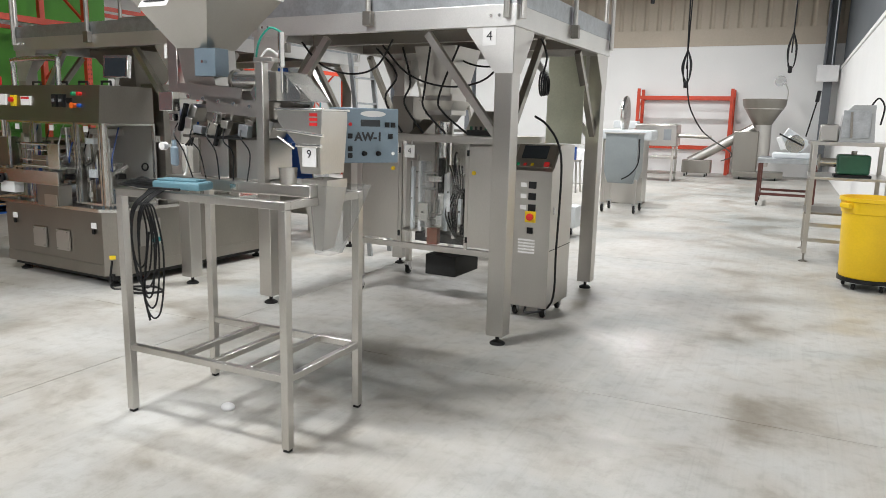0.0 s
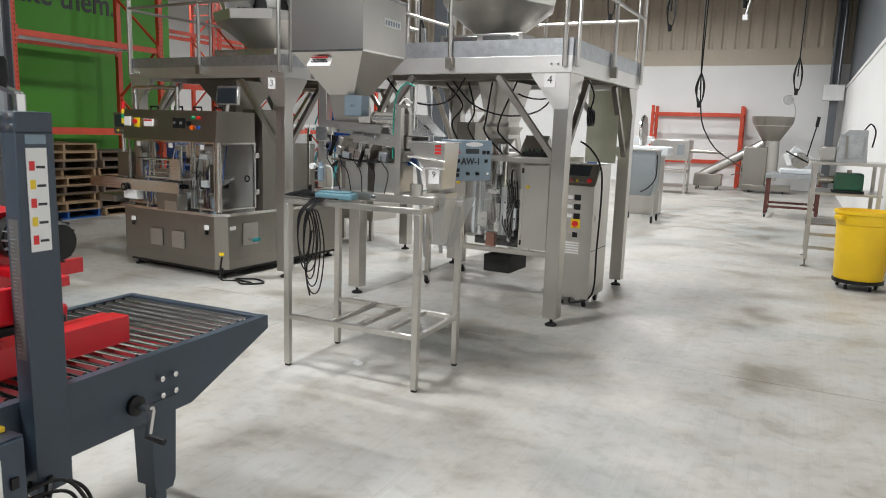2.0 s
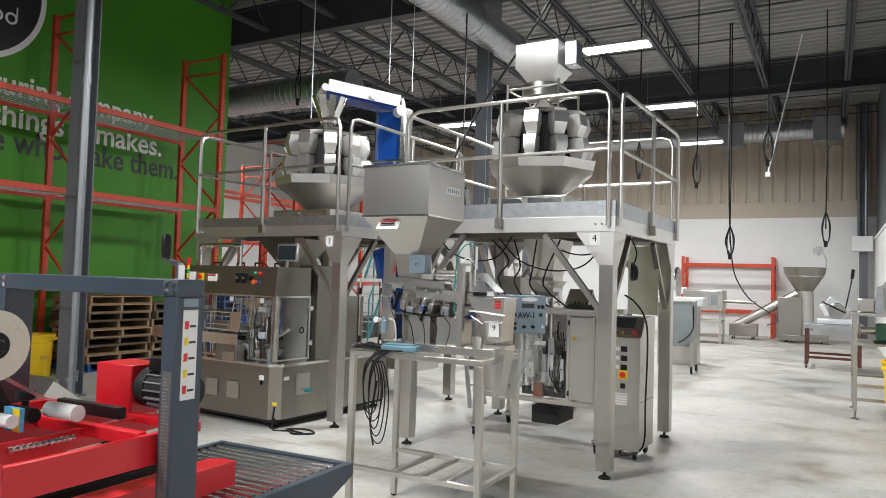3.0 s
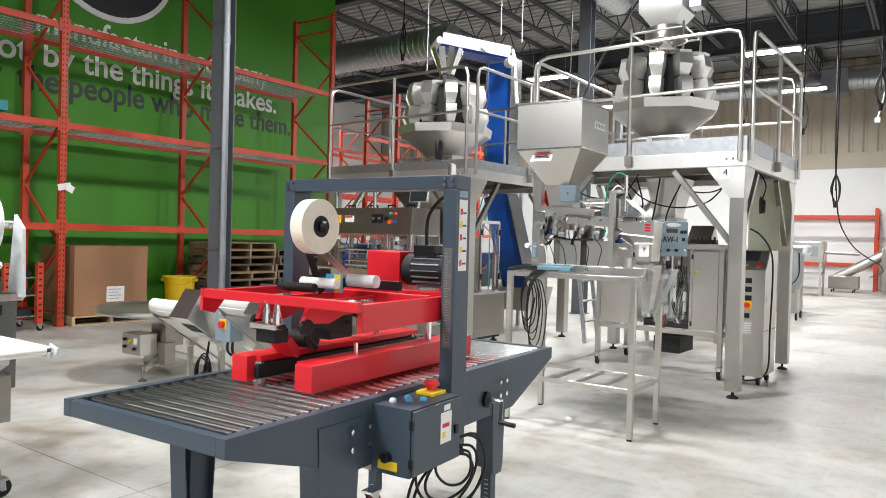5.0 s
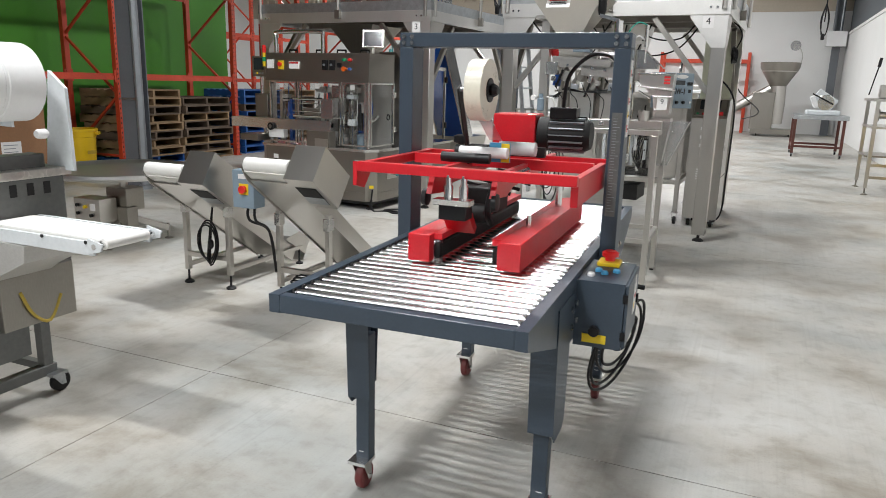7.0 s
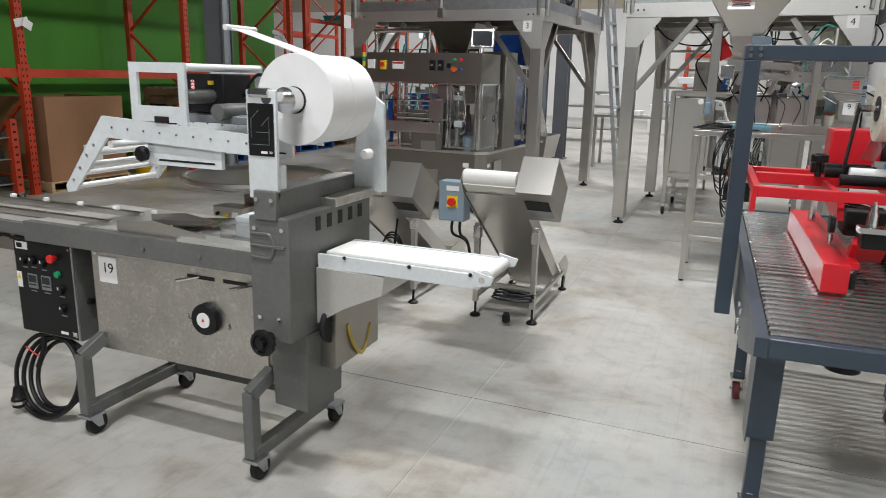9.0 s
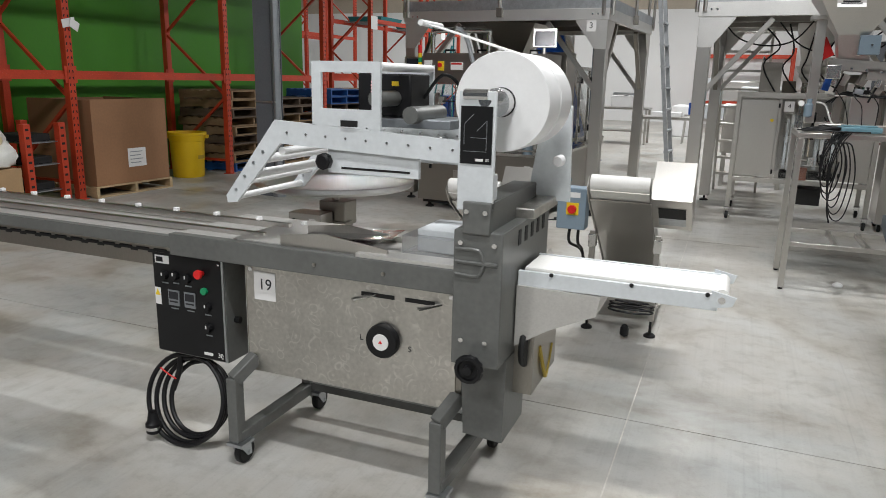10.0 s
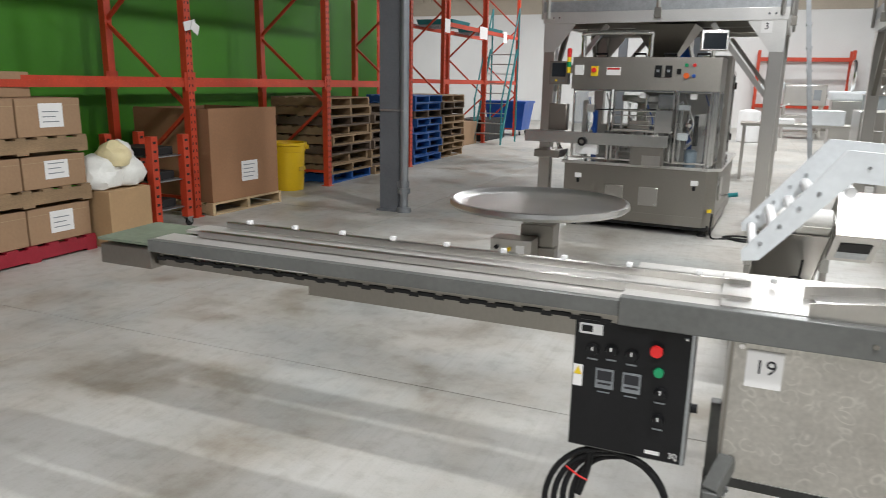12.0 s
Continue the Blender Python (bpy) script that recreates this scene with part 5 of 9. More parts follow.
    part("rear_stand", prism(N(), [(P(-4.20, 0, 0)[0], 1.06), (P(-4.04, 0, 0)[0], 1.06), (P(-4.05, 0, 0)[0], 1.40), (P(-4.14, 0, 0)[0], 1.47)], "y", 0.44, 0.455), ENAMEL, t)
    part("stand_block", B(-4.22, -1.54, 1.13, -4.16, -1.50, 1.21, 0.004), ENAMEL, sp)
    fr = part("film_roll", lathe(N(), [(0.045, 0), (0.153, 0.0), (0.155, 0.004), (0.155, 0.13), (0.152, 0.134), (0.152, 0.146), (0.155, 0.15), (0.155, 0.30), (0.045, 0.304)], 56, P(-4.19, -1.40, 1.42), "y", True), FILM, t, "large white roll of packaging film")
    part("core", lathe(N(), [(0.028, -0.004), (0.046, -0.004), (0.046, 0.31), (0.028, 0.31)], 24, P(-4.19, -1.40, 1.42), "y", True), DARK, fr)
    part("film_shaft", rod(N(), P(-4.19, -1.56, 1.43), P(-4.19, -1.0, 1.42), 0.02, 14), CHROME, fr)
    part("shaft_collar", rod(N(), P(-4.19, -1.46, 1.42), P(-4.19, -1.41, 1.42), 0.044, 20), CHROME, fr)
    part("shaft_bearing", rod(N(), P(-4.255, -1.555, 1.445), P(-4.18, -1.555, 1.445), 0.016, 10), CHROME, fr)
    part("film_tail", prism(N(), [(P(-4.19, 0, 0)[0], 1.575), (P(-4.17, 0, 0)[0], 1.573), (P(-4.45, 0, 0)[0], 1.655), (P(-4.47, 0, 0)[0], 1.659)], "y", 0.07, 0.18), FILM, fr)
    lv = part("dancer_lever", tube(N(), [P(-4.45, -1.15, 1.66), P(-4.41, -1.12, 1.61), P(-4.33, -1.12, 1.30)], 0.008, 8, 4), GALV, t)
    part("lever_tip", lathe(N(), [(0.010, -0.02), (0.010, 0.15)], 10, P(-4.47, -1.38, 1.66), "y"), WHITE, lv)
    part("idler_knob", lathe(N(), [(0.015, -0.01), (0.02, 0.0), (0.02, 0.03), (0.012, 0.04)], 14, P(-4.06, -1.14, 1.22), "y"), WHITE, t)
    # film arm: front and rear beams with rollers between
    fa = None
    for k, yy in enumerate((-1.525, -1.10)):
        pl = [(-4.95, 1.34), (-4.27, 1.305), (-4.27, 1.235), (-4.93, 1.262), (-5.12, 1.045), (-5.16, 1.04), (-5.165, 1.065)]
        a = part("film_arm", prism(N(), [(P(x, 0, 0)[0], z) for x, z in pl], "y", yy - oy, yy - oy + 0.012), ENAMEL, t, "white enamel film arm")
        fa = fa or a
        g = part("printer_frame", box(N(), P(-4.80, 0, 0)[0], yy - oy, 1.50, P(-4.55, 0, 0)[0], yy - oy + 0.012, 1.535), ENAMEL, a)
        part("frame_post", B(-4.80, yy, 1.33, -4.765, yy + 0.012, 1.50), ENAMEL, g)
        part("frame_post", B(-4.58, yy, 1.32, -4.55, yy + 0.012, 1.50), ENAMEL, g)
        part("frame_sill", B(-4.765, yy, 1.33, -4.58, yy + 0.012, 1.385), ENAMEL, g)
        part("slide_plate", B(-4.75, yy + 0.014, 1.175, -4.42, yy + 0.03, 1.255), ENAMEL, a)
        part("slide_slot", B(-4.70, yy + 0.0125, 1.19, -4.45, yy + 0.0138, 1.197), DARK, a)
        for i in range(9):
            part("screw", lathe(N(), [(0.0045, -0.003), (0.0045, 0.0)], 8, P(-4.90 + i * 0.075, yy, 1.30 - 0.003 * i), "y"), CHROME, a)
        for xx, z in ((-5.0, 1.23), (-5.04, 1.19), (-5.08, 1.14), (-5.12, 1.09)):
            part("screw", lathe(N(), [(0.006, -0.003), (0.006, 0.0)], 8, P(xx, yy, z), "y"), GALV, a)
    for x, z, r in ((-4.93, 1.235, 0.014), (-5.0, 1.205, 0.016), (-5.04, 1.15, 0.016), (-5.09, 1.12, 0.014), (-5.135, 1.06, 0.012)):
        part("web_roller", rod(N(), P(x, -1.513, z), P(x, -1.10, z), r, 14), WHITE, fa)
    part("top_roller", rod(N(), P(-4.56, -1.513, 1.52), P(-4.56, -1.10, 1.52), 0.014, 14), WHITE, fa)
    part("top_roller", rod(N(), P(-4.50, -1.513, 1.27), P(-4.50, -1.10, 1.27), 0.014, 14), CHROME, fa)
    part("arm_knob", lathe(N(), [(0.02, -0.035), (0.028, -0.03), (0.028, -0.01), (0.01, 0.0)], 8, P(-4.745, -1.525, 1.215), "y"), BLACK, fa)
    part("arm_clip", B(-4.69, -1.532, 1.33, -4.63, -1.525, 1.35), DARK, fa)
    pr = part("date_printer", B(-4.72, -1.36, 1.36, -4.52, -1.2, 1.50, 0.006), BLACK, t, "black date printer with red digits")
    words("0880", 0.022, at(*P(-4.66, -1.3612, 1.455)) @ Matrix.Rotation(radians(90), 4, "Z"), DIGIT, pr, "digits")
    part("printer_key", B(-4.59, -1.3615, 1.46, -4.565, -1.36, 1.475), YEL, pr)
    part("print_roller", rod(N(), P(-4.58, -1.50, 1.42), P(-4.58, -1.2, 1.42), 0.026, 16), GREYP, pr)
    part("print_roller", rod(N(), P(-4.48, -1.45, 1.37), P(-4.48, -1.2, 1.37), 0.028, 16), GREYP, pr)
    part("printer_base", B(-4.74, -1.40, 1.325, -4.36, -1.15, 1.355, 0.004), CONDUIT, pr)
    part("printer_lead", tube(N(), [P(-4.52, -1.25, 1.42), P(-4.45, -1.25, 1.5), P(-4.40, -1.2, 1.45), P(-4.38, -1.15, 1.3)], 0.006, 8, 5), CABLE, pr)
    # outfeed conveyor
    oc = part("outfeed_conveyor", B(-4.11, -1.40, 0.838, -3.50, -1.385, 0.888, 0.002), ENAMEL, t, "short white outfeed belt conveyor")
    part("side_rail", B(-4.11, -1.145, 0.838, -3.50, -1.13, 0.888, 0.002), ENAMEL, oc)
    part("slider_bed", B(-4.10, -1.385, 0.852, -3.52, -1.145, 0.866), DARK, oc)
    part("conveyor_belt", B(-4.10, -1.362, 0.868, -3.485, -1.168, 0.893, 0.008), BELT, oc)
    part("end_axle", rod(N(), P(-3.49, -1.405, 0.873), P(-3.49, -1.125, 0.873), 0.011, 10), CHROME, oc)
    for xx in (-4.0, -3.75, -3.53):
        part("rail_screw", lathe(N(), [(0.007, -0.004), (0.007, 0.0)], 8, P(xx, -1.40, 0.885), "y"), DARK, oc)
    part("end_roller", rod(N(), P(-3.49, -1.362, 0.875), P(-3.49, -1.168, 0.875), 0.0205, 16), BELT, oc)
    for yy in (-1.40, -1.13):
        part("end_cheek", prism(N(), [(P(-3.52, 0, 0)[0], 0.845), (P(-3.46, 0, 0)[0], 0.858), (P(-3.45, 0, 0)[0], 0.885), (P(-3.52, 0, 0)[0], 0.90)], "y", yy - oy - 0.004, yy - oy + 0.004), ENAMEL, oc)
    part("bracket_plate", prism(N(), [(P(-4.11, 0, 0)[0], 0.84), (P(-3.84, 0, 0)[0], 0.835), (P(-3.85, 0, 0)[0], 0.77), (P(-4.0, 0, 0)[0], 0.70), (P(-4.11, 0, 0)[0], 0.63)], "y", 0.04, 0.30), WORN, oc, "folded sheet guard under the belt")
    part("drive_box", B(-4.12, -1.38, 0.45, -4.05, -1.05, 0.68, 0.004), STEEL_D, oc)
    part("gear_wheel", lathe(N(), [(0.07, -0.01), (0.075, 0.0), (0.07, 0.01)], 22, P(-4.08, -1.36, 0.62), "x"), DARK, oc)
    part("drive_chain", tube(N(), [P(-4.05, -1.30, 0.60), P(-4.04, -1.26, 0.5), P(-4.05, -1.18, 0.45), P(-4.05, -1.12, 0.55)], 0.007, 6, 4), mat("dull_yellow_hose", (0.45, 0.33, 0.05), 0.6), oc)
    return t


flow_wrapper()


# ---- weigh stand: open steel table ----
t = thing("weigh_stand", *line(STAND, -2.585, 2.685, 0, 0), "open stainless frame table with a slatted lower shelf", "steel table", k=0.945)
HX, HY = 0.525, 0.316
for sx in (-1, 1):
    for sy in (-1, 1):
        lg = part("leg", box(N(), sx * HX - 0.022, sy * HY - 0.022, 0.015, sx * HX + 0.022, sy * HY + 0.022, 1.195, 0.004), STEEL, t)
        part("foot_cap", box(N(), sx * HX - 0.016, sy * HY - 0.016, 0, sx * HX + 0.016, sy * HY + 0.016, 0.016), BLACK, lg)
for sy in (-1, 1):
    part("top_rail", box(N(), -HX - 0.022, sy * HY - 0.022, 1.195, HX + 0.022, sy * HY + 0.022, 1.235, 0.004), STEEL, t)
    part("low_rail", box(N(), -HX + 0.022, sy * HY - 0.018, 0.355, HX - 0.022, sy * HY + 0.018, 0.39, 0.003), STEEL, t)
for sx in (-1, 1):
    part("top_rail", box(N(), sx * HX - 0.022, -HY + 0.022, 1.195, sx * HX + 0.022, HY - 0.022, 1.235, 0.004), STEEL, t)
part("low_rail", box(N(), HX - 0.018, -HY + 0.022, 0.355, HX + 0.018, HY - 0.022, 0.39, 0.003), STEEL, t)
for xx in (-0.17, 0.05, 0.27):
    part("shelf_slat", box(N(), xx - 0.018, -HY + 0.018, 0.358, xx + 0.018, HY - 0.018, 0.388, 0.003), STEEL, t)

# ---- linear weigh filler on the stand ----
w = thing("linear_weigher", *line(STAND, -2.585, 2.685, 1.235, 0), "stainless linear weigh filler with trays and feed chute", "weigh filler", k=0.945)
part("base_box", box(N(), -0.40, -0.14, 0.0, 0.545, 0.16, 0.062, 0.006), STEEL, w)
part("base_catch", box(N(), 0.06, -0.155, 0.015, 0.10, -0.14, 0.045, 0.002), STEEL_B, w)
for xx in (-0.20, 0.04):
    part("drive_box", box(N(), xx, -0.08, 0.062, xx + 0.19, 0.14, 0.27, 0.005), STEEL, w)
for xx in (-0.30, -0.02):
    part("support_post", box(N(), xx, 0.02, 0.062, xx + 0.06, 0.08, 0.42, 0.003), STEEL_D, w)
part("tray_bed", box(N(), -0.34, -0.06, 0.265, 0.22, 0.14, 0.28, 0.003), STEEL_D, w)
for k, (x0, x1, z) in enumerate(((-0.36, 0.10, 0.47), (-0.12, 0.33, 0.40))):
    tr = part("vibratory_tray", prism(N(), [(x0, z), (x1, z - 0.03), (x1 + 0.02, z + 0.05), (x0, z + 0.08)], "y", -0.11, -0.105), STEEL, w)
    part("tray_side", prism(N(), [(x0, z), (x1, z - 0.03), (x1 + 0.02, z + 0.05), (x0, z + 0.08)], "y", 0.135, 0.14), STEEL, tr)
    part("tray_floor", prism(N(), [(x0, z), (x1, z - 0.03), (x1, z - 0.026), (x0, z + 0.004)], "y", -0.105, 0.135), STEEL, tr)
    for i in range(3):
        part("vibrator", obox(N(), (x0 + 0.1 + i * 0.13, 0.0, z - 0.075), (0.05, 0.14, 0.085), (0, 25, 0), 0.004), STEEL_D if i % 2 else STEEL, tr)
    part("leaf_spring", obox(N(), (x0 + 0.06, -0.09, z - 0.10), (0.012, 0.03, 0.15), (0, 20, 0)), BLACK, tr)
for k, (xx, z) in enumerate(((0.24, 0.30), (-0.36, 0.36))):
    part("blue_bracket", obox(N(), (xx, 0.10, z), (0.05, 0.08, 0.10), (0, 12 * k, 0), 0.006), BLUE, w)
for k in range(6):
    part("solenoid", obox(N(), (-0.34 + 0.09 * k + 0.03 * (k % 2), -0.12, 0.37 - 0.03 * (k % 3)), (0.03 + 0.015 * (k % 3), 0.04, 0.04 + 0.02 * (k % 2)), (0, 8, 0), 0.004), (STEEL_B, STEEL, CONDUIT)[k % 3], w)
    part("tray_bolt", lathe(N(), [(0.010, -0.012), (0.010, 0.0)], 8, (-0.33 + 0.1 * k, -0.112, 0.49 - 0.012 * k), "y"), CHROME, w)
for k in range(5):
    part("wire_loop", tube(N(), [(-0.33 + 0.11 * k, -0.10, 0.34), (-0.29 + 0.11 * k, -0.17, 0.28 - 0.02 * (k % 2)), (-0.24 + 0.11 * k, -0.16, 0.20), (-0.2 + 0.09 * k, -0.14, 0.06)], 0.0035, 6, 5), CABLE, w)
part("knock_box", box(N(), -0.40, -0.16, 0.40, -0.30, -0.11, 0.50, 0.004), STEEL_B, w)
part("feed_tube", lathe(N(), [(0.048, -0.02), (0.052, -0.02), (0.052, 0.2), (0.048, 0.2)], 24, (0.02, -0.02, 0.56), "x", True), STEEL_B, w)
part("tube_mouth", lathe(N(), [(0.044, -0.028), (0.058, -0.022), (0.058, -0.006), (0.044, -0.004)], 24, (0.02, -0.02, 0.56), "x", True), STEEL_D, w)
part("chute_cover", prism(N(), [(0.16, 0.50), (0.24, 0.60), (0.36, 0.60), (0.46, 0.50), (0.46, 0.46), (0.18, 0.46)], "y", -0.10, 0.10), STEEL_B, w)
part("chute_lip", obox(N(), (0.47, 0.0, 0.50), (0.12, 0.16, 0.003), (0, 42, 0)), STEEL_B, w)
part("upright", box(N(), 0.255, -0.175, 0.06, 0.30, -0.13, 0.64, 0.003), STEEL, w)
part("upright_cap", box(N(), 0.25, -0.18, 0.64, 0.36, -0.125, 0.66, 0.002), STEEL, w)
part("air_cylinder", rod(N(), (0.37, -0.12, 0.62), (0.37, -0.12, 0.78), 0.016, 14), STEEL_B, w)
part("cylinder_rod", rod(N(), (0.37, -0.12, 0.50), (0.37, -0.12, 0.62), 0.006, 8), CHROME, w)
part("air_hose", tube(N(), [(0.37, -0.12, 0.78), (0.30, -0.12, 0.80), (0.23, -0.12, 0.72), (0.20, -0.1, 0.55), (0.2, -0.1, 0.3)], 0.005, 8, 6), mat("green_hose", (0.01, 0.30, 0.22), 0.35), w, "green air hose")
part("air_hose", tube(N(), [(0.37, -0.12, 0.66), (0.32, -0.15, 0.70), (0.27, -0.15, 0.66)], 0.005, 8, 6), WHITE, w)
part("air_hose", tube(N(), [(-0.42, 0.0, 0.22), (-0.36, -0.02, 0.20), (-0.32, -0.06, 0.10), (-0.30, -0.1, 0.06)], 0.007, 8, 6), BELT, w)
for k in range(3):
    part("signal_cable", tube(N(), [(-0.36 + 0.02 * k, -0.02, 0.22), (-0.25, -0.05, 0.28 + 0.01 * k), (-0.1, -0.09, 0.27), (0.1, -0.1, 0.27 + 0.01 * k)], 0.006, 8, 5), CABLE, w)
rg = part("air_regulator", lathe(N(), [(0.02, 0.10), (0.034, 0.11), (0.034, 0.20), (0.025, 0.21), (0.025, 0.245)], 18, (-0.47, 0.02, 0)), BOXBLUE, w)
part("gauge", lathe(N(), [(0.022, -0.03), (0.022, 0.0)], 18, (-0.53, 0.0, 0.21), "y"), PAPER, rg)
part("regulator_arm", bar(N(), (-0.53, 0.02, 0.21), (-0.40, 0.02, 0.22), 0.018, 0.018), CHROME, rg)
part("regulator_post", box(N(), -0.49, 0.06, 0.0, -0.43, 0.10, 0.24, 0.003), STEEL, rg)
# weigh bucket and discharge spout
bk = part("weigh_bucket", loft(N(), [(0.47, -0.11, 0.585, 0.09, 0.115), (0.455, -0.12, 0.59, 0.10, 0.25), (0.345, -0.12, 0.60, 0.10, 0.36), (0.34, -0.12, 0.60, 0.10, 0.42)]), STEEL, w)
part("bucket_rim", box(N(), 0.33, -0.13, 0.415, 0.61, 0.11, 0.428, 0.003), STEEL_B, bk)
part("number_sheet", box(N(), 0.490, -0.126, 0.15, 0.57, -0.122, 0.26), PAPER, bk, "white sheet with the number 9")
words("9", 0.055, at(0.53, -0.127, 0.21), INK, bk, "number")
for i in range(3):
    part("red_label", box(N(), 0.53, -0.122, 0.345 + 0.022 * i, 0.575, -0.1205, 0.36 + 0.022 * i), REDB, bk)
part("bucket_rod", rod(N(), (0.345, -0.125, 0.29), (0.44, -0.125, 0.235), 0.007, 8), CHROME, bk)
part("bucket_hinge", rod(N(), (0.455, -0.125, 0.25), (0.60, -0.125, 0.25), 0.009, 8), CHROME, bk)
part("bucket_pin", rod(N(), (0.34, -0.14, 0.325), (0.62, -0.14, 0.30), 0.008, 8), CHROME, bk)
part("small_cup", lathe(N(), [(0.04, 0.06), (0.046, 0.14), (0.042, 0.14), (0.036, 0.065)], 20, (0.40, -0.12, 0.0)), STEEL, w)
part("discharge_spout", loft(N(), [(0.50, -0.05, 0.555, 0.05, -0.27), (0.45, -0.08, 0.60, 0.10, 0.06), (0.45, -0.08, 0.60, 0.10, 0.085)], False), STEEL, w)
part("spout_window", loft(N(), [(0.512, -0.06, 0.60, 0.055, -0.29), (0.50, -0.088, 0.74, 0.105, 0.06)], False), FROST, w, "hazy clear spout sleeve")
# amber switch box on the head
part("sensor_box", box(N(), -0.20, -0.10, 0.58, -0.06, 0.0, 0.72, 0.004), BOXBLUE, w)
part("sensor_knob", lathe(N(), [(0.008, -0.13), (0.008, -0.10)], 10, (-0.12, 0, 0.65), "y"), CHROME, w)

# control box AW-1
c = thing("weigher_control_box", *line(STAND, -1.975, 2.98, 1.39, 55), "blue-grey weigher control box marked AW-1", "control box", k=0.945)
part("case", box(N(), -0.17, 0.0, 0.0, 0.17, 0.14, 0.285, 0.005), BOXBLUE, c)
part("face_plate", box(N(), -0.165, -0.004, 0.005, 0.165, 0.0, 0.28, 0.001), BOXBLUE, c)
words("AW-1", 0.062, at(-0.005, -0.0045, 0.135), INK, c, "box_lettering", 0.0015, 0.0022)
mk = part("maker_oval", lathe(N(), [(0.045, -0.0052), (0.045, -0.004)], 28, (0.02, 0, 0.255), "y"), PAPER, c)
mk.scale = (1.6, 1, 0.35)
mk.location = (-0.012, 0, 0.166)
part("display", box(N(), -0.05, -0.006, 0.19, 0.06, -0.004, 0.225), SCREEN, c)
for xx, z in ((0.10, 0.2), (0.135, 0.2), (-0.11, 0.14), (0.12, 0.14), (-0.11, 0.075), (-0.11, 0.04)):
    part("rocker_switch", box(N(), xx - 0.012, -0.012, z - 0.013, xx + 0.012, -0.004, z + 0.013, 0.002), BLACK, c)
for xx, z in ((-0.03, 0.05), (0.05, 0.05)):
    part("control_knob", lathe(N(), [(0.011, -0.022), (0.014, -0.004)], 12, (xx, 0, z), "y"), BLACK, c)
part("indicator", lathe(N(), [(0.009, -0.012), (0.009, -0.004)], 10, (-0.11, 0, 0.2), "y"), REDB, c)
part("key_lock", lathe(N(), [(0.01, -0.01), (0.01, -0.004)], 10, (0.135, 0, 0.05), "y"), CHROME, c)
part("mount_arm", bar(N(), (0.0, 0.13, 0.1), (0.0, 0.30, 0.06), 0.05, 0.05), STEEL, c)

# teal pump and hoses on the stand
p = thing("teal_tool", *line(STAND, -2.72, 2.40, 1.235, 8), "flat teal-grey hand scanner case lying on the stand", "tool case", k=0.945)
part("case", box(N(), -0.14, -0.05, 0.012, 0.14, 0.07, 0.055, 0.012), BLUEGREY, p)
part("case_lid", box(N(), -0.12, -0.035, 0.055, 0.11, 0.055, 0.066, 0.005), BLUEGREY, p)
part("case_lead", tube(N(), [(-0.14, 0, 0.03), (-0.25, 0.02, 0.06), (-0.3, 0.0, 0.03), (-0.2, -0.06, 0.02), (0.05, -0.08, 0.02)], 0.006, 8, 6), CABLE, p)
p = thing("hanging_cord", *line(STAND, -2.86, 2.33, 1.235, 0), "black electric cord coiled and hung over the stand", "electric cord", k=0.945)
for k in range(6):
    wd, dz = 0.055 + 0.015 * (k % 3), 0.34 + 0.05 * k
    pts = [(-0.03 + 0.02 * k, 0.05, 0.03), (-0.03 + 0.016 * k - wd * 0.5, -0.035, -0.06)] + [(0.02 * k - 0.05 + wd * math.sin(u), -0.04 - 0.004 * k, -0.05 - dz / 2 + dz / 2 * math.cos(u)) for u in (0.4, 1.4, 2.4, 3.14, 3.9, 4.9, 5.9)] + [(0.016 * k + 0.02, 0.04, 0.03)]
    part("cord_loop", tube(N(), pts, 0.0048, 7, 5), CABLE, p)
part("cord_end", tube(N(), [(0.02, -0.04, -0.2), (-0.02, -0.05, -0.5), (0.01, -0.05, -0.66)], 0.006, 7, 5), CABLE, p)
for k in range(4):
    part("cord_bundle", tube(N(), [(-0.14 + 0.14 * math.cos(u) + 0.03 * k, 0.06 + 0.05 * math.sin(u), 0.02 + 0.008 * k) for u in [i * 0.65 for i in range(11)]], 0.0055, 7, 4), CABLE, p)

# ---- feed hopper above the stand ----
h = thing("feed_hopper", *line(STAND, -2.83, 2.72, 0, 0), "square stainless feed hopper on a post with data plate", "feed hopper", k=0.985)
HW = 0.275
part("hopper_box", loft(N(), [(-0.10, -0.10, 0.10, 0.10, 1.88), (-HW, -HW, HW, HW, 2.15), (-HW, -HW, HW, HW, 2.52), (-HW + 0.01, -HW + 0.01, HW - 0.01, HW - 0.01, 2.52), (-HW + 0.01, -HW + 0.01, HW - 0.01, HW - 0.01, 2.2)]), STEEL, h)
part("hopper_rim", loft(N(), [(-HW - 0.006, -HW - 0.006, HW + 0.006, HW + 0.006, 2.505), (-HW - 0.006, -HW - 0.006, HW + 0.006, HW + 0.006, 2.523), (-HW, -HW, HW, HW, 2.524)], False), STEEL_B, h)
part("seam", box(N(), -HW - 0.004, -HW - 0.004, 2.143, HW + 0.004, -HW, 2.157), STEEL_B, h)
part("seam", box(N(), HW, -HW - 0.004, 2.143, HW + 0.004, HW + 0.004, 2.157), STEEL_B, h)
dp = part("data_plate", obox(N(), (-0.06, -0.262, 2.085), (0.18, 0.002, 0.075), (-35, 0, 0)), PAPER, h)
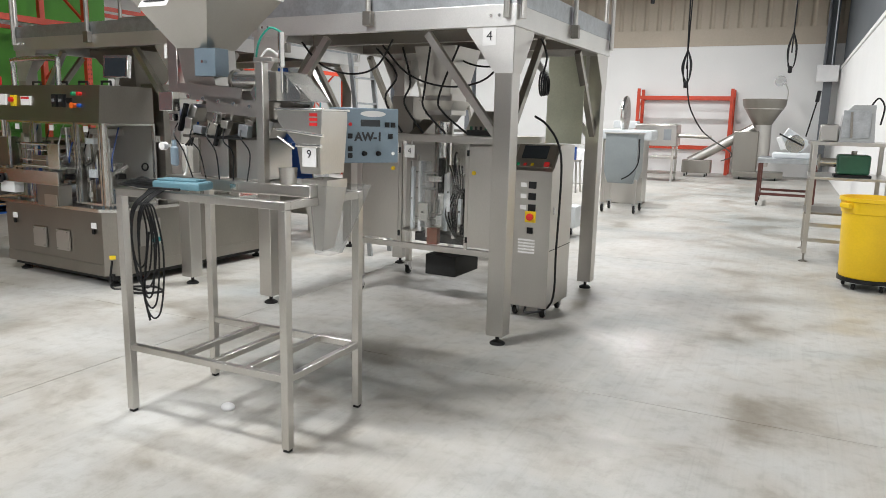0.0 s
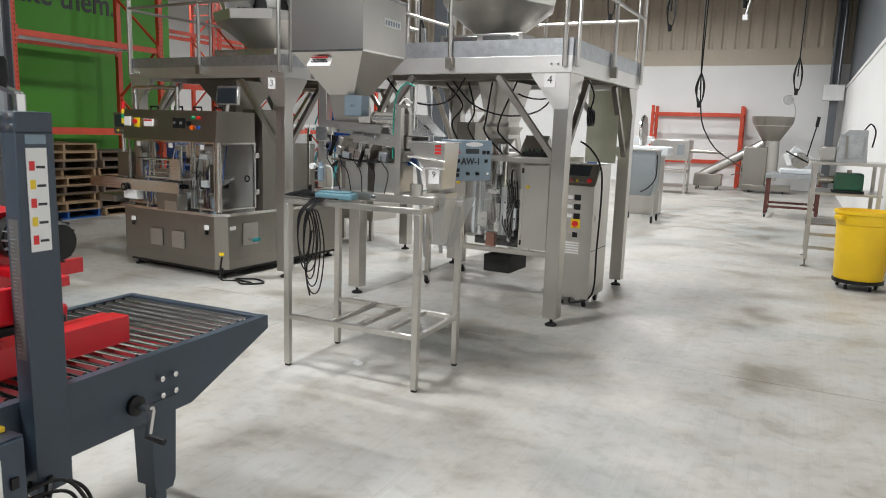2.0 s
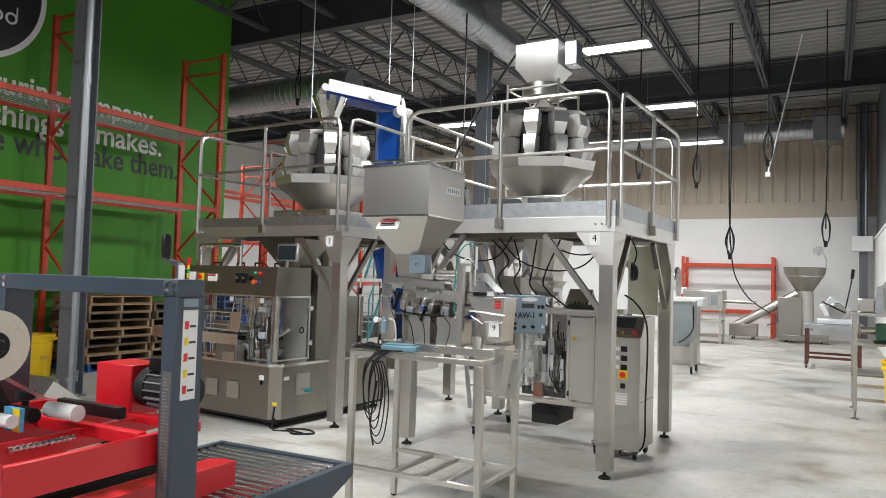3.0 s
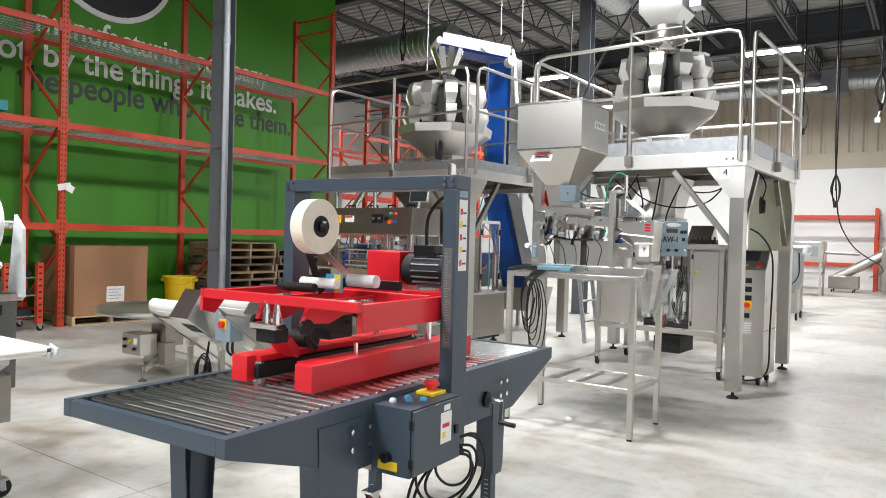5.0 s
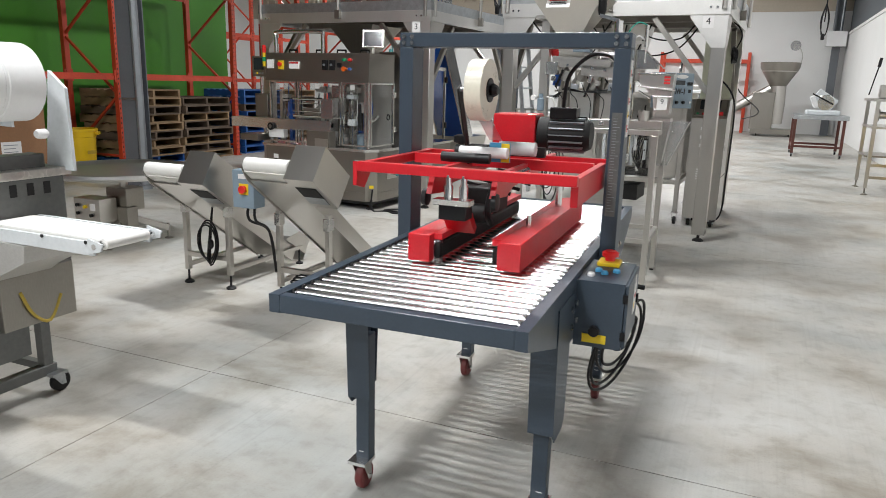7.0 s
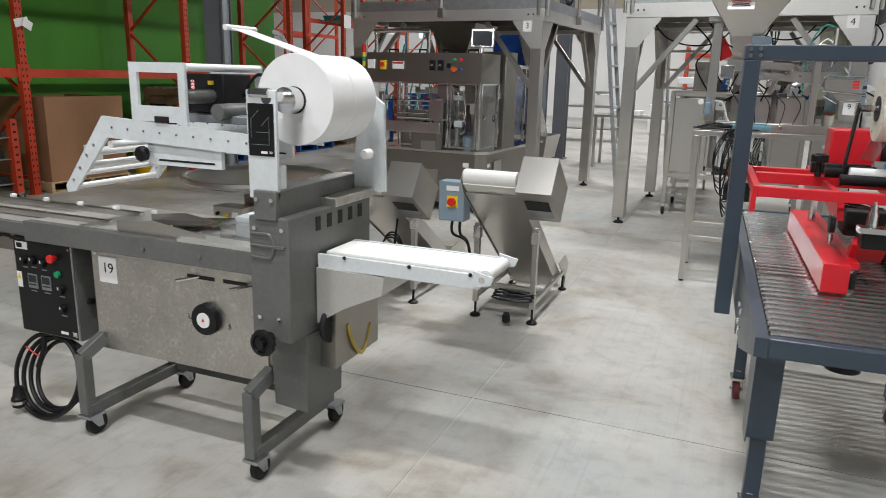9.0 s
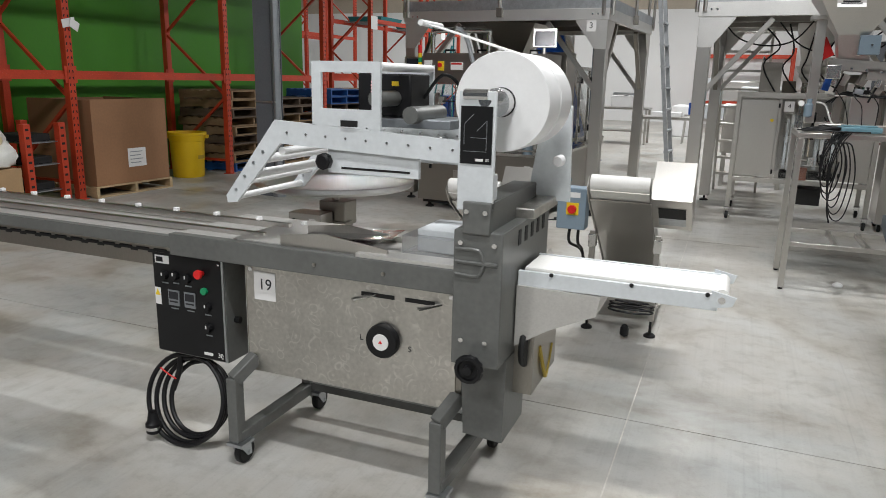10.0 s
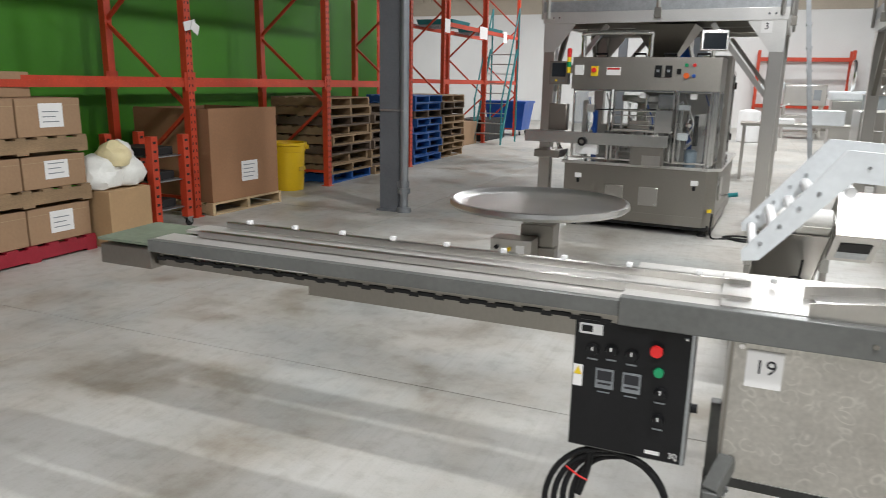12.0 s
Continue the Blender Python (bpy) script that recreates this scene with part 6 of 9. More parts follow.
for i in range(4):
    part("text_bar", obox(N(), (-0.06, -0.268 + 0.009 * (1.5 - i) * 0 - 0.0, 2.108 - i * 0.014), (0.13 - 0.02 * (i % 2), 0.012, 0.004), (-35, 0, 0)), INK if i else INK_R, dp)
mk = part("maker_mark", box(N(), HW + 0.0002, -0.02, 2.33, HW + 0.002, 0.20, 2.385), PAPER, h)
for i in range(6):
    part("mark_bar", box(N(), HW + 0.002, 0.0 + i * 0.033, 2.342, HW + 0.003, 0.018 + i * 0.033, 2.372), BOXBLUE, mk)
part("hopper_neck", loft(N(), [(-0.07, -0.08, 0.13, 0.08, 1.70), (-0.10, -0.10, 0.10, 0.10, 1.88)]), STEEL, h)
part("post", box(N(), -0.24, -0.03, 1.24, -0.17, 0.04, 2.02, 0.004), STEEL, h)
part("post_flange", box(N(), -0.28, -0.07, 1.99, -0.06, 0.08, 2.02, 0.003), STEEL, h)
part("red_tag", obox(N(), (-0.16, 0.10, 1.79), (0.10, 0.012, 0.15), (0, -28, 8), 0.004), REDB, h)


# ---- mezzanine platforms ----
def mezzanine(of, x0, x1, y0, y1, zb, zd, zt, number, railposts_front, label, open_left=False, ladder=False):
    """Raised stainless working platform: posts, beams, checker skirt, deck and handrail."""
    cx, cy = (x0 + x1) / 2, (y0 + y1) / 2
    t = thing("mezzanine", *line(of, cx, cy), label, "platform", "working platforms", of[3])
    X0, X1, Y0, Y1 = x0 - cx, x1 - cx, y0 - cy, y1 - cy
    for ix, xx in enumerate((X0 + 0.08, X1 - 0.08)):
        for iy, yy in enumerate((Y0 + 0.08, Y1 - 0.08)):
            lg = part("post", box(N(), xx - 0.065, yy - 0.065, 0.07, xx + 0.065, yy + 0.065, zb, 0.006), STEEL, t)
            part("levelling_foot", lathe(N(), [(0.055, 0), (0.055, 0.012), (0.03, 0.028), (0.014, 0.03), (0.014, 0.09)], 18, (xx, yy, 0)), DARK, lg)
            s = 1 if ix == 0 else -1
            q = 1 if iy == 0 else -1
            gx = xx - s * 0.065
            part("gusset", prism(N(), [(gx, zb), (gx, zb - 0.02), (gx, zb - 0.30), (xx + s * 0.065, zb - 0.30), (xx + s * 0.28, zb - 0.02), (xx + s * 0.28, zb)] if s > 0 else [(gx, zb), (xx + s * 0.28, zb), (xx + s * 0.28, zb - 0.02), (xx + s * 0.065, zb - 0.30), (gx, zb - 0.30)], "y", yy - q * 0.066, yy - q * 0.069), BLASTED, lg)
            gy = yy - q * 0.065
            part("gusset", prism(N(), [(gy, zb), (gy, zb - 0.30), (yy + q * 0.065, zb - 0.30), (yy + q * 0.28, zb - 0.02), (yy + q * 0.28, zb)], "x", xx - s * 0.066, xx - s * 0.069), STEEL, lg)
            # braces
            part("brace", bar(N(), (xx + s * 0.06, yy, zb - 0.72), (xx + s * 0.62, yy, zb - 0.02), 0.05, 0.05), STEEL, lg)
            part("brace", bar(N(), (xx, yy + q * 0.06, zb - 0.72), (xx, yy + q * 0.62, zb - 0.02), 0.05, 0.05), STEEL_D, lg)
    for yy in (Y0, Y1):
        q = -1 if yy < 0 else 1
        b = part("beam", box(N(), X0, min(yy, yy - q * 0.05), zb, X1, max(yy, yy - q * 0.05), zd, 0.003), BLASTED, t)
        part("toe_board", box(N(), X0, min(yy, yy - q * 0.01), zd, X1, max(yy, yy - q * 0.01), zt), GALV, t)
        for i in range(3):
            for xx in (X0 + 0.06 + i * 0.06, X1 - 0.06 - i * 0.06):
                part("bolt", lathe(N(), [(0.011, -0.006), (0.011, 0.006)], 8, (xx, yy + q * 0.001, (zb + zd) / 2), "y"), CHROME, b)
    for xx in (X0, X1):
        s = -1 if xx < 0 else 1
        part("beam", box(N(), min(xx, xx - s * 0.05), Y0 + 0.05, zb, max(xx, xx - s * 0.05), Y1 - 0.05, zd, 0.003), BLASTED, t)
        part("toe_board", box(N(), min(xx, xx - s * 0.01), Y0 + 0.01, zd, max(xx, xx - s * 0.01), Y1 - 0.01, zt), GALV, t)
    part("deck_plate", box(N(), X0 + 0.05, Y0 + 0.05, zd - 0.03, X1 - 0.05, Y1 - 0.05, zd), STEEL_D, t)
    for k in (0.33, 0.67):
        part("joist", box(N(), X0 + 0.05, Y0 + (Y1 - Y0) * k - 0.03, zb, X1 - 0.05, Y0 + (Y1 - Y0) * k + 0.03, zd - 0.03), STEEL_D, t)
    # handrail
    HT, HM = 3.46, 2.93
    r = 0.02
    def rail_side(pa, pb, n):
        pa, pb = Vector(pa), Vector(pb)
        d = (pb - pa).normalized()
        loop = [pa + Vector((0, 0, zb + 0.05)), pa + Vector((0, 0, HT - 0.12)), pa + d * 0.03 + Vector((0, 0, HT - 0.03)), pa + d * 0.12 + Vector((0, 0, HT)), pb - d * 0.12 + Vector((0, 0, HT)), pb - d * 0.03 + Vector((0, 0, HT - 0.03)), pb + Vector((0, 0, HT - 0.12)), pb + Vector((0, 0, zb + 0.05))]
        hr = part("handrail", tube(N(), loop, r, 10, 0), STEEL, t)
        part("mid_rail", rod(N(), pa + Vector((0, 0, HM)), pb + Vector((0, 0, HM)), r * 0.85, 10), STEEL, hr)
        for i in range(1, n):
            q = pa + (pb - pa) * i / n
            part("rail_post", rod(N(), q + Vector((0, 0, zb + 0.05)), q + Vector((0, 0, HT)), r, 10), STEEL, hr)
            part("post_clamp", obox(N(), q + Vector((0, 0, zb + 0.09)), (0.07, 0.05, 0.10), (0, 0, 0), 0.004), STEEL_D, hr)
    o = 0.025
    rail_side((X0 + 0.06, Y0 - o, 0), (X1 - 0.06, Y0 - o, 0), railposts_front)
    rail_side((X1 + o, Y0 + 0.06, 0), (X1 + o, Y1 - 0.06, 0), 2)
    rail_side((X0 + 0.06, Y1 + o, 0), (X1 - 0.06, Y1 + o, 0), railposts_front)
    if not open_left:
        rail_side((X0 - o, Y0 + 0.06, 0), (X0 - o, Y1 - 0.06, 0), 2)
    if number:
        sh = part("number_sheet", box(N(), X1 - 0.24, Y0 - 0.0045, zb - 0.12, X1 - 0.14, Y0 - 0.003, zb + 0.0), PAPER, t, "white number sheet")
        sh.location = (0, 0.012, 0)
        ob = words(number, 0.09, at(X1 - 0.19, Y0 + 0.0065, zb - 0.06), INK, sh, "number")
        ob.location = (0, -0.012, 0)
    return t


mezzanine(LINE_4, -4.02, -1.74, 4.42, 6.68, 2.19, 2.33, 2.47, "4", 2, "stainless working platform on four posts with handrails")


# ---- multihead weighers ----
def multihead(of, x, y, z, heads, label, top_box):
    t = thing("multihead_weigher", *line(of, x, y, z), label, "multihead weigher", "multihead weighers", of[3])
    part("base_frame", box(N(), -0.45, -0.42, 0.0, 0.45, 0.42, 0.16, 0.006), STEEL, t)
    for xx in (-0.22, 0.22):
        part("base_panel", box(N(), xx - 0.19, -0.426, 0.02, xx + 0.19, -0.42, 0.14, 0.003), STEEL_B, t)
    part("discharge_cone", lathe(N(), [(0.16, 0.16), (0.22, 0.18), (0.60, 0.46), (0.62, 0.56), (0.605, 0.56), (0.585, 0.47)], 8), BLASTED, t)
    part("core_drum", lathe(N(), [(0.30, 0.5), (0.34, 0.55), (0.34, 1.0), (0.30, 1.05), (0.08, 1.12)], 24), DARK, t, "dark drive drum")
    me1 = mesh_of("pool_bucket", loft(N(), [(-0.055, 0.36, 0.055, 0.47, 0.82), (-0.075, 0.34, 0.075, 0.52, 0.94), (-0.075, 0.34, 0.075, 0.50, 1.06)]), BLASTED)
    me2 = mesh_of("weigh_bucket", loft(N(), [(-0.045, 0.40, 0.045, 0.52, 0.58), (-0.065, 0.37, 0.065, 0.56, 0.68), (-0.065, 0.37, 0.065, 0.54, 0.80)]), BLASTED)
    me3 = mesh_of("feed_pan", prism(N(), [(0.15, 1.12), (0.48, 1.05), (0.50, 1.09), (0.15, 1.16)], "x", -0.07, 0.07), STEEL)
    me4 = mesh_of("gate_arm", box(N(), -0.02, 0.335, 0.6, 0.02, 0.375, 1.0, 0.004), BLACK)
    me5 = mesh_of("bucket_tag", box(N(), -0.035, 0.521, 0.87, 0.035, 0.524, 0.92), WHITE)
    for i in range(heads):
        a = 2 * math.pi * i / heads + 0.16
        for nm, me, m in (("pool_bucket", me1, STEEL), ("weigh_bucket", me2, STEEL_B), ("feed_pan", me3, STEEL_B), ("gate_arm", me4, BLACK)):
            o = part(nm, me, m, t)
            o.rotation_euler = (0, 0, a)
    part("dispersion_cone", lathe(N(), [(0.20, 1.16), (0.03, 1.30)], 24), STEEL_B, t)
    if top_box:
        part("infeed_ring", lathe(N(), [(0.22, 1.30), (0.24, 1.30), (0.24, 1.44), (0.22, 1.44)], 24, close=True), STEEL, t)
        for sx, sy in ((-0.3, -0.3), (0.3, -0.3), (-0.3, 0.3), (0.3, 0.3)):
            part("stay", rod(N(), (sx, sy, 0.9), (sx, sy, 1.42), 0.014, 8), STEEL, t)
        part("stay_ring", tube(N(), [(-0.3, -0.3, 1.36), (0.3, -0.3, 1.36), (0.3, 0.3, 1.36), (-0.3, 0.3, 1.36), (-0.3, -0.3, 1.36)], 0.012, 8, 0), STEEL, t)
        part("infeed_hopper", loft(N(), [(-0.12, -0.12, 0.12, 0.12, 1.44), (-0.25, -0.22, 0.25, 0.22, 1.62), (-0.25, -0.22, 0.25, 0.22, 1.88)]), BLASTED, t)
        part("gear_motor", box(N(), 0.28, -0.1, 1.62, 0.42, 0.08, 1.88, 0.01), GALV, t)
    else:
        for i in range(10):
            a = 2 * math.pi * i / 10
            part("funnel_leaf", obox(N(), (0.15 * math.cos(a), 0.15 * math.sin(a), 1.42), (0.008, 0.08, 0.34), (0, 22, math.degrees(a))), STEEL_B, t)
    return t


multihead(LINE_4, -2.95, 5.55, 2.47, 10, "ten-head stainless multihead weigher with square top hopper", True)

# ---- vertical bagger under the platform ----
v = thing("vertical_bagger", *line(LINE_4, -2.88, 5.75, 0, 0), "stainless vertical form fill bagging machine with clear door", "bagging machine", k=0.975)
for xx in (-0.70, 0.70):
    for yy in (-0.43, 0.43):
        part("frame_post", box(N(), xx - 0.025, yy - 0.025, 0.14, xx + 0.025, yy + 0.025, 1.44, 0.003), STEEL, v)
        caster(v, xx, yy - 0.02, 0.045, RUBBER, CHROME, 0.14)
for z in (0.45, 1.39):
    for yy in (-0.43, 0.43):
        part("frame_rail", box(N(), -0.675, yy - 0.025, z, 0.675, yy + 0.025, z + 0.05, 0.003), STEEL, v)
    for xx in (-0.70, 0.70):
        part("frame_rail", box(N(), xx - 0.025, -0.405, z, xx + 0.025, 0.405, z + 0.05, 0.003), STEEL, v)
part("top_plate", box(N(), -0.72, -0.45, 1.44, 0.72, 0.45, 1.45), STEEL, v)
for xa, xb in ((-0.67, -0.29), (0.40, 0.67)):
    d = part("panel_door", box(N(), xa, -0.452, 0.52, xb, -0.44, 1.37, 0.003), STEEL, v, "stainless panel door")
    part("door_latch", lathe(N(), [(0.018, -0.012), (0.018, 0.0)], 14, (xb - 0.05 if xa < 0 else xa + 0.05, -0.452, 1.15), "y"), YEL, d)
    for z in (0.58, 1.31):
        part("hinge", box(N(), xb + 0.002 if xa < 0 else xa - 0.02, -0.456, z - 0.025, xb + 0.02 if xa < 0 else xa - 0.002, -0.44, z + 0.025), BLACK, d)
for xx in (-0.27, 0.38):
    part("door_stile", box(N(), xx - 0.014, -0.445, 0.50, xx + 0.014, -0.425, 1.39), STEEL, v)
gd = part("clear_door", box(N(), -0.25, -0.446, 0.52, 0.36, -0.441, 1.37), CLEAR, v, "clear hinged door")
part("door_handle", tube(N(), [(0.28, -0.446, 1.14), (0.28, -0.475, 1.17), (0.28, -0.475, 1.28), (0.28, -0.446, 1.31)], 0.009, 8, 3), BLACK, gd)
part("number_sheet", box(N(), -0.23, -0.449, 1.25, -0.13, -0.446, 1.36), PAPER, gd)
words("4", 0.07, at(-0.18, -0.4495, 1.305), INK, gd, "number")
part("rear_panel", box(N(), -0.67, 0.43, 0.50, 0.67, 0.44, 1.39), WORN, v)
part("forming_tube", lathe(N(), [(0.07, 0.75), (0.085, 0.75), (0.085, 1.62), (0.07, 1.62)], 22, (0.0, -0.15, 0), close=True), STEEL_B, v)
part("forming_funnel", loft(N(), [(-0.08, -0.23, 0.08, -0.07, 1.56), (-0.17, -0.32, 0.17, 0.02, 1.74)], False), STEEL, v)
part("film_shoulder", prism(N(), [(-0.30, 1.45), (0.05, 1.45), (-0.05, 1.58)], "x", -0.28, -0.14), STEEL_D, v)
part("film_shoulder", prism(N(), [(-0.30, 1.45), (0.05, 1.45), (-0.10, 1.66)], "x", 0.26, 0.52), STEEL, v)
for xx, z, hh, m in ((-0.12, 0.60, 0.62, WHITE), (0.14, 0.62, 0.50, ENAMEL), (0.22, 0.56, 0.7, CHROME), (0.30, 0.6, 0.4, BLACK), (-0.04, 0.55, 0.3, STEEL_B), (0.08, 0.95, 0.3, DARK)):
    part("seal_unit", box(N(), xx - 0.02, -0.36, z, xx + 0.02, -0.30, z + hh, 0.004), m, v)
for z in (0.66, 0.72, 0.98, 1.12):
    part("guide_rod", rod(N(), (-0.2, -0.33, z), (0.34, -0.33, z), 0.009, 10), CHROME, v)
for k in range(5):
    part("loom_cable", tube(N(), [(0.18 + 0.03 * k, -0.38, 1.2), (0.24 + 0.02 * k, -0.40, 1.0), (0.16 + 0.03 * k, -0.40, 0.78), (0.26, -0.38, 0.56 + 0.02 * k)], 0.007, 7, 5), CABLE, v)
for k, (xx, z, ww, hh, m) in enumerate(((-0.17, 0.62, 0.03, 0.55, ENAMEL), (-0.06, 0.70, 0.10, 0.16, STEEL_B), (0.10, 0.66, 0.06, 0.10, CHROME), (0.19, 0.80, 0.035, 0.34, WHITE), (0.05, 1.05, 0.12, 0.05, STEEL_B), (0.26, 0.96, 0.06, 0.08, BLACK), (-0.16, 1.22, 0.09, 0.06, STEEL), (0.30, 0.70, 0.03, 0.22, ENAMEL))):
    part("seal_block", box(N(), xx - ww / 2, -0.41, z, xx + ww / 2, -0.375, z + hh, 0.004), m, v)
    part("seal_screw", lathe(N(), [(0.009, -0.422), (0.009, -0.41)], 8, (xx, 0, z + hh / 2), "y"), DARK if k % 2 else CHROME, v)
part("film_web", box(N(), -0.11, -0.372, 0.64, 0.0, -0.368, 1.22), FROST, v)
part("jaw_carriage", box(N(), -0.2, -0.3, 0.50, 0.34, -0.1, 0.58, 0.006), DARK, v)
part("wood_block", box(N(), -0.02, -0.40, 0.50, 0.08, -0.34, 0.64), mat("brown_block", (0.20, 0.07, 0.04), 0.5), v)
part("drive_tray", box(N(), -0.05, -0.36, 0.22, 0.25, 0.1, 0.40, 0.004), DARK, v)
part("drop_chute", loft(N(), [(-0.12, -0.3, 0.12, 0.02, 1.78), (-0.2, -0.36, 0.2, 0.12, 2.19)], False), STEEL, v)
part("drop_tube", box(N(), -0.13, -0.28, 1.62, 0.13, 0.0, 1.80), STEEL, v)
for k in range(4):
    part("hanging_lead", tube(N(), [(-0.55 + 0.27 * k, -0.42, 2.18), (-0.35 + 0.14 * k, -0.40, 1.95 - 0.06 * k), (-0.50 + 0.2 * k, -0.35, 1.75 - 0.04 * k), (-0.35 + 0.22 * k, -0.3, 1.46)], 0.009, 7, 5), CABLE, v)
part("side_box", box(N(), -0.52, -0.2, 1.45, -0.30, 0.1, 1.78, 0.006), STEEL_D, v)
part("valve_bank", box(N(), 0.35, -0.42, 1.455, 0.62, -0.32, 1.50, 0.004), BLACK, v)
for i in range(6):
    part("push_fitting", lathe(N(), [(0.012, 0), (0.012, 0.03)], 8, (0.37 + i * 0.045, -0.37, 1.50)), GREENM if i % 3 == 0 else DARK, v)

# control cabinet beside it
c = thing("control_cabinet", *line(LINE_4, -1.90, 5.50, 0, 0), "stainless control cabinet with sloped touch screen console", "control cabinet", k=0.975)
part("cabinet_body", prism(N(), [(-0.26, 0.10), (0.26, 0.10), (0.26, 1.40), (-0.08, 1.40), (-0.22, 1.22), (-0.26, 1.20)], "x", -0.19, 0.17), STEEL, c)
n = Vector((0, -0.18, 0.14)).normalized()
ang = math.degrees(math.atan2(0.18, 0.14))
co = part("console_face", obox(N(), (-0.01, -0.153, 1.313), (0.33, 0.215, 0.006), (ang, 0, 0)), STEEL_D, c)
part("touch_screen", obox(N(), (-0.02, -0.137, 1.340), (0.21, 0.12, 0.010), (ang, 0, 0)), SCREEN, co)
for i, m in enumerate((GRNB, REDB, YEL)):
    part("push_button", obox(N(), (-0.14 + i * 0.06, -0.207, 1.245), (0.026, 0.026, 0.014), (ang, 0, 0), 0.005), m, co)
part("stop_button", obox(N(), (0.10, -0.205, 1.25), (0.045, 0.045, 0.024), (ang, 0, 0), 0.01), REDB, co)
for i in range(3):
    part("meter", box(N(), -0.02, -0.266, 1.06 - i * 0.09, 0.045, -0.26, 1.115 - i * 0.09, 0.003), BLACK, c)
    part("meter_label", box(N(), -0.085, -0.263, 1.07 - i * 0.09, -0.035, -0.26, 1.105 - i * 0.09), PAPER, c)
iso = part("isolator_plate", box(N(), -0.04, -0.264, 0.79, 0.05, -0.26, 0.88), YEL, c)
part("isolator_knob", lathe(N(), [(0.028, -0.028), (0.028, -0.004)], 16, (0.005, -0.26, 0.835), "y"), REDB, iso)
part("socket", box(N(), -0.02, -0.268, 0.70, 0.03, -0.26, 0.75, 0.003), BLACK, c)
for i in range(5):
    part("vent_slat", box(N(), -0.09, -0.264, 0.54 + i * 0.025, 0.05, -0.26, 0.552 + i * 0.025), PAPER, c)
part("side_seam", box(N(), 0.1702, -0.25, 0.57, 0.1725, 0.26, 0.575), DARK, c)
part("side_latch", box(N(), 0.17, -0.2, 0.86, 0.176, -0.17, 0.92), CHROME, c)
for xx in (-0.13, 0.11):
    caster(c, xx, -0.18, 0.04, RUBBER, GALV, 0.10)
    caster(c, xx, 0.18, 0.04, RUBBER, GALV, 0.10)
part("supply_cable", tube(N(), [(0.02, -0.30, 1.62), (0.12, -0.31, 1.56), (0.21, -0.28, 1.42), (0.235, -0.24, 1.2), (0.225, -0.24, 0.6), (0.20, -0.22, 0.15), (0.02, -0.3, 0.06), (-0.02, -0.2, 0.1)], 0.009, 8, 6), CABLE, c)
# guard sheet behind the cabinet, bowed a little
bm = N()
prism(bm, [(-2.06, 5.80), (-1.96, 5.83), (-1.86, 5.84), (-1.74, 5.81), (-1.74, 5.806), (-1.86, 5.836), (-1.96, 5.826), (-2.06, 5.796)], "z", 1.36, 2.10)
solid("hazy_guard", bm, mat("yellowed_film", (0.58, 0.59, 0.46), 0.35), "yellowed plastic guard sheet beside the platform post", "guard sheet")

# coiled lead hung on the brace, and leads slung under the platform
c = thing("lead_coil", -1.69, 4.56, 1.80, 8, "coiled black electric lead hung on the platform brace", "electric lead")
for k in range(4):
    r = 0.10 - 0.008 * k
    part("lead_loop", tube(N(), [(0.012 * k - 0.02, r * math.sin(u) + 0.006 * k, r * 0.8 * math.cos(u) - 0.004 * k) for u in [i * 0.63 for i in range(11)]], 0.007, 7, 4), CABLE, c)
part("lead_drop", tube(N(), [(0.0, -0.08, 0.06), (0.03, -0.14, 0.16), (0.0, -0.10, 0.25), (-0.04, 0.0, 0.30)], 0.007, 7, 5), CABLE, c)
for k, (ax, bx, sag) in enumerate(((-3.75, -2.9, 0.24), (-3.2, -2.05, 0.32), (-2.75, -2.15, 0.14))):
    y = 4.55 + 0.35 * k
    solid("slung_lead", tube(N(), [(ax, y, 2.13), (ax + 0.2 * (bx - ax), y + 0.03, 2.12 - sag * 0.7), ((ax + bx) / 2, y + 0.05, 2.12 - sag), (bx - 0.2 * (bx - ax), y + 0.03, 2.12 - sag * 0.8), (bx, y, 2.13)], 0.008, 7, 6), CABLE, "black lead slung under the platform", "electric lead", "slung leads")

# stair ladder up to the platform
ld = thing("stair_ladder", *line(LINE_4, -3.62, 7.0), "stainless stair ladder with flat treads behind the bagger", "ladder")
for s_ in (-0.28, 0.28):
    part("stringer", bar(N(), (s_, 0.75, 0.0), (s_, -0.22, 2.28), 0.03, 0.10), STEEL, ld)
for i in range(9):
    zz = 0.24 + i * 0.235
    yy = 0.75 - 0.97 * zz / 2.28
    part("tread", box(N(), -0.262, yy - 0.09, zz, 0.262, yy + 0.07, zz + 0.03, 0.003), STEEL, ld)


mezzanine(LINE_3, -7.47, -5.0, 4.42, 7.0, 2.13, 2.25, 2.36, "3", 2, "stainless working platform over the pouch filler with handrails")
multihead(LINE_3, -6.42, 5.72, 2.36, 10, "stainless multihead weigher with open leaf funnel", False).scale = (1.12, 1.12, 1.12)

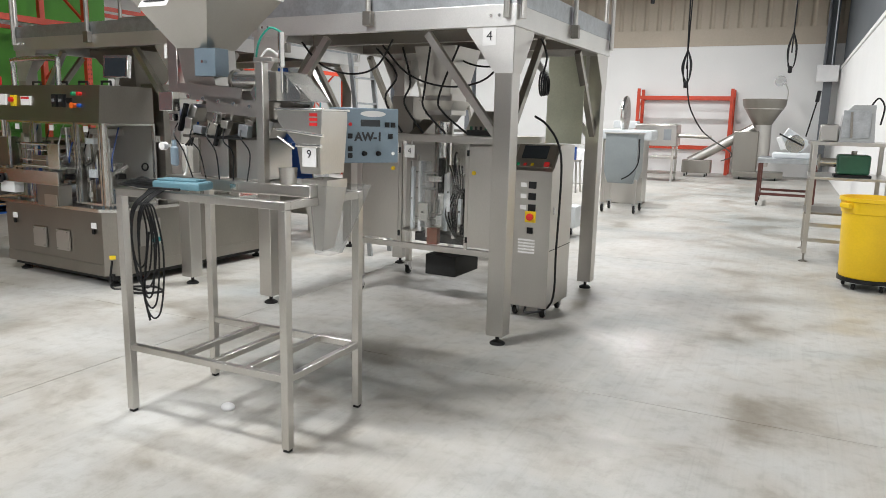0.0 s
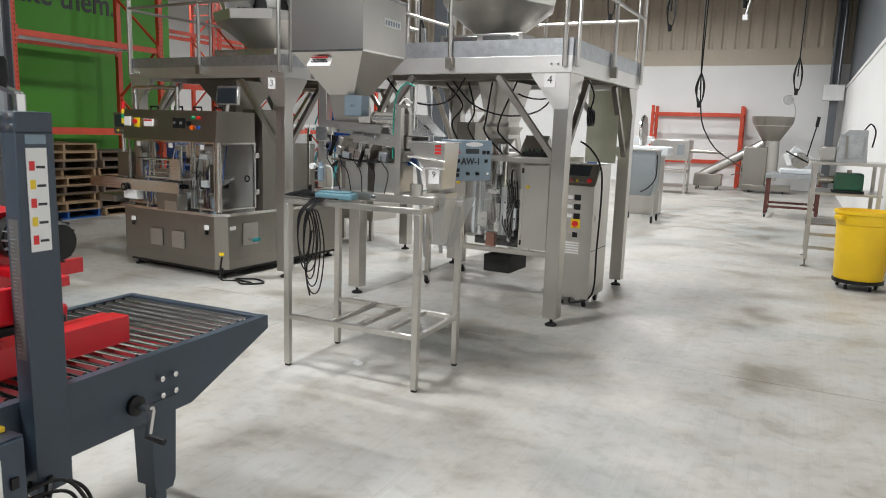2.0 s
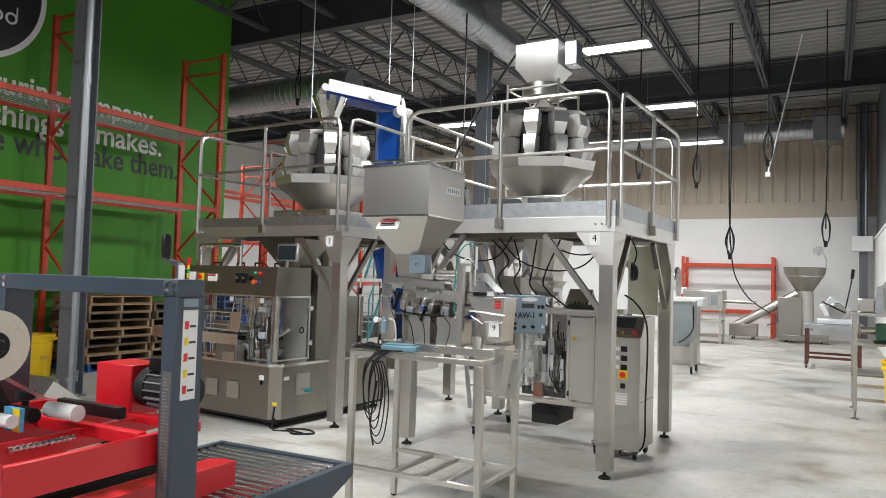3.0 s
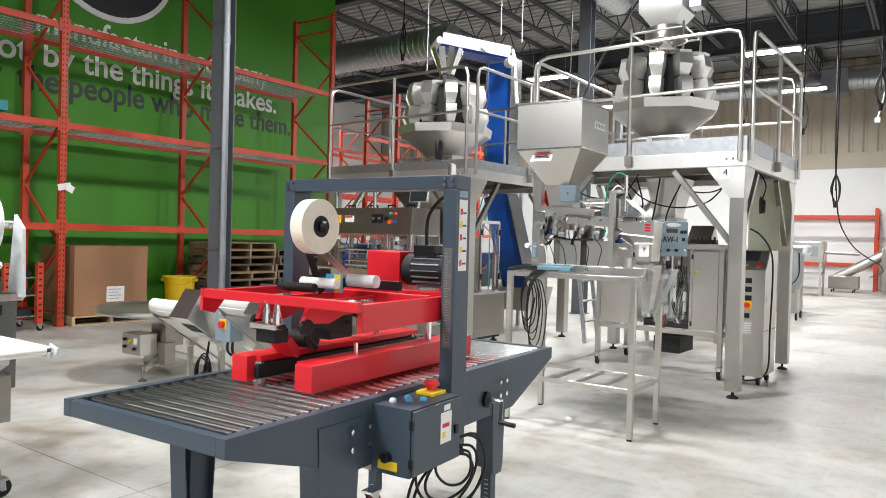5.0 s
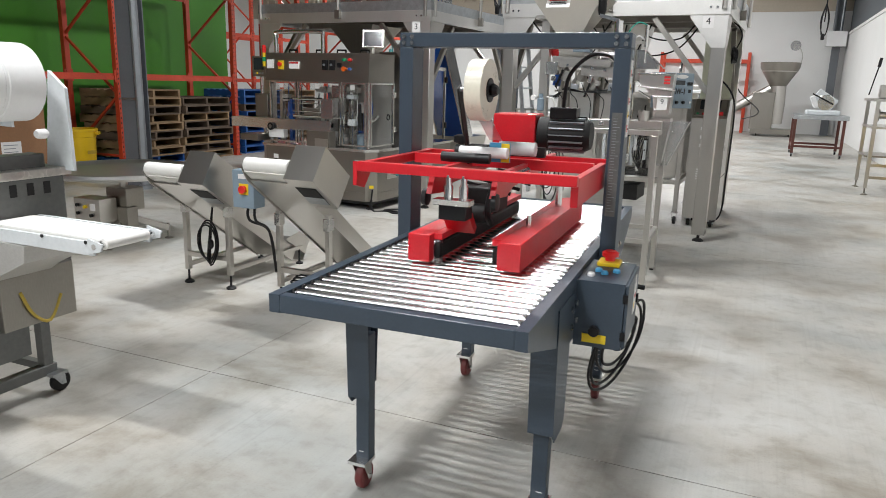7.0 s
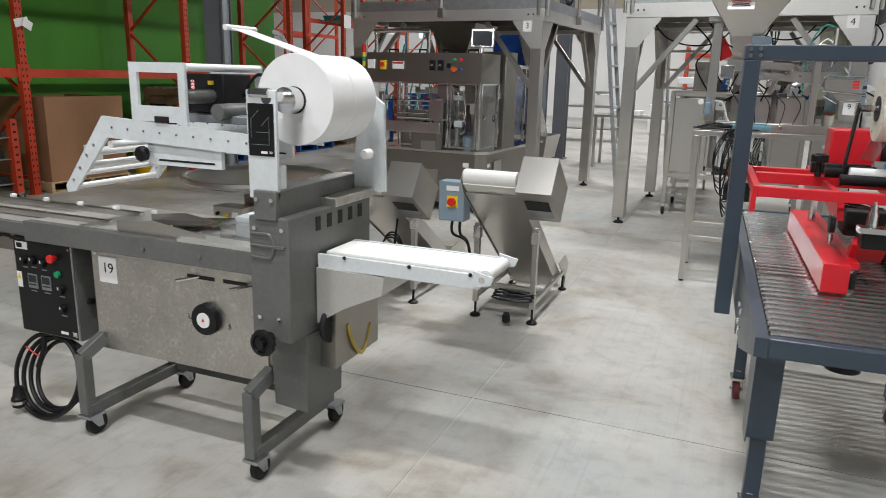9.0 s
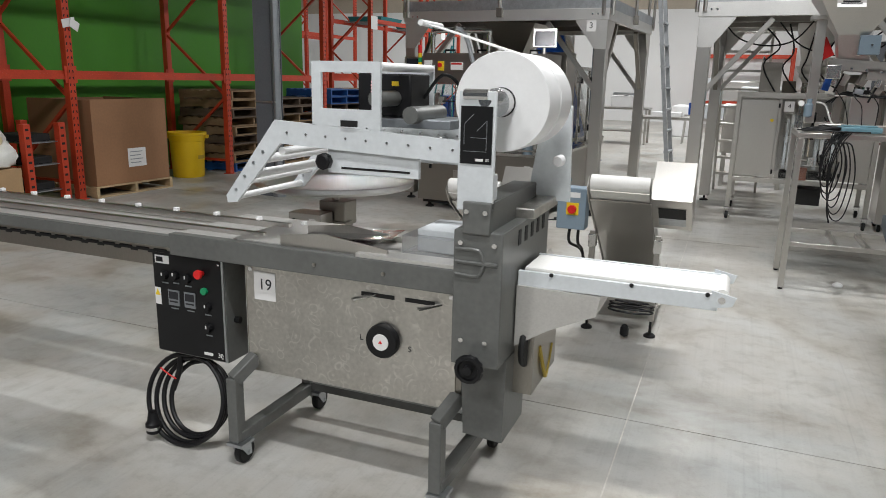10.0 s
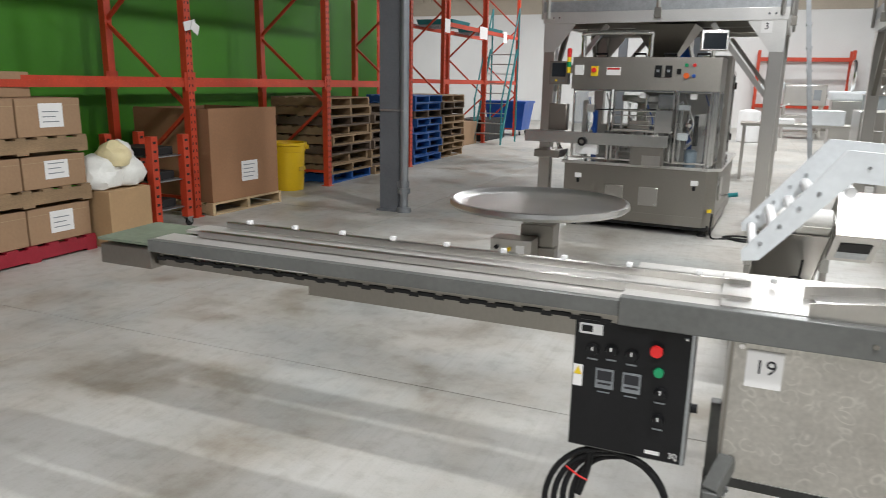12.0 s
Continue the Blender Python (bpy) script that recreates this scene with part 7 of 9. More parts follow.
# ---- rotary pouch filler ----
f = thing("pouch_filler", *line(LINE_3, -6.2, 4.95, 0, 0), "stainless rotary pouch filling machine with clear guards", "pouch filler", k=1)
X0, X1, Y0, Y1 = -0.80, 0.74, -1.0, 0.98
part("plinth", box(N(), X0 + 0.04, Y0 + 0.04, 0.06, X1 - 0.04, Y1 - 0.04, 0.12), DARK, f)
# base, console and cabinets: STEEL_D stands for the dark hall they mirror
bs = part("base_cabinet", prism(N(), [(X0, Y0), (X1 - 0.10, Y0), (X1, Y0 + 0.10), (X1, Y1), (X0, Y1)], "z", 0.10, 0.67), STEEL_D, f, "brushed stainless base cabinet")
part("table_top", prism(N(), [(X0 - 0.03, Y0 - 0.03), (X1 - 0.09, Y0 - 0.03), (X1 + 0.03, Y0 + 0.09), (X1 + 0.03, Y1 + 0.03), (X0 - 0.03, Y1 + 0.03)], "z", 0.67, 0.70), STEEL_B, f)
part("skirt", box(N(), X0 - 0.004, Y0 - 0.006, 0.10, X1 - 0.10, Y0 - 0.001, 0.20), STEEL_D, bs)
part("skirt", box(N(), X1 + 0.001, Y0 + 0.10, 0.10, X1 + 0.006, Y1, 0.20), STEEL_D, bs)
for xx in (-0.35, 0.0):
    d = part("access_plate", box(N(), xx, Y0 - 0.022, 0.28, xx + 0.19, Y0 - 0.004, 0.47, 0.004), STEEL, bs)
    for sx in (0.02, 0.17):
        for z in (0.30, 0.45):
            part("screw", lathe(N(), [(0.006, -0.004), (0.006, 0)], 8, (xx + sx, Y0 - 0.022, z), "y"), CHROME, d)
part("side_plate", box(N(), X1 + 0.004, -0.70, 0.34, X1 + 0.018, -0.48, 0.58, 0.004), STEEL, bs)
for xx, z in ((-0.68, 0.52), (0.50, 0.52)):
    p = part("socket_label", box(N(), xx, Y0 - 0.008, z, xx + 0.07, Y0 - 0.004, z + 0.05), PAPER, bs)
    part("socket", box(N(), xx + 0.02, Y0 - 0.02, z - 0.05, xx + 0.05, Y0 - 0.004, z - 0.005, 0.004), BLACK, bs)
part("socket_label", box(N(), X1 + 0.004, -0.88, 0.52, X1 + 0.008, -0.80, 0.56), PAPER, bs)
part("yellow_tag", obox(N(), (X1 - 0.045, Y0 + 0.045, 0.27), (0.05, 0.006, 0.035), (0, 0, 45)), YEL, bs)
for xx in (X0 + 0.1, X1 - 0.1):
    for yy in (Y0 + 0.1, Y1 - 0.1):
        part("foot", lathe(N(), [(0.05, 0), (0.05, 0.015), (0.02, 0.03), (0.02, 0.1)], 14, (xx, yy, 0)), DARK, bs)
part("air_valve", rod(N(), (X1, -0.62, 0.40), (X1 + 0.16, -0.64, 0.40), 0.014, 10), CHROME, bs)
part("air_coupler", rod(N(), (X1 + 0.10, -0.635, 0.40), (X1 + 0.19, -0.645, 0.42), 0.022, 10), TEAL, bs)
# console
cs = part("console", prism(N(), [(Y0 + 0.0, 1.44), (Y0 + 0.56, 1.44), (Y0 + 0.56, 1.76), (Y0 + 0.03, 1.76)], "x", X0 + 0.02, X1 - 0.06), STEEL_D, f, "stainless control console with switches")
def cdev(name, x0, z0, x1, z1, m, d=0.012):
    return part(name, box(N(), x0, Y0 - d, z0, x1, Y0 + 0.035, z1, 0.002), m, cs)
cdev("info_sheet", -0.75, 1.58, -0.66, 1.68, PAPER, 0.002)
iso = cdev("isolator_plate", -0.58, 1.57, -0.51, 1.67, YEL, 0.004)
part("isolator_knob", lathe(N(), [(0.024, -0.03), (0.024, -0.004)], 14, (-0.545, Y0, 1.63), "y"), REDB, iso)
cdev("danger_sheet", -0.42, 1.58, -0.28, 1.66, PAPER, 0.002)
cdev("danger_band", -0.415, 1.635, -0.285, 1.655, INK_R, 0.0035)
for xx in (0.06, 0.16):
    s = cdev("breaker_switch", xx, 1.57, xx + 0.065, 1.68, BLACK)
    part("switch_lever", box(N(), xx + 0.02, Y0 - 0.026, 1.615, xx + 0.045, Y0 - 0.011, 1.64), CONDUIT, s)
cdev("timer", 0.27, 1.60, 0.31, 1.65, BLACK)
for xx, z, m in ((0.355, 1.685, GRNB), (0.43, 1.685, REDB), (0.355, 1.585, YEL), (0.43, 1.585, BLUE)):
    part("push_button", lathe(N(), [(0.015, -0.014), (0.018, 0.0), (0.018, 0.03)], 14, (xx, Y0, z), "y"), m, cs)
part("stop_button", lathe(N(), [(0.028, -0.028), (0.02, -0.01), (0.02, 0.03)], 16, (0.365, Y0, 1.585), "y"), mat("orange_button", (0.75, 0.12, 0.01), 0.4), cs)
for xx in (-0.6, -0.2, 0.1, 0.42):
    part("lift_handle", tube(N(), [(xx, Y0 + 0.24, 1.76), (xx, Y0 + 0.24, 1.80), (xx + 0.12, Y0 + 0.24, 1.80), (xx + 0.12, Y0 + 0.24, 1.76)], 0.011, 8, 0), BLACK, cs)
part("grab_frame", tube(N(), [(-0.70, Y0 + 0.12, 1.76), (-0.70, Y0 + 0.12, 1.95), (-0.66, Y0 + 0.12, 2.0), (-0.06, Y0 + 0.12, 2.0), (-0.02, Y0 + 0.12, 1.95), (-0.02, Y0 + 0.12, 1.76)], 0.024, 12, 3), STEEL_B, cs)
# guards: glazed doors round the turret
for xa, xb in ((-0.76, -0.36), (-0.34, 0.27), (0.29, 0.62)):
    g = part("guard_door", box(N(), xa, Y0 + 0.05, 0.74, xb, Y0 + 0.056, 1.42), CLEAR, f, "clear guard door")
    for q in (xa, xb - 0.02):
        part("door_stile", box(N(), q, Y0 + 0.04, 0.72, q + 0.02, Y0 + 0.065, 1.44, 0.002), STEEL_B, g)
    for q in (0.72, 1.42):
        part("door_rail", box(N(), xa + 0.02, Y0 + 0.042, q, xb - 0.02, Y0 + 0.063, q + 0.02, 0.002), STEEL_B, g)
    part("door_tag", box(N(), (xa + xb) / 2 - 0.04, Y0 + 0.036, 1.36, (xa + xb) / 2 + 0.02, Y0 + 0.04, 1.41), PAPER, g)
g = part("guard_door", box(N(), 0.66, Y0 + 0.08, 0.74, 0.666, Y0 + 0.56, 1.42), CLEAR, f, "clear guard door")
for q in (0.72, 1.42):
    part("door_rail", box(N(), 0.652, Y0 + 0.08, q, 0.674, Y0 + 0.56, q + 0.02, 0.002), STEEL_B, g)
for q in (0.9, 1.3):
    part("hinge", box(N(), 0.665, Y0 + 0.56, q - 0.03, 0.69, Y0 + 0.62, q + 0.03, 0.004), STEEL_B, g)
sg = part("side_guard", box(N(), -0.766, Y0 + 0.08, 0.74, -0.76, Y0 + 0.80, 1.42), CLEAR, f, "clear side guard")
part("door_rail", box(N(), -0.772, Y0 + 0.08, 1.42, -0.754, Y0 + 0.80, 1.44), STEEL_B, sg)
for q in (Y0 + 0.06, Y0 + 0.55):
    part("door_stile", box(N(), 0.65, q, 0.72, 0.68, q + 0.022, 1.44, 0.002), STEEL_B, g)
part("grip_ring", lathe(N(), [(0.025, 0), (0.038, 0), (0.038, 0.006), (0.025, 0.006)], 18, (0.667, Y0 + 0.45, 1.05), "x", True), BLACK, g)
part("corner_post", box(N(), 0.625, Y0 + 0.045, 0.70, 0.655, Y0 + 0.08, 1.44, 0.003), STEEL_B, f)
part("tall_cabinet", box(N(), 0.42, Y0 + 0.64, 0.70, 0.72, Y0 + 1.02, 1.80, 0.006), STEEL_D, f, "tall stainless side cabinet")
part("rear_cabinet", box(N(), -0.12, Y0 + 0.80, 0.70, 0.40, Y0 + 1.9, 1.42, 0.006), STEEL_D, f)
rg = part("rear_guard", box(N(), 0.66, Y0 + 1.06, 0.74, 0.666, Y0 + 1.90, 1.62), CLEAR, f, "clear rear guard")
for q in (Y0 + 1.05, Y0 + 1.46, Y0 + 1.90):
    part("door_stile", box(N(), 0.65, q, 0.72, 0.68, q + 0.022, 1.66, 0.002), STEEL_B, rg)
    for z in (0.9, 1.5):
        part("hinge", box(N(), 0.68, q - 0.01, z - 0.04, 0.70, q + 0.03, z + 0.04, 0.004), BLACK, rg)
part("guard_rail", box(N(), 0.65, Y0 + 1.05, 1.62, 0.68, Y0 + 1.92, 1.66), STEEL_B, rg)
# turret inside
tu = part("turret", lathe(N(), [(0.30, 0.72), (0.34, 0.76), (0.34, 0.80), (0.12, 0.82), (0.12, 1.30), (0.28, 1.32), (0.28, 1.38)], 24, (-0.05, Y0 + 0.46, 0)), WORN, f)
me = mesh_of("gripper_arm", obox(N(), (0.34, 0, 1.02), (0.14, 0.03, 0.10), (0, 0, 0), 0.004), STEEL_B)
me2 = mesh_of("gripper_pad", obox(N(), (0.36, 0.0, 0.94), (0.03, 0.10, 0.05), (0, 0, 0), 0.004), BLACK)
for i in range(10):
    for nm, m in (("gripper_arm", me), ("gripper_pad", me2)):
        o = part(nm, m, STEEL_B, tu)
        o.location = (-0.05, Y0 + 0.46, 0)
        o.rotation_euler = (0, 0, i * math.pi / 5)
for k, (xx, z, hh, m) in enumerate(((-0.65, 0.72, 0.6, STEEL), (-0.55, 0.72, 0.5, BLUE), (-0.30, 0.72, 0.35, STEEL_B), (0.20, 0.72, 0.5, STEEL_D), (0.32, 0.72, 0.62, STEEL_B), (0.42, 0.72, 0.4, BLUE), (0.48, 0.9, 0.3, DARK))):
    part("mechanism_post", box(N(), xx - 0.02, Y0 + 0.12 + 0.05 * (k % 3), z, xx + 0.025, Y0 + 0.17 + 0.05 * (k % 3), z + hh, 0.003), m, f)
# mechanism behind the guards
for k in range(7):
    xx = -0.62 + 0.2 * k
    st = part("mechanism_stand", rod(N(), (xx, Y0 + 0.16 + 0.07 * (k % 3), 0.70), (xx, Y0 + 0.16 + 0.07 * (k % 3), 1.12 + 0.09 * (k % 4)), 0.012, 10), CHROME, f)
    part("clamp_block", obox(N(), (xx, Y0 + 0.16 + 0.07 * (k % 3), 0.92 + 0.06 * (k % 4)), (0.07, 0.05, 0.05), (0, 0, 12 * k), 0.004), STEEL_B, st)
    part("air_cylinder", rod(N(), (xx + 0.04, Y0 + 0.15, 1.0 + 0.05 * (k % 3)), (xx + 0.04, Y0 + 0.30, 1.06 + 0.05 * (k % 3)), 0.02, 12), STEEL_B, st)
    part("air_hose", tube(N(), [(xx + 0.04, Y0 + 0.15, 1.02), (xx + 0.08, Y0 + 0.12, 1.12), (xx + 0.02, Y0 + 0.2, 1.25), (xx - 0.05, Y0 + 0.3, 1.4)], 0.006, 6, 4), BLUE if k % 3 == 0 else CABLE if k % 3 == 1 else PAPER, st)
part("spout_arm", bar(N(), (0.47, Y0 + 0.18, 0.95), (0.38, Y0 + 0.2, 1.12), 0.05, 0.03, bev=0.006), STEEL_B, f)
part("spout_arm", bar(N(), (0.38, Y0 + 0.18, 0.86), (0.47, Y0 + 0.18, 0.95), 0.04, 0.03, bev=0.006), STEEL_B, f)
part("pump_body", lathe(N(), [(0.05, 0.70), (0.06, 0.72), (0.06, 0.84), (0.03, 0.86)], 16, (0.45, Y0 + 0.22, 0)), BOXBLUE, f)
part("rear_screen", box(N(), -0.70, Y0 + 0.72, 0.70, -0.14, Y0 + 0.73, 1.05), WORN, f)
# added reflector panel that brightens the space behind the guards
part("inner_back", box(N(), -0.14, Y0 + 0.60, 0.70, 0.62, Y0 + 0.615, 1.43), WORN, f)
for k, (xx, z, ww, hh) in enumerate(((0.36, 0.95, 0.10, 0.07), (0.53, 1.10, 0.08, 0.12), (0.34, 1.25, 0.14, 0.05), (-0.45, 0.86, 0.12, 0.10), (0.05, 0.80, 0.16, 0.07), (-0.6, 1.2, 0.09, 0.08))):
    part("drive_bracket", box(N(), xx - ww / 2, Y0 + 0.13, z, xx + ww / 2, Y0 + 0.20, z + hh, 0.004), WORN if k % 2 else ENAMEL, f)
# pouch feed channel along the front, past the corner
ch = part("pouch_feeder", box(N(), -1.22, Y0 - 0.13, 0.885, 0.26, Y0 - 0.118, 1.005, 0.002), STEEL_B, f, "stainless pouch feed channel")
part("feeder_side", box(N(), -1.22, Y0 + 0.002, 0.885, -0.82, Y0 + 0.012, 1.005, 0.002), STEEL, ch)
part("feeder_bed", box(N(), -1.22, Y0 - 0.118, 0.89, 0.20, Y0 + 0.0, 0.90), STEEL_D, ch)
part("feeder_knob", lathe(N(), [(0.012, -0.165), (0.045, -0.16), (0.045, -0.14), (0.02, -0.13)], 18, (-0.59, Y0, 0.91), "y"), BLACK, ch)
part("knob_face", lathe(N(), [(0.022, -0.167), (0.022, -0.1605)], 14, (-0.59, Y0, 0.91), "y"), STEEL_D, ch)
part("feeder_block", box(N(), -0.66, Y0 - 0.11, 0.78, -0.44, Y0 - 0.02, 0.885, 0.004), WHITE, ch)
part("feeder_base", box(N(), -0.10, Y0 - 0.11, 0.70, 0.22, Y0 + 0.02, 0.885, 0.004), STEEL_D, ch)
part("feeder_base", box(N(), 0.02, Y0 - 0.115, 0.70, 0.20, Y0 - 0.11, 0.80), STEEL, ch)
mg = part("pouch_magazine", box(N(), -0.29, Y0 - 0.11, 1.03, 0.28, Y0 + 0.03, 1.04), STEEL, f, "stainless pouch magazine frame")
part("magazine_side", box(N(), 0.12, Y0 - 0.12, 1.03, 0.28, Y0 - 0.108, 1.25, 0.002), STEEL_B, mg)
for z, r in ((1.24, 0.012), (1.19, 0.006), (1.10, 0.008), (1.05, 0.012)):
    part("magazine_bar", rod(N(), (-0.29, Y0 - 0.10, z), (0.14, Y0 - 0.10, z), r, 8), CHROME, mg)
part("magazine_stop", box(N(), -0.22, Y0 - 0.11, 1.04, -0.20, Y0 - 0.07, 1.25, 0.002), STEEL_B, mg)
part("magazine_pusher", box(N(), -0.14, Y0 - 0.10, 1.05, 0.06, Y0 - 0.06, 1.14, 0.004), STEEL_D, mg)
part("guide_strip", bar(N(), (-0.5, Y0 - 0.02, 1.235), (0.12, Y0 - 0.1, 1.255), 0.01, 0.014), DARK, mg)
part("door_window", box(N(), 0.10, Y0 + 0.12, 1.26, 0.30, Y0 + 0.14, 1.40), STEEL_B, mg)
# left pendant and beacon
pn = part("pendant_screen", box(N(), -1.05, Y0 + 0.08, 1.48, -0.84, Y0 + 0.16, 1.72, 0.006), STEEL_D, f)
part("screen_glass", box(N(), -1.02, Y0 + 0.076, 1.56, -0.87, Y0 + 0.08, 1.70), SCREEN, pn)
for i in range(4):
    part("screen_key", box(N(), -1.02 + i * 0.04, Y0 + 0.074, 1.51, -1.0 + i * 0.04, Y0 + 0.08, 1.53), YEL if i == 1 else CONDUIT, pn)
part("pendant_arm", tube(N(), [(-0.94, Y0 + 0.12, 1.48), (-0.94, Y0 + 0.14, 0.9), (-0.82, Y0 + 0.16, 0.7)], 0.022, 10, 4), STEEL_B, pn)
part("low_screen", box(N(), -1.04, Y0 + 0.1, 1.0, -0.84, Y0 + 0.2, 1.28, 0.01), STEEL_D, pn)
part("out_chute", box(N(), -1.12, Y0 - 0.1, 0.72, -0.84, Y0 + 0.25, 0.80, 0.01), STEEL_D, f)
bc = part("beacon", lathe(N(), [(0.022, 1.60), (0.022, 1.76)], 14, (-0.83, Y0 + 0.05, 0)), YEL, f, "stacked signal beacon")
part("beacon_red", lathe(N(), [(0.024, 1.76), (0.024, 1.84), (0.012, 1.85)], 14, (-0.83, Y0 + 0.05, 0)), REDB, bc)
part("beacon_green", lathe(N(), [(0.024, 1.66), (0.024, 1.71)], 14, (-0.83, Y0 + 0.05, 0)), GRNB, bc)
# monitor on the tall cabinet
mo = part("monitor", obox(N(), (0.56, Y0 + 0.30, 1.93), (0.26, 0.05, 0.20), (-8, 0, 14), 0.006), STEEL_B, f, "small monitor in a steel case")
part("monitor_glass", obox(N(), (0.567, Y0 + 0.273, 1.926), (0.215, 0.004, 0.155), (-8, 0, 14)), SCREEN, mo)
part("monitor_stem", rod(N(), (0.56, Y0 + 0.28, 1.75), (0.56, Y0 + 0.30, 1.86), 0.018, 10), STEEL, mo)
part("filling_funnel", loft(N(), [(-0.1, -0.15, 0.1, 0.1, 1.76), (-0.32, -0.35, 0.32, 0.35, 2.12)], False), STEEL_D, f)
solid("floor_cable", tube(N(), [(-5.37, 3.95, 0.25), (-5.36, 3.92, 0.02), (-5.2, 3.98, 0.012), (-5.05, 3.9, 0.012), (-4.9, 4.05, 0.012), (-5.1, 4.15, 0.012), (-5.25, 4.02, 0.014), (-5.0, 3.98, 0.014)], 0.010, 7, 5), CABLE, "black cable lying on the floor by the filler", "cable")

# ---- blue elevator conveyor ----
z = thing("elevator_conveyor", *line(LINE_3, -6.55, 7.35, 0, 0), "tall elevator conveyor with blue belt and white drive drums", "elevator conveyor", k=1)
part("riser_belt", box(N(), -0.22, -0.06, 2.15, 0.22, -0.04, 4.30), BLUE, z, "blue belt riser")
low = part("lower_belt", bar(N(), (0.0, -0.05, 2.16), (0.44, -0.05, 0.62), 0.02, 0.44), BLUE, z, "slanted lower belt run")
for xx in (-0.25, 0.23):
    part("riser_side", box(N(), xx, -0.10, 2.15, xx + 0.02, 0.22, 4.36, 0.003), STEEL_B, z)
    part("lower_side", bar(N(), (xx + 0.01, 0.06, 2.16), (xx + 0.45, 0.06, 0.62), 0.32, 0.02), STEEL_B, low)
part("boot", loft(N(), [(0.16, -0.22, 0.76, 0.38, 0.30), (0.10, -0.28, 0.82, 0.44, 0.66)], False), STEEL, z)
for xx in (-0.26, 0.24):
    part("leg", box(N(), xx, 0.26, 0, xx + 0.05, 0.31, 2.6), STEEL, z)
    part("leg", box(N(), xx + 0.44, -0.2, 0, xx + 0.49, -0.15, 0.6), STEEL, z)
hd = part("head_belt", bar(N(), (0.0, 0.06, 4.36), (-0.70, -0.80, 4.50), 0.42, 0.10), BLUE, z, "blue belt head run")
for k, (px, py, pz) in enumerate(((-0.72, -0.84, 4.52), (-0.22, -0.3, 4.46))):
    part("drive_drum", rod(N(), (px - 0.17, py + 0.14, pz), (px + 0.22, py - 0.18, pz), 0.055, 16), WHITE, hd)
part("head_side", bar(N(), (0.21, -0.08, 4.44), (-0.48, -0.98, 4.56), 0.02, 0.18), WHITE, hd)
part("head_side", bar(N(), (-0.17, 0.20, 4.44), (-0.9, -0.66, 4.56), 0.02, 0.18), STEEL_B, hd)
part("gear_motor", rod(N(), (0.2, -0.12, 4.25), (0.36, -0.24, 4.25), 0.08, 16), WHITE, hd)
part("riser_edge", tube(N(), [(0.26, -0.1, 4.46), (0.30, -0.1, 4.3), (0.36, -0.08, 3.6)], 0.03, 8, 4), WHITE, z)
for k in range(3):
    part("support_strut", bar(N(), (-0.24, 0.2, 1.6 + k * 0.9), (0.24, 0.2, 1.6 + k * 0.9), 0.04, 0.04), STEEL, z)

# ---- ladder behind the platform ----
ld = thing("access_ladder", *line(LINE_3, -4.72, 6.75, 0, 0), "steel access ladder up to the platform", "ladder", k=1)
for s in (-0.2, 0.2):
    part("stile", bar(N(), (0.2, s, 0), (-0.18, s, 2.95), 0.05, 0.03), GALV, ld)
for i in range(8):
    zz = 0.3 + i * 0.28
    part("rung", bar(N(), (0.2 - 0.38 * zz / 2.95, -0.2, zz), (0.2 - 0.38 * zz / 2.95, 0.2, zz), 0.07, 0.02), GALV, ld)


# ---- pallets and goods under the racking ----
def pallet(x, y, z, rz, material, label, group="stacked pallets", lx=1.2, ly=1.0):
    t = thing("pallet", x, y, z, rz, label, "pallet", group)
    def plank(name, a, b, c, d, e, f):
        return part(name, box(N(), a, b, c, d, e, f), material, t)
    for i in range(7):
        yy = -ly / 2 + i * (ly - 0.1) / 6
        plank("deck_board", -lx / 2, yy, 0.118, lx / 2, yy + 0.095 - 0.012 * (i % 2), 0.136)
    for s in (-lx / 2, -0.02, lx / 2 - 0.04):
        plank("stringer", s, -ly / 2, 0.018, s + 0.04, ly / 2, 0.118)
    for yy in (-ly / 2, -0.05, ly / 2 - 0.1):
        plank("bottom_board", -lx / 2, yy, 0.0, lx / 2, yy + 0.1, 0.018)
    return t


base = {}
def stack(x, y, mats, label):
    for i, m in enumerate(mats):
        dx, dy, rz = 0.03 * math.sin(i * 2.3 + y), 0.03 * math.cos(i * 1.7 + y), 90 + 1.2 * math.sin(i * 3.1 + x + y)
        key = m.name
        if key not in base:
            base[key] = pallet(x + dx, y + dy, i * 0.137, rz, m, label)
        else:
            o = copy_thing(base[key], pose(x + dx, y + dy, i * 0.137, 0, 0, rz))
            o["label"] = label


stack(-11.12, 5.95, [BLUEP, WOOD, WOOD, WOOD_D, WOOD, WOOD, WOOD_D, WOOD, WOOD], "worn wooden pallet in a stack under the rack")
stack(-11.12, 7.22, [WOOD, WOOD_D, WOOD, WOOD_D, WOOD_D, WOOD, WOOD_D, WOOD_D], "dark weathered wooden pallet in a stack")
stack(-11.12, 8.85, [BLUEP, BLUEP, BLUEP, BLUEP, BLUEP, BLUEP, WOOD_D, BLUEP, BLUEP], "blue painted wooden pallet in a stack")
stack(-11.12, 10.1, [WOOD, WOOD, WOOD, WOOD_D, WOOD, WOOD, WOOD_D, WOOD_D, WOOD], "plain wooden pallet in a stack past the rack")

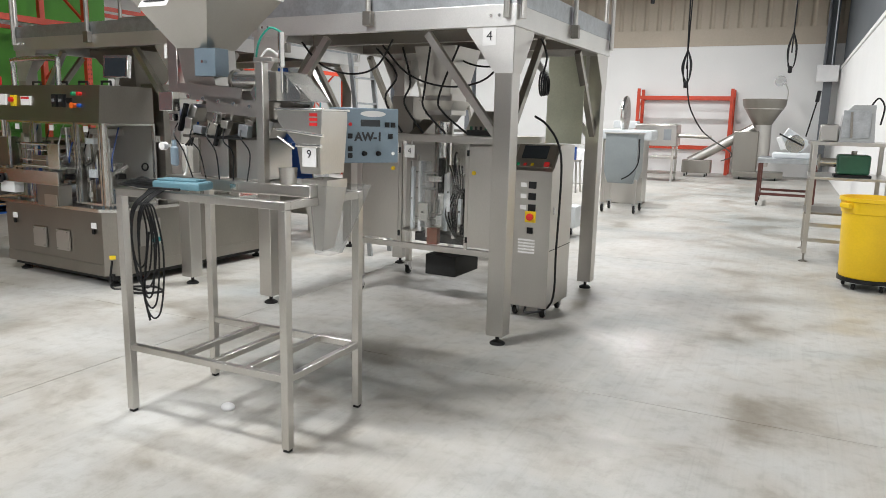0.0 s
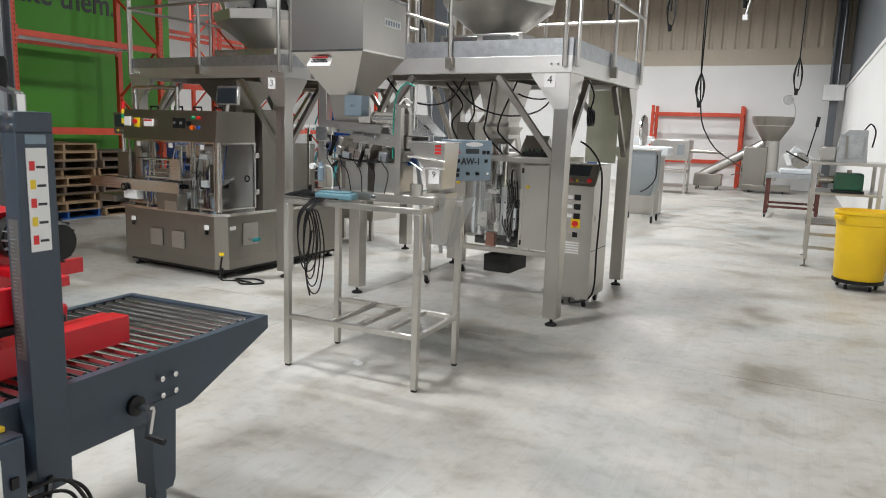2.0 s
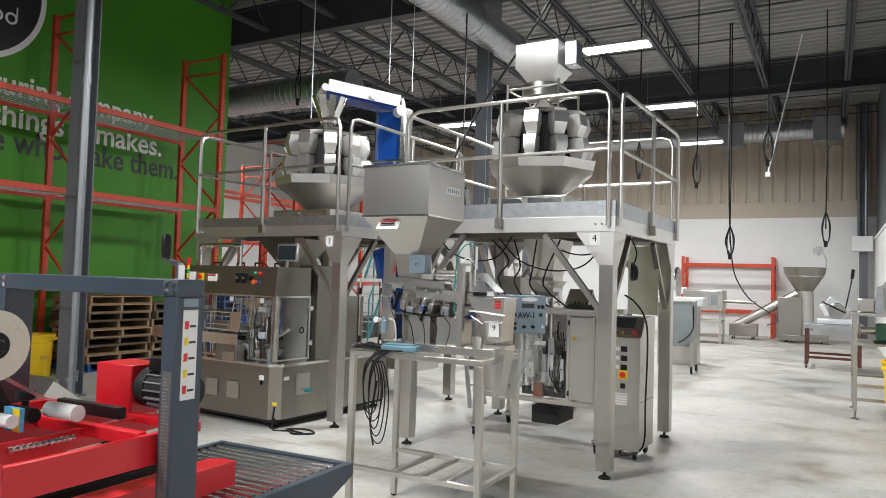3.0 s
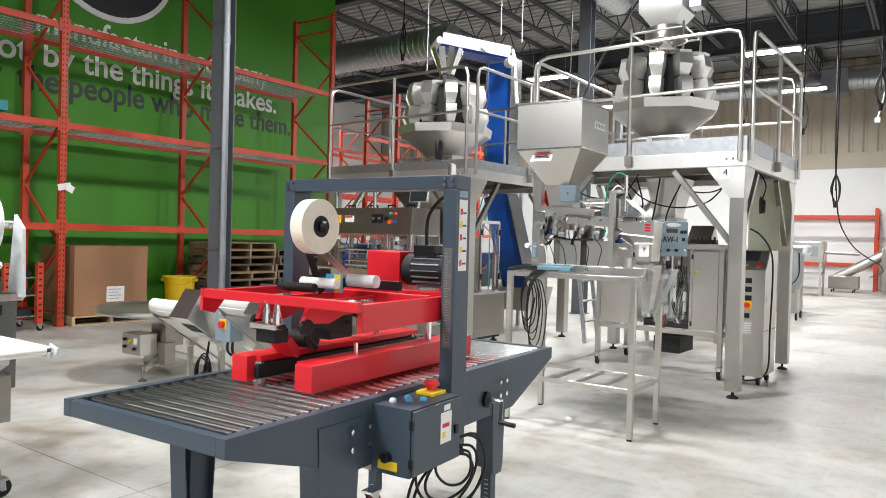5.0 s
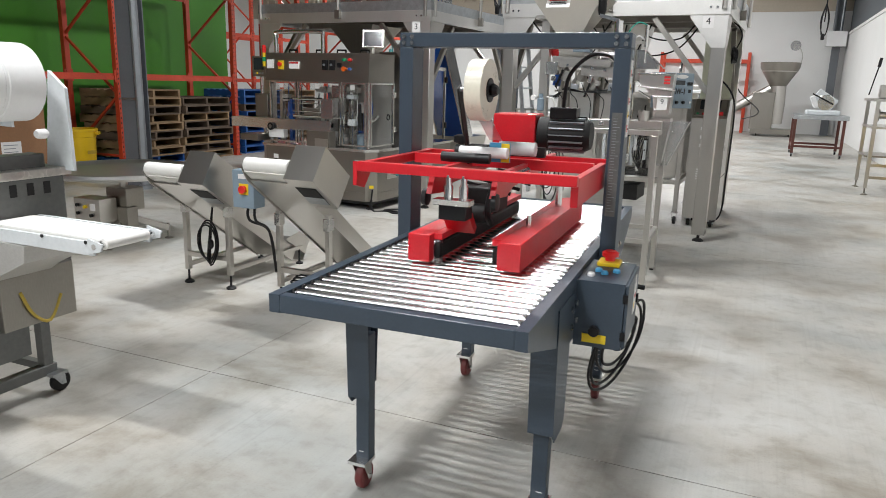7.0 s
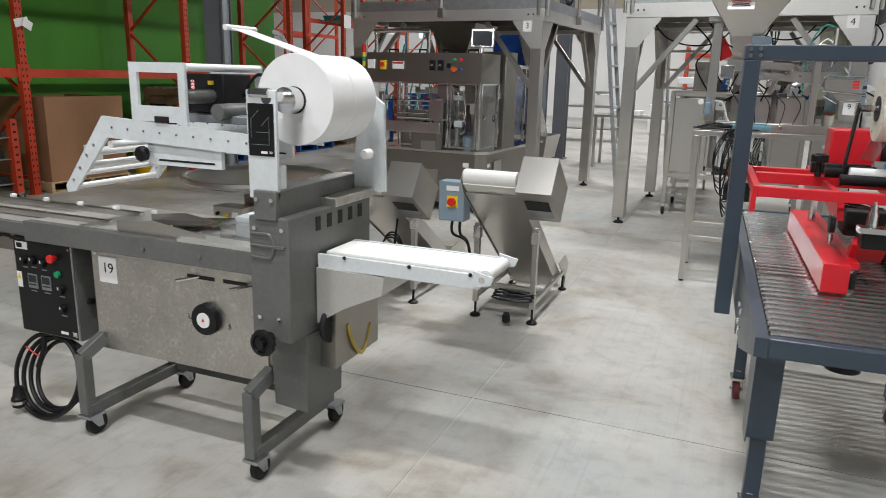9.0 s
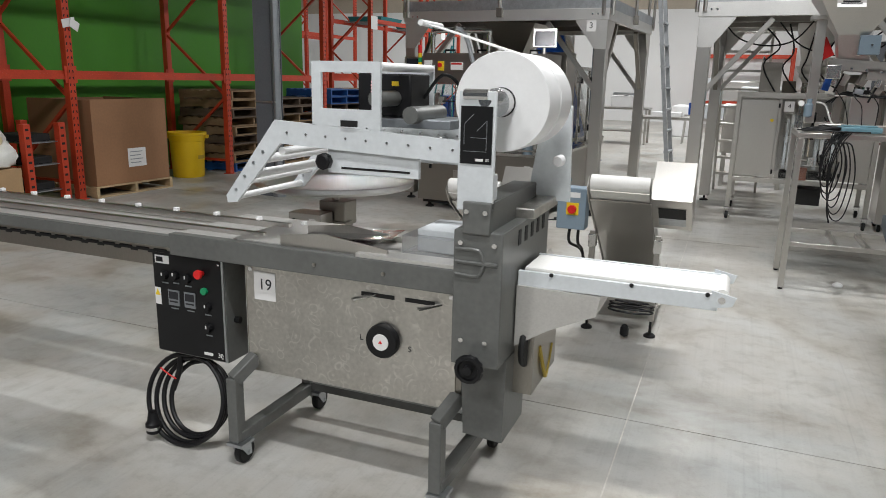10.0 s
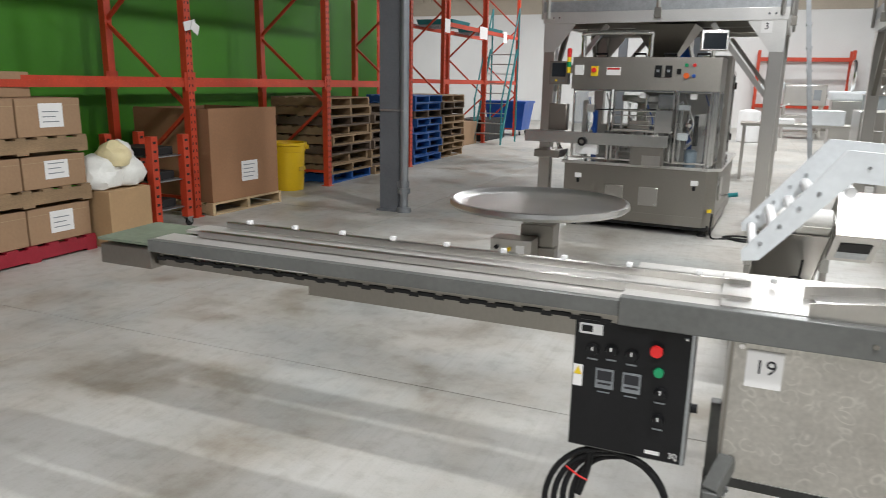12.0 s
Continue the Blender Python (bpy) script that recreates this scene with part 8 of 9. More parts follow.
pallet(-11.0, 3.22, 0, 86, FRESH_PINE, "pale new wooden pallet under the large carton", "loaded pallets", 1.15, 1.2)
g = thing("large_carton", -10.99, 3.22, 0.137, -4, "large open brown cardboard bin box with paper label", "cardboard box")
for nm, a in (("front_wall", (0.555, -0.55, 0, 0.57, 0.55, 1.02)), ("rear_wall", (-0.57, -0.55, 0, -0.555, 0.55, 1.0)), ("side_wall", (-0.555, -0.55, 0, 0.555, -0.535, 1.01)), ("side_wall", (-0.555, 0.535, 0, 0.555, 0.55, 1.01))):
    part(nm, box(N(), *a), BIN_CARD, g)
part("base_sheet", box(N(), -0.55, -0.53, 0, 0.55, 0.53, 0.012), BIN_CARD, g)
lb = part("paper_label", box(N(), 0.5702, -0.08, 0.19, 0.572, 0.19, 0.42), PAPER, g, "white paper label")
for i in range(4):
    part("text_bar", box(N(), 0.572, -0.05, 0.37 - i * 0.045, 0.5726, 0.14 - 0.03 * (i % 2), 0.38 - i * 0.045), CONDUIT, lb)


def round_bin(x, y, z, rb, rt, h, label, dolly):
    t = thing("yellow_bin", x, y, 0, 0, label, "waste bin", "yellow bins")
    part("tub", lathe(N(), [(rb * 0.98, z), (rb, z + 0.01), (rt - 0.02, z + h * 0.80), (rt - 0.012, z + h * 0.81), (rt, z + h - 0.04), (rt + 0.014, z + h - 0.035), (rt + 0.014, z + h), (rt - 0.008, z + h), (rt - 0.03, z + h * 0.78), (rb - 0.015, z + 0.02)], 48), YELLOW, t, "yellow plastic tub with rolled rim")
    for a in (0.6, 0.6 + math.pi):
        part("handle", obox(N(), ((rt + 0.015) * math.cos(a), (rt + 0.015) * math.sin(a), z + h * 0.9), (0.05, 0.13, 0.05), (0, 0, math.degrees(a)), 0.01), YELLOW, t)
    if dolly:
        d = part("dolly", lathe(N(), [(rb * 0.9, z - 0.045), (rb + 0.01, z - 0.04), (rb + 0.012, z - 0.002), (rb * 0.9, z - 0.001)], 36), BLACK, t, "black wheeled dolly")
        for i in range(5):
            a = 2 * math.pi * i / 5 + 0.3
            caster(d, (rb - 0.05) * math.cos(a), (rb - 0.05) * math.sin(a), 0.035, RUBBER, GALV, z - 0.04)
    else:
        part("stain", box(N(), rb + 0.019, -0.06, z + h * 0.42, rb + 0.024, 0.08, z + h * 0.5), mat("faded_print", (0.5, 0.33, 0.03), 0.5), t)
    return t


round_bin(-10.90, 4.67, 0.0, 0.22, 0.262, 0.645, "yellow plastic round bin standing by the rack post", False)
round_bin(0.70, 7.70, 0.12, 0.255, 0.305, 0.78, "yellow plastic round bin on a black wheeled dolly", True)

# short red posts with wire shelves
t = thing("post_stand", -10.6, 1.88, 0, 0, "pair of short orange-red rack posts with wire shelves", "rack stand")
for yy in (-0.22, 0.2):
    for xx in (0.28, -0.3):
        po = part("post", box(N(), xx - 0.04, yy - 0.04, 0.1, xx + 0.04, yy + 0.04, 0.93, 0.003), ORANGE, t)
        for i in range(9):
            part("slot", box(N(), xx + 0.0402, yy - 0.02, 0.18 + i * 0.085, xx + 0.0412, yy + 0.018, 0.205 + i * 0.085), DARK, po)
    caster(t, 0.28, yy, 0.045, RUBBER, GALV, 0.10)
    caster(t, -0.3, yy, 0.045, RUBBER, GALV, 0.10)
for z in (0.2, 0.48, 0.72):
    part("shelf", box(N(), -0.30, -0.2, z, 0.28, 0.18, z + 0.012), GALV, t)
    part("shelf_load", box(N(), -0.26, -0.18, z + 0.012, 0.2, 0.14, z + 0.09, 0.01), DARK, t)

# three tiers of cartons
RP = mat("red_pallet_plastic", (0.30, 0.015, 0.03), 0.5, 0, 0.2, 5, 40)
for k, z in enumerate((0.0, 0.445, 0.86)):
    pallet(-10.9, 0.35, z, 0, RP if k == 0 else WOOD, "red pallet on the floor under cartons" if k == 0 else "thin wooden pallet between tiers of cartons", "loaded pallets", 1.15, 1.2)
    for j, (ya, yb) in enumerate(((-0.22, 0.33), (0.345, 0.93))):
        hh = (0.29, 0.26, 0.30)[k]
        c = thing("carton", -10.9, (ya + yb) / 2, z + 0.137, 0, "closed brown cardboard carton with paper label on a pallet", "cardboard box", "palletised cartons")
        part("box_body", box(N(), -0.53, (ya - yb) / 2, 0, 0.55, (yb - ya) / 2, hh, 0.006), CARD, c)
        part("flap_seam", box(N(), 0.5502, (ya - yb) / 2 + 0.01, hh * 0.80, 0.5512, (yb - ya) / 2 - 0.01, hh * 0.815), mat("packing_tape", (0.45, 0.33, 0.2), 0.25), c)
        if j == 1:
            lb = part("paper_label", box(N(), 0.5515, -0.10, 0.07, 0.553, 0.12, hh - 0.04), PAPER, c)
            for i in range(3):
                part("text_bar", box(N(), 0.553, -0.07, 0.11 + i * 0.04, 0.5536, 0.08 - 0.03 * (i % 2), 0.118 + i * 0.04), CONDUIT, lb)
c = thing("carton", -10.95, 0.22, 1.30, 4, "brown cardboard carton on top of the tiers", "cardboard box", "palletised cartons")
part("box_body", box(N(), -0.3, -0.25, 0, 0.4, 0.42, 0.2, 0.006), CARD, c)
c = thing("small_bottle", -10.45, -0.05, 1.30, 0, "small green and white bottle on a carton", "bottle")
part("bottle_body", lathe(N(), [(0.05, 0), (0.055, 0.02), (0.055, 0.16), (0.025, 0.2), (0.025, 0.23)], 16), TEAL, c)
part("bottle_label", lathe(N(), [(0.0558, 0.05), (0.0558, 0.13)], 16), PAPER, c)

c = thing("open_carton", -10.42, 1.24, 0, 3, "light brown cardboard carton holding plastic bags", "cardboard box")
part("box_body", box(N(), -0.25, -0.25, 0, 0.22, 0.25, 0.5, 0.006), mat("light_cardboard", (0.42, 0.27, 0.14), 0.75, 0, 0.1, 3, 40, 0.05), c)
def lump(r, seed, sx=1, sy=1, sz=1):
    bm = N()
    bmesh.ops.create_icosphere(bm, subdivisions=3, radius=r)
    for v in bm.verts:
        k = 1 + 0.28 * noise.noise(v.co * 7 + Vector((seed, 0, 0))) + 0.14 * noise.noise(v.co * 18 + Vector((0, seed, 0)))
        v.co = Vector((v.co.x * sx, v.co.y * sy, max(v.co.z * sz, -r * 0.5))) * k
    return bm
b = thing("plastic_bags", -10.42, 1.24, 0.5, 0, "heap of white and pale yellow plastic bags in a carton", "plastic bags")
for i, (dx, dy, dz, r, m) in enumerate(((0.0, -0.1, 0.12, 0.2, BAG), (0.02, 0.12, 0.12, 0.19, BAG), (0.05, 0.02, 0.28, 0.15, mat("pale_yellow_bag", (0.72, 0.62, 0.36), 0.4, 0, 0.1, 8, 50, 0.1)), (0.0, 0.1, 0.30, 0.13, BAG))):
    o = part("bag", lump(r, i * 3.7, 1, 1.1, 0.9), m, b)
    o.location = (dx, dy, dz)

# goods on the upper rack levels
pallet(-11.05, 1.2, 2.955, 0, TEAL, "teal painted pallet on an upper rack level", "loaded pallets", 1.0, 1.1)
c = thing("wrapped_sacks", -11.05, 1.2, 3.09, 0, "pile of brown paper sacks on a teal pallet", "sacks")
for i in range(6):
    o = part("sack", lump(0.26, i * 1.9, 1.0, 1.3, 0.45), CARD if i % 2 else mat("tan_sack", (0.40, 0.29, 0.2), 0.8), c)
    o.location = (-0.15 + 0.3 * (i % 2), -0.2 + 0.35 * ((i // 2) % 2), 0.1 + 0.16 * (i // 2))
for y, z in ((12.1, 2.705), (14.6, 2.705)):
    wire_deck(-12.18, -11.22, y - 0.7, y + 0.7, z)
    c = thing("teal_crate", -11.7, y, z, 0, "teal plastic crate on the far racking", "crate")
    part("crate_body", loft(N(), [(-0.4, -0.5, 0.4, 0.5, 0), (-0.44, -0.55, 0.44, 0.55, 0.12)]), TEAL, c)
for y, z in ((11.7, 0.0), (12.9, 0.0), (15.2, 0.0), (14.3, 0.0)):
    c = thing("carton", -11.7, y, z, 0, "plain cardboard carton on the far racking", "cardboard box", "far cartons")
    part("box_body", box(N(), -0.4, -0.45, 0, 0.42, 0.45, 0.55, 0.006), CARD if y < 14 else DARK, c)
for y, w in ((11.0, 0.3), (13.3, 0.55), (15.0, 0.3)):
    solid("hung_sheet", box(N(), -11.15, y - w / 2, 2.5, -11.148, y + w / 2, 2.78), PAPER, "white paper sheet hung on a rack beam", "paper sheet", "hung sheets")

t = thing("blue_tote", -11.55, 16.9, 0, 0, "large blue plastic tote cart on wheels", "tote cart")
part("tub", loft(N(), [(-0.5, -0.4, 0.5, 0.4, 0.16), (-0.6, -0.48, 0.6, 0.48, 0.92), (-0.63, -0.51, 0.63, 0.51, 0.92), (-0.63, -0.51, 0.63, 0.51, 0.98)]), BLUE, t)
for sx in (-0.42, 0.42):
    for sy in (-0.3, 0.3):
        caster(t, sx, sy, 0.06, RUBBER, GALV, 0.16)

t = thing("teal_ladder", -10.95, 13.9, 0, 0, "teal painted rolling warehouse ladder frame", "rolling ladder")
for xx in (-0.35, 0.35):
    for yy, z in ((-0.7, 1.1), (0.5, 3.3)):
        part("upright", rod(N(), (xx, yy, 0), (xx, yy, z), 0.022, 8), TEAL, t)
    part("stringer", bar(N(), (xx, -0.7, 0.1), (xx, 0.4, 2.3), 0.04, 0.06), TEAL, t)
    part("hand_rail", rod(N(), (xx, -0.7, 1.1), (xx, 0.5, 3.3), 0.02, 8), TEAL, t)
for i in range(9):
    part("tread", box(N(), -0.33, -0.68 + i * 0.125, 0.25 + i * 0.24, 0.33, -0.5 + i * 0.125, 0.27 + i * 0.24), GALV, t)


# ---- side bench with small machines ----
t = thing("side_bench", 0.52, 9.5, 0, 0, "tall stainless bench with mid shelf and open legs", "steel bench")
for xx in (-0.36, 0.40):
    for yy in (-0.52, 0.52):
        lg = part("leg", box(N(), xx - 0.025, yy - 0.025, 0.10, xx + 0.025, yy + 0.025, 1.36, 0.003), STEEL, t)
        part("levelling_foot", lathe(N(), [(0.05, 0), (0.05, 0.01), (0.012, 0.025), (0.012, 0.11)], 12, (xx, yy, 0)), STEEL_D, lg)
part("bench_top", box(N(), -0.42, -0.58, 1.36, 0.46, 0.58, 1.40, 0.004), STEEL, t)
part("mid_shelf", box(N(), -0.40, -0.56, 0.97, 0.44, 0.56, 1.0, 0.004), STEEL, t)
part("low_shelf", box(N(), -0.40, -0.3, 0.54, 0.44, 0.5, 0.565, 0.004), STEEL_D, t)
for z in (0.24, 0.42):
    part("low_rail", box(N(), -0.36, -0.54, z, 0.40, -0.50, z + 0.04), STEEL, t)
m = thing("bench_machine", 0.39, 9.3, 1.40, 0, "grey bench-top filling machine with levers", "bench machine")
part("casting", loft(N(), [(0.0, -0.16, 0.36, 0.2, 0), (0.02, -0.14, 0.34, 0.18, 0.3), (0.12, -0.12, 0.34, 0.16, 0.42)]), mat("light_grey_enamel", (0.38, 0.39, 0.39), 0.4, 0, 0.12, 6, 60), m)
part("face", box(N(), 0.02, -0.165, 0.05, 0.3, -0.16, 0.36, 0.003), GALV, m)
part("clamp", box(N(), -0.20, -0.1, 0.0, 0.0, 0.06, 0.20, 0.02), STEEL, m)
part("lever", bar(N(), (0.12, -0.19, 0.05), (0.10, -0.19, 0.34), 0.025, 0.02), STEEL_D, m)
part("handle", bar(N(), (-0.34, -0.1, 0.05), (-0.26, -0.1, 0.48), 0.016, 0.016), BLACK, m)
part("grip", rod(N(), (-0.265, -0.1, 0.45), (-0.25, -0.1, 0.58), 0.022, 10), BLACK, m)
part("cable", tube(N(), [(0.3, 0, 0.42), (0.36, -0.05, 0.5), (0.42, -0.1, 0.4), (0.40, -0.1, 0.2)], 0.01, 7, 5), CABLE, m)
g = thing("green_machine", 0.52, 9.27, 1.0, 0, "dark green cast slicing machine on the bench shelf", "bench machine")
part("body", box(N(), -0.12, -0.18, 0.03, 0.22, 0.12, 0.26, 0.03), GREENM, g)
part("foot_plate", box(N(), -0.14, -0.2, 0.0, 0.24, 0.14, 0.03, 0.005), BLACK, g)
part("spindle", rod(N(), (-0.32, -0.04, 0.16), (-0.12, -0.04, 0.16), 0.05, 14), STEEL_B, g)
part("plate", lathe(N(), [(0.09, -0.01), (0.09, 0.01)], 20, (-0.3, -0.04, 0.16), "x"), STEEL, g)
part("knob", lathe(N(), [(0.03, 0.26), (0.03, 0.30)], 12, (0.05, -0.05, 0)), STEEL_D, g)
w = thing("wall_panel_box", 0.74, 24.98, 3.0, 90, "white electrical box on the corner column", "electrical box")
part("case", box(N(), -0.1, -0.3, 0, 0.14, 0.3, 0.5, 0.01), WHITE, w)
part("riser_conduit", rod(N(), (0.08, 0.1, 0.5), (0.08, 0.1, 4.9), 0.05, 10), COLUMN, w)
part("riser_conduit", rod(N(), (0.08, -0.1, 0.5), (0.08, -0.1, 4.9), 0.03, 8), CONDUIT, w)

# ---- table with slicer ----
t = thing("red_leg_table", -0.10, 15.9, 0, 0, "grey-topped work table on red-brown steel legs", "work table")
RB = mat("red_brown_paint", (0.10, 0.028, 0.02), 0.5, 0, 0.2, 4, 40)
for xx in (-0.5, 0.5):
    for yy in (-0.6, 0.6):
        part("leg", box(N(), xx - 0.03, yy - 0.03, 0.08, xx + 0.03, yy + 0.03, 0.86), RB, t)
        caster(t, xx, yy, 0.04, RUBBER, GALV, 0.085)
part("table_top", box(N(), -0.55, -0.66, 0.86, 0.58, 0.66, 0.96, 0.006), GALV, t)
for yy in (-0.6, 0.6):
    part("rail", box(N(), -0.47, yy - 0.02, 0.22, 0.47, yy + 0.02, 0.27), RB, t)
part("rail", box(N(), -0.52, -0.57, 0.22, -0.48, 0.57, 0.27), RB, t)
s = thing("meat_slicer", -0.06, 15.7, 0.96, 0, "white and pale blue slicing machine on the table", "slicer")
part("base", box(N(), -0.34, -0.3, 0, 0.36, 0.3, 0.11, 0.03), ENAMEL, s)
part("blade_guard", obox(N(), (0.02, 0.0, 0.32), (0.5, 0.06, 0.34), (0, 32, 10), 0.02), ENAMEL, s)
part("carriage", obox(N(), (-0.2, -0.1, 0.30), (0.10, 0.3, 0.26), (0, -24, 0), 0.02), WHITE, s)
part("blade", lathe(N(), [(0.17, -0.01), (0.18, 0.0), (0.17, 0.01)], 28, (0.05, -0.06, 0.28), "y"), STEEL_B, s)
part("arm", bar(N(), (-0.25, -0.15, 0.48), (0.2, -0.15, 0.25), 0.04, 0.03), BLACK, s)

# ---- grinder with hopper and screw conveyor at the far wall ----
t = thing("hopper_grinder", -0.9, 23.5, 0, 0, "stainless grinder with round hopper and inclined screw feed", "grinder")
part("hopper", lathe(N(), [(0.24, 1.62), (0.60, 2.22), (0.62, 2.40), (0.60, 2.40), (0.57, 2.24), (0.22, 1.64)], 32), STEEL_D, t)
part("hopper_ring", lathe(N(), [(0.50, 2.10), (0.56, 2.10), (0.56, 2.13), (0.50, 2.13)], 32, close=True), STEEL, t)
part("neck", lathe(N(), [(0.26, 0.4), (0.28, 1.0), (0.26, 1.64)], 24), STEEL, t)
part("cabinet", box(N(), -0.75, -0.4, 0.22, -0.05, 0.4, 1.45, 0.03), STEEL_D, t)
part("base", box(N(), -0.7, -0.45, 0.08, 0.7, 0.45, 0.24, 0.01), STEEL_D, t)
part("screw_tube", rod(N(), (-2.0, -0.1, 0.45), (-0.2, -0.1, 1.55), 0.15, 16), STEEL, t)
part("screw_base", box(N(), -2.2, -0.35, 0.12, -1.35, 0.2, 0.52, 0.02), STEEL_D, t)
part("mirror_arm", tube(N(), [(0.55, 0, 2.2), (0.62, 0, 2.6), (0.5, 0, 2.9)], 0.015, 6, 4), STEEL, t)
part("mirror_disc", lathe(N(), [(0.16, -0.01), (0.16, 0.01)], 20, (0.38, 0, 2.94), "y"), STEEL_B, t)
for xx in (-2.1, -1.5, -0.5, 0.5):
    for yy in (-0.3, 0.3):
        caster(t, xx, yy, 0.045, RUBBER, GALV, 0.13)
t = thing("mixing_table", -3.55, 20.9, 0, 0, "stainless processing machine on an open table frame", "processing machine")
part("housing", box(N(), -0.55, -0.4, 0.98, 0.6, 0.4, 1.60, 0.04), STEEL, t)
part("control_label", box(N(), 0.25, -0.405, 1.15, 0.45, -0.4, 1.45), CONDUIT, t)
part("feed_tray", box(N(), -1.2, -0.3, 1.45, -0.55, 0.3, 1.66, 0.02), ENAMEL, t)
part("lower_tray", box(N(), -0.55, -0.4, 0.62, 0.55, 0.4, 0.70, 0.01), STEEL, t)
for xx in (-0.5, 0.52):
    for yy in (-0.36, 0.36):
        part("leg", box(N(), xx - 0.03, yy - 0.03, 0.0, xx + 0.03, yy + 0.03, 0.98), STEEL, t)
part("low_shelf", box(N(), -0.5, -0.36, 0.2, 0.52, 0.36, 0.23), STEEL_D, t)
part("side_roller", rod(N(), (0.6, -0.2, 1.28), (1.5, -0.2, 1.26), 0.05, 12), STEEL_D, t)

t = thing("wall_rack", -3.35, 25.05, 0, 0, "low orange-red pallet rack against the far wall", "pallet rack")
for xx in (-1.5, 1.45):
    for yy in (-0.4, 0.4):
        part("post", box(N(), xx - 0.05, yy - 0.05, 0, xx + 0.05, yy + 0.05, 2.77, 0.004), ORANGE, t)
    for i in range(4):
        part("brace", bar(N(), (xx, -0.4, 0.2 + 0.6 * i), (xx, 0.4, 0.75 + 0.6 * i), 0.035, 0.035), ORANGE, t)
for z in (0.8, 2.42):
    for yy in (-0.4, 0.4):
        part("beam", box(N(), -1.45, yy - 0.025, z, 1.4, yy + 0.025, z + 0.11), ORANGE, t)

# ---- grey tilt bin and mixer behind the platform ----
t = thing("tilt_bin", -2.75, 12.6, 0, 0, "tall grey steel bin on a wheeled frame", "wheeled bin")
part("bin_body", loft(N(), [(-0.22, -0.22, 0.22, 0.22, 0.52), (-0.28, -0.28, 0.28, 0.28, 0.72), (-0.28, -0.28, 0.28, 0.28, 1.38)]), mat("bin_grey_paint", (0.27, 0.30, 0.31), 0.4), t)
part("bin_rim", box(N(), -0.30, -0.30, 1.38, 0.30, 0.30, 1.40), STEEL, t)
for xx in (-0.28, 0.28):
    for yy in (-0.28, 0.28):
        part("leg", box(N(), xx - 0.02, yy - 0.02, 0.16, xx + 0.02, yy + 0.02, 0.60), STEEL, t)
        caster(t, xx, yy, 0.07, RUBBER, GALV, 0.17)
part("cable", tube(N(), [(0.29, -0.2, 1.3), (0.31, -0.3, 0.9), (0.2, -0.36, 0.7), (0.05, -0.36, 0.6)], 0.012, 7, 5), CABLE, t)
t = thing("disc_cutter", -3.05, 14.2, 0, 0, "white food cutter with a large round lid", "food cutter")
part("stand", box(N(), -0.4, -0.3, 0.0, 0.4, 0.3, 1.25, 0.02), STEEL, t)
part("bowl", box(N(), -0.45, -0.35, 1.25, 0.55, 0.35, 1.45, 0.05), ENAMEL, t)
part("round_lid", lathe(N(), [(0.34, -0.03), (0.36, 0.0), (0.34, 0.03)], 32, (-0.05, 0, 1.75), "x"), STEEL_B, t)
t = thing("floor_motor", -3.0, 9.3, 0, 0, "white geared motor unit on small wheels", "motor unit")
part("motor", rod(N(), (-0.2, 0, 0.3), (0.15, 0, 0.3), 0.12, 16), ENAMEL, t)
part("gearbox", box(N(), 0.1, -0.15, 0.12, 0.35, 0.15, 0.42, 0.02), ENAMEL, t)
for xx in (-0.12, 0.25):
    caster(t, xx, 0.0, 0.05, RUBBER, GALV, 0.13)

# benches seen past the platforms
t = thing("packing_bench", -6.3, 14.8, 0, 0, "plain steel packing bench with a white machine on it", "work bench")
part("bench_top", box(N(), -0.8, -0.4, 0.84, 0.8, 0.4, 0.88), STEEL, t)
for xx in (-0.74, 0.74):
    for yy in (-0.34, 0.34):
        part("leg", box(N(), xx - 0.025, yy - 0.025, 0, xx + 0.025, yy + 0.025, 0.84), STEEL, t)
part("shelf", box(N(), -0.72, -0.32, 0.3, 0.72, 0.32, 0.32), STEEL_D, t)
t = thing("white_sealer", -6.1, 14.8, 0.88, 0, "white bench-top heat sealer", "heat sealer")
part("case", box(N(), -0.35, -0.2, 0, 0.3, 0.2, 0.28, 0.03), WHITE, t)
part("jaw", box(N(), -0.3, -0.24, 0.3, 0.28, -0.18, 0.36, 0.01), GALV, t)
part("pillar", box(N(), -0.04, -0.2, 0.27, 0.04, 0.0, 0.32), GALV, t)
t = thing("white_drum", -5.0, 18.2, 0, 0, "white plastic drum on the floor", "drum")
part("drum_body", lathe(N(), [(0.26, 0), (0.29, 0.03), (0.29, 0.75), (0.27, 0.85), (0.1, 0.9)], 24), WHITE, t)
t = thing("small_pump", -4.55, 15.6, 0, 0, "small blue pump on a steel stand with yellow lead", "pump")
for xx in (-0.2, 0.2):
    for yy in (-0.2, 0.2):
        part("leg", bar(N(), (xx, yy, 0), (xx * 0.8, yy * 0.8, 0.7), 0.035, 0.035), STEEL, t)
part("stand_top", box(N(), -0.2, -0.2, 0.70, 0.2, 0.2, 0.73), STEEL, t)
part("pump_body", rod(N(), (0, 0, 0.73), (0, 0, 1.02), 0.12, 16), BLUE, t)
part("spout", bar(N(), (0, 0, 1.0), (0.35, -0.1, 1.12), 0.12, 0.03), WHITE, t)
t = thing("wide_bench", -3.0, 9.0, 0, 0, "stainless bench behind the platform with parts on it", "work bench")
t.location = (-4.3, 9.6, 0)
part("bench_top", box(N(), -0.9, -0.4, 0.88, 0.9, 0.4, 0.92), STEEL, t)
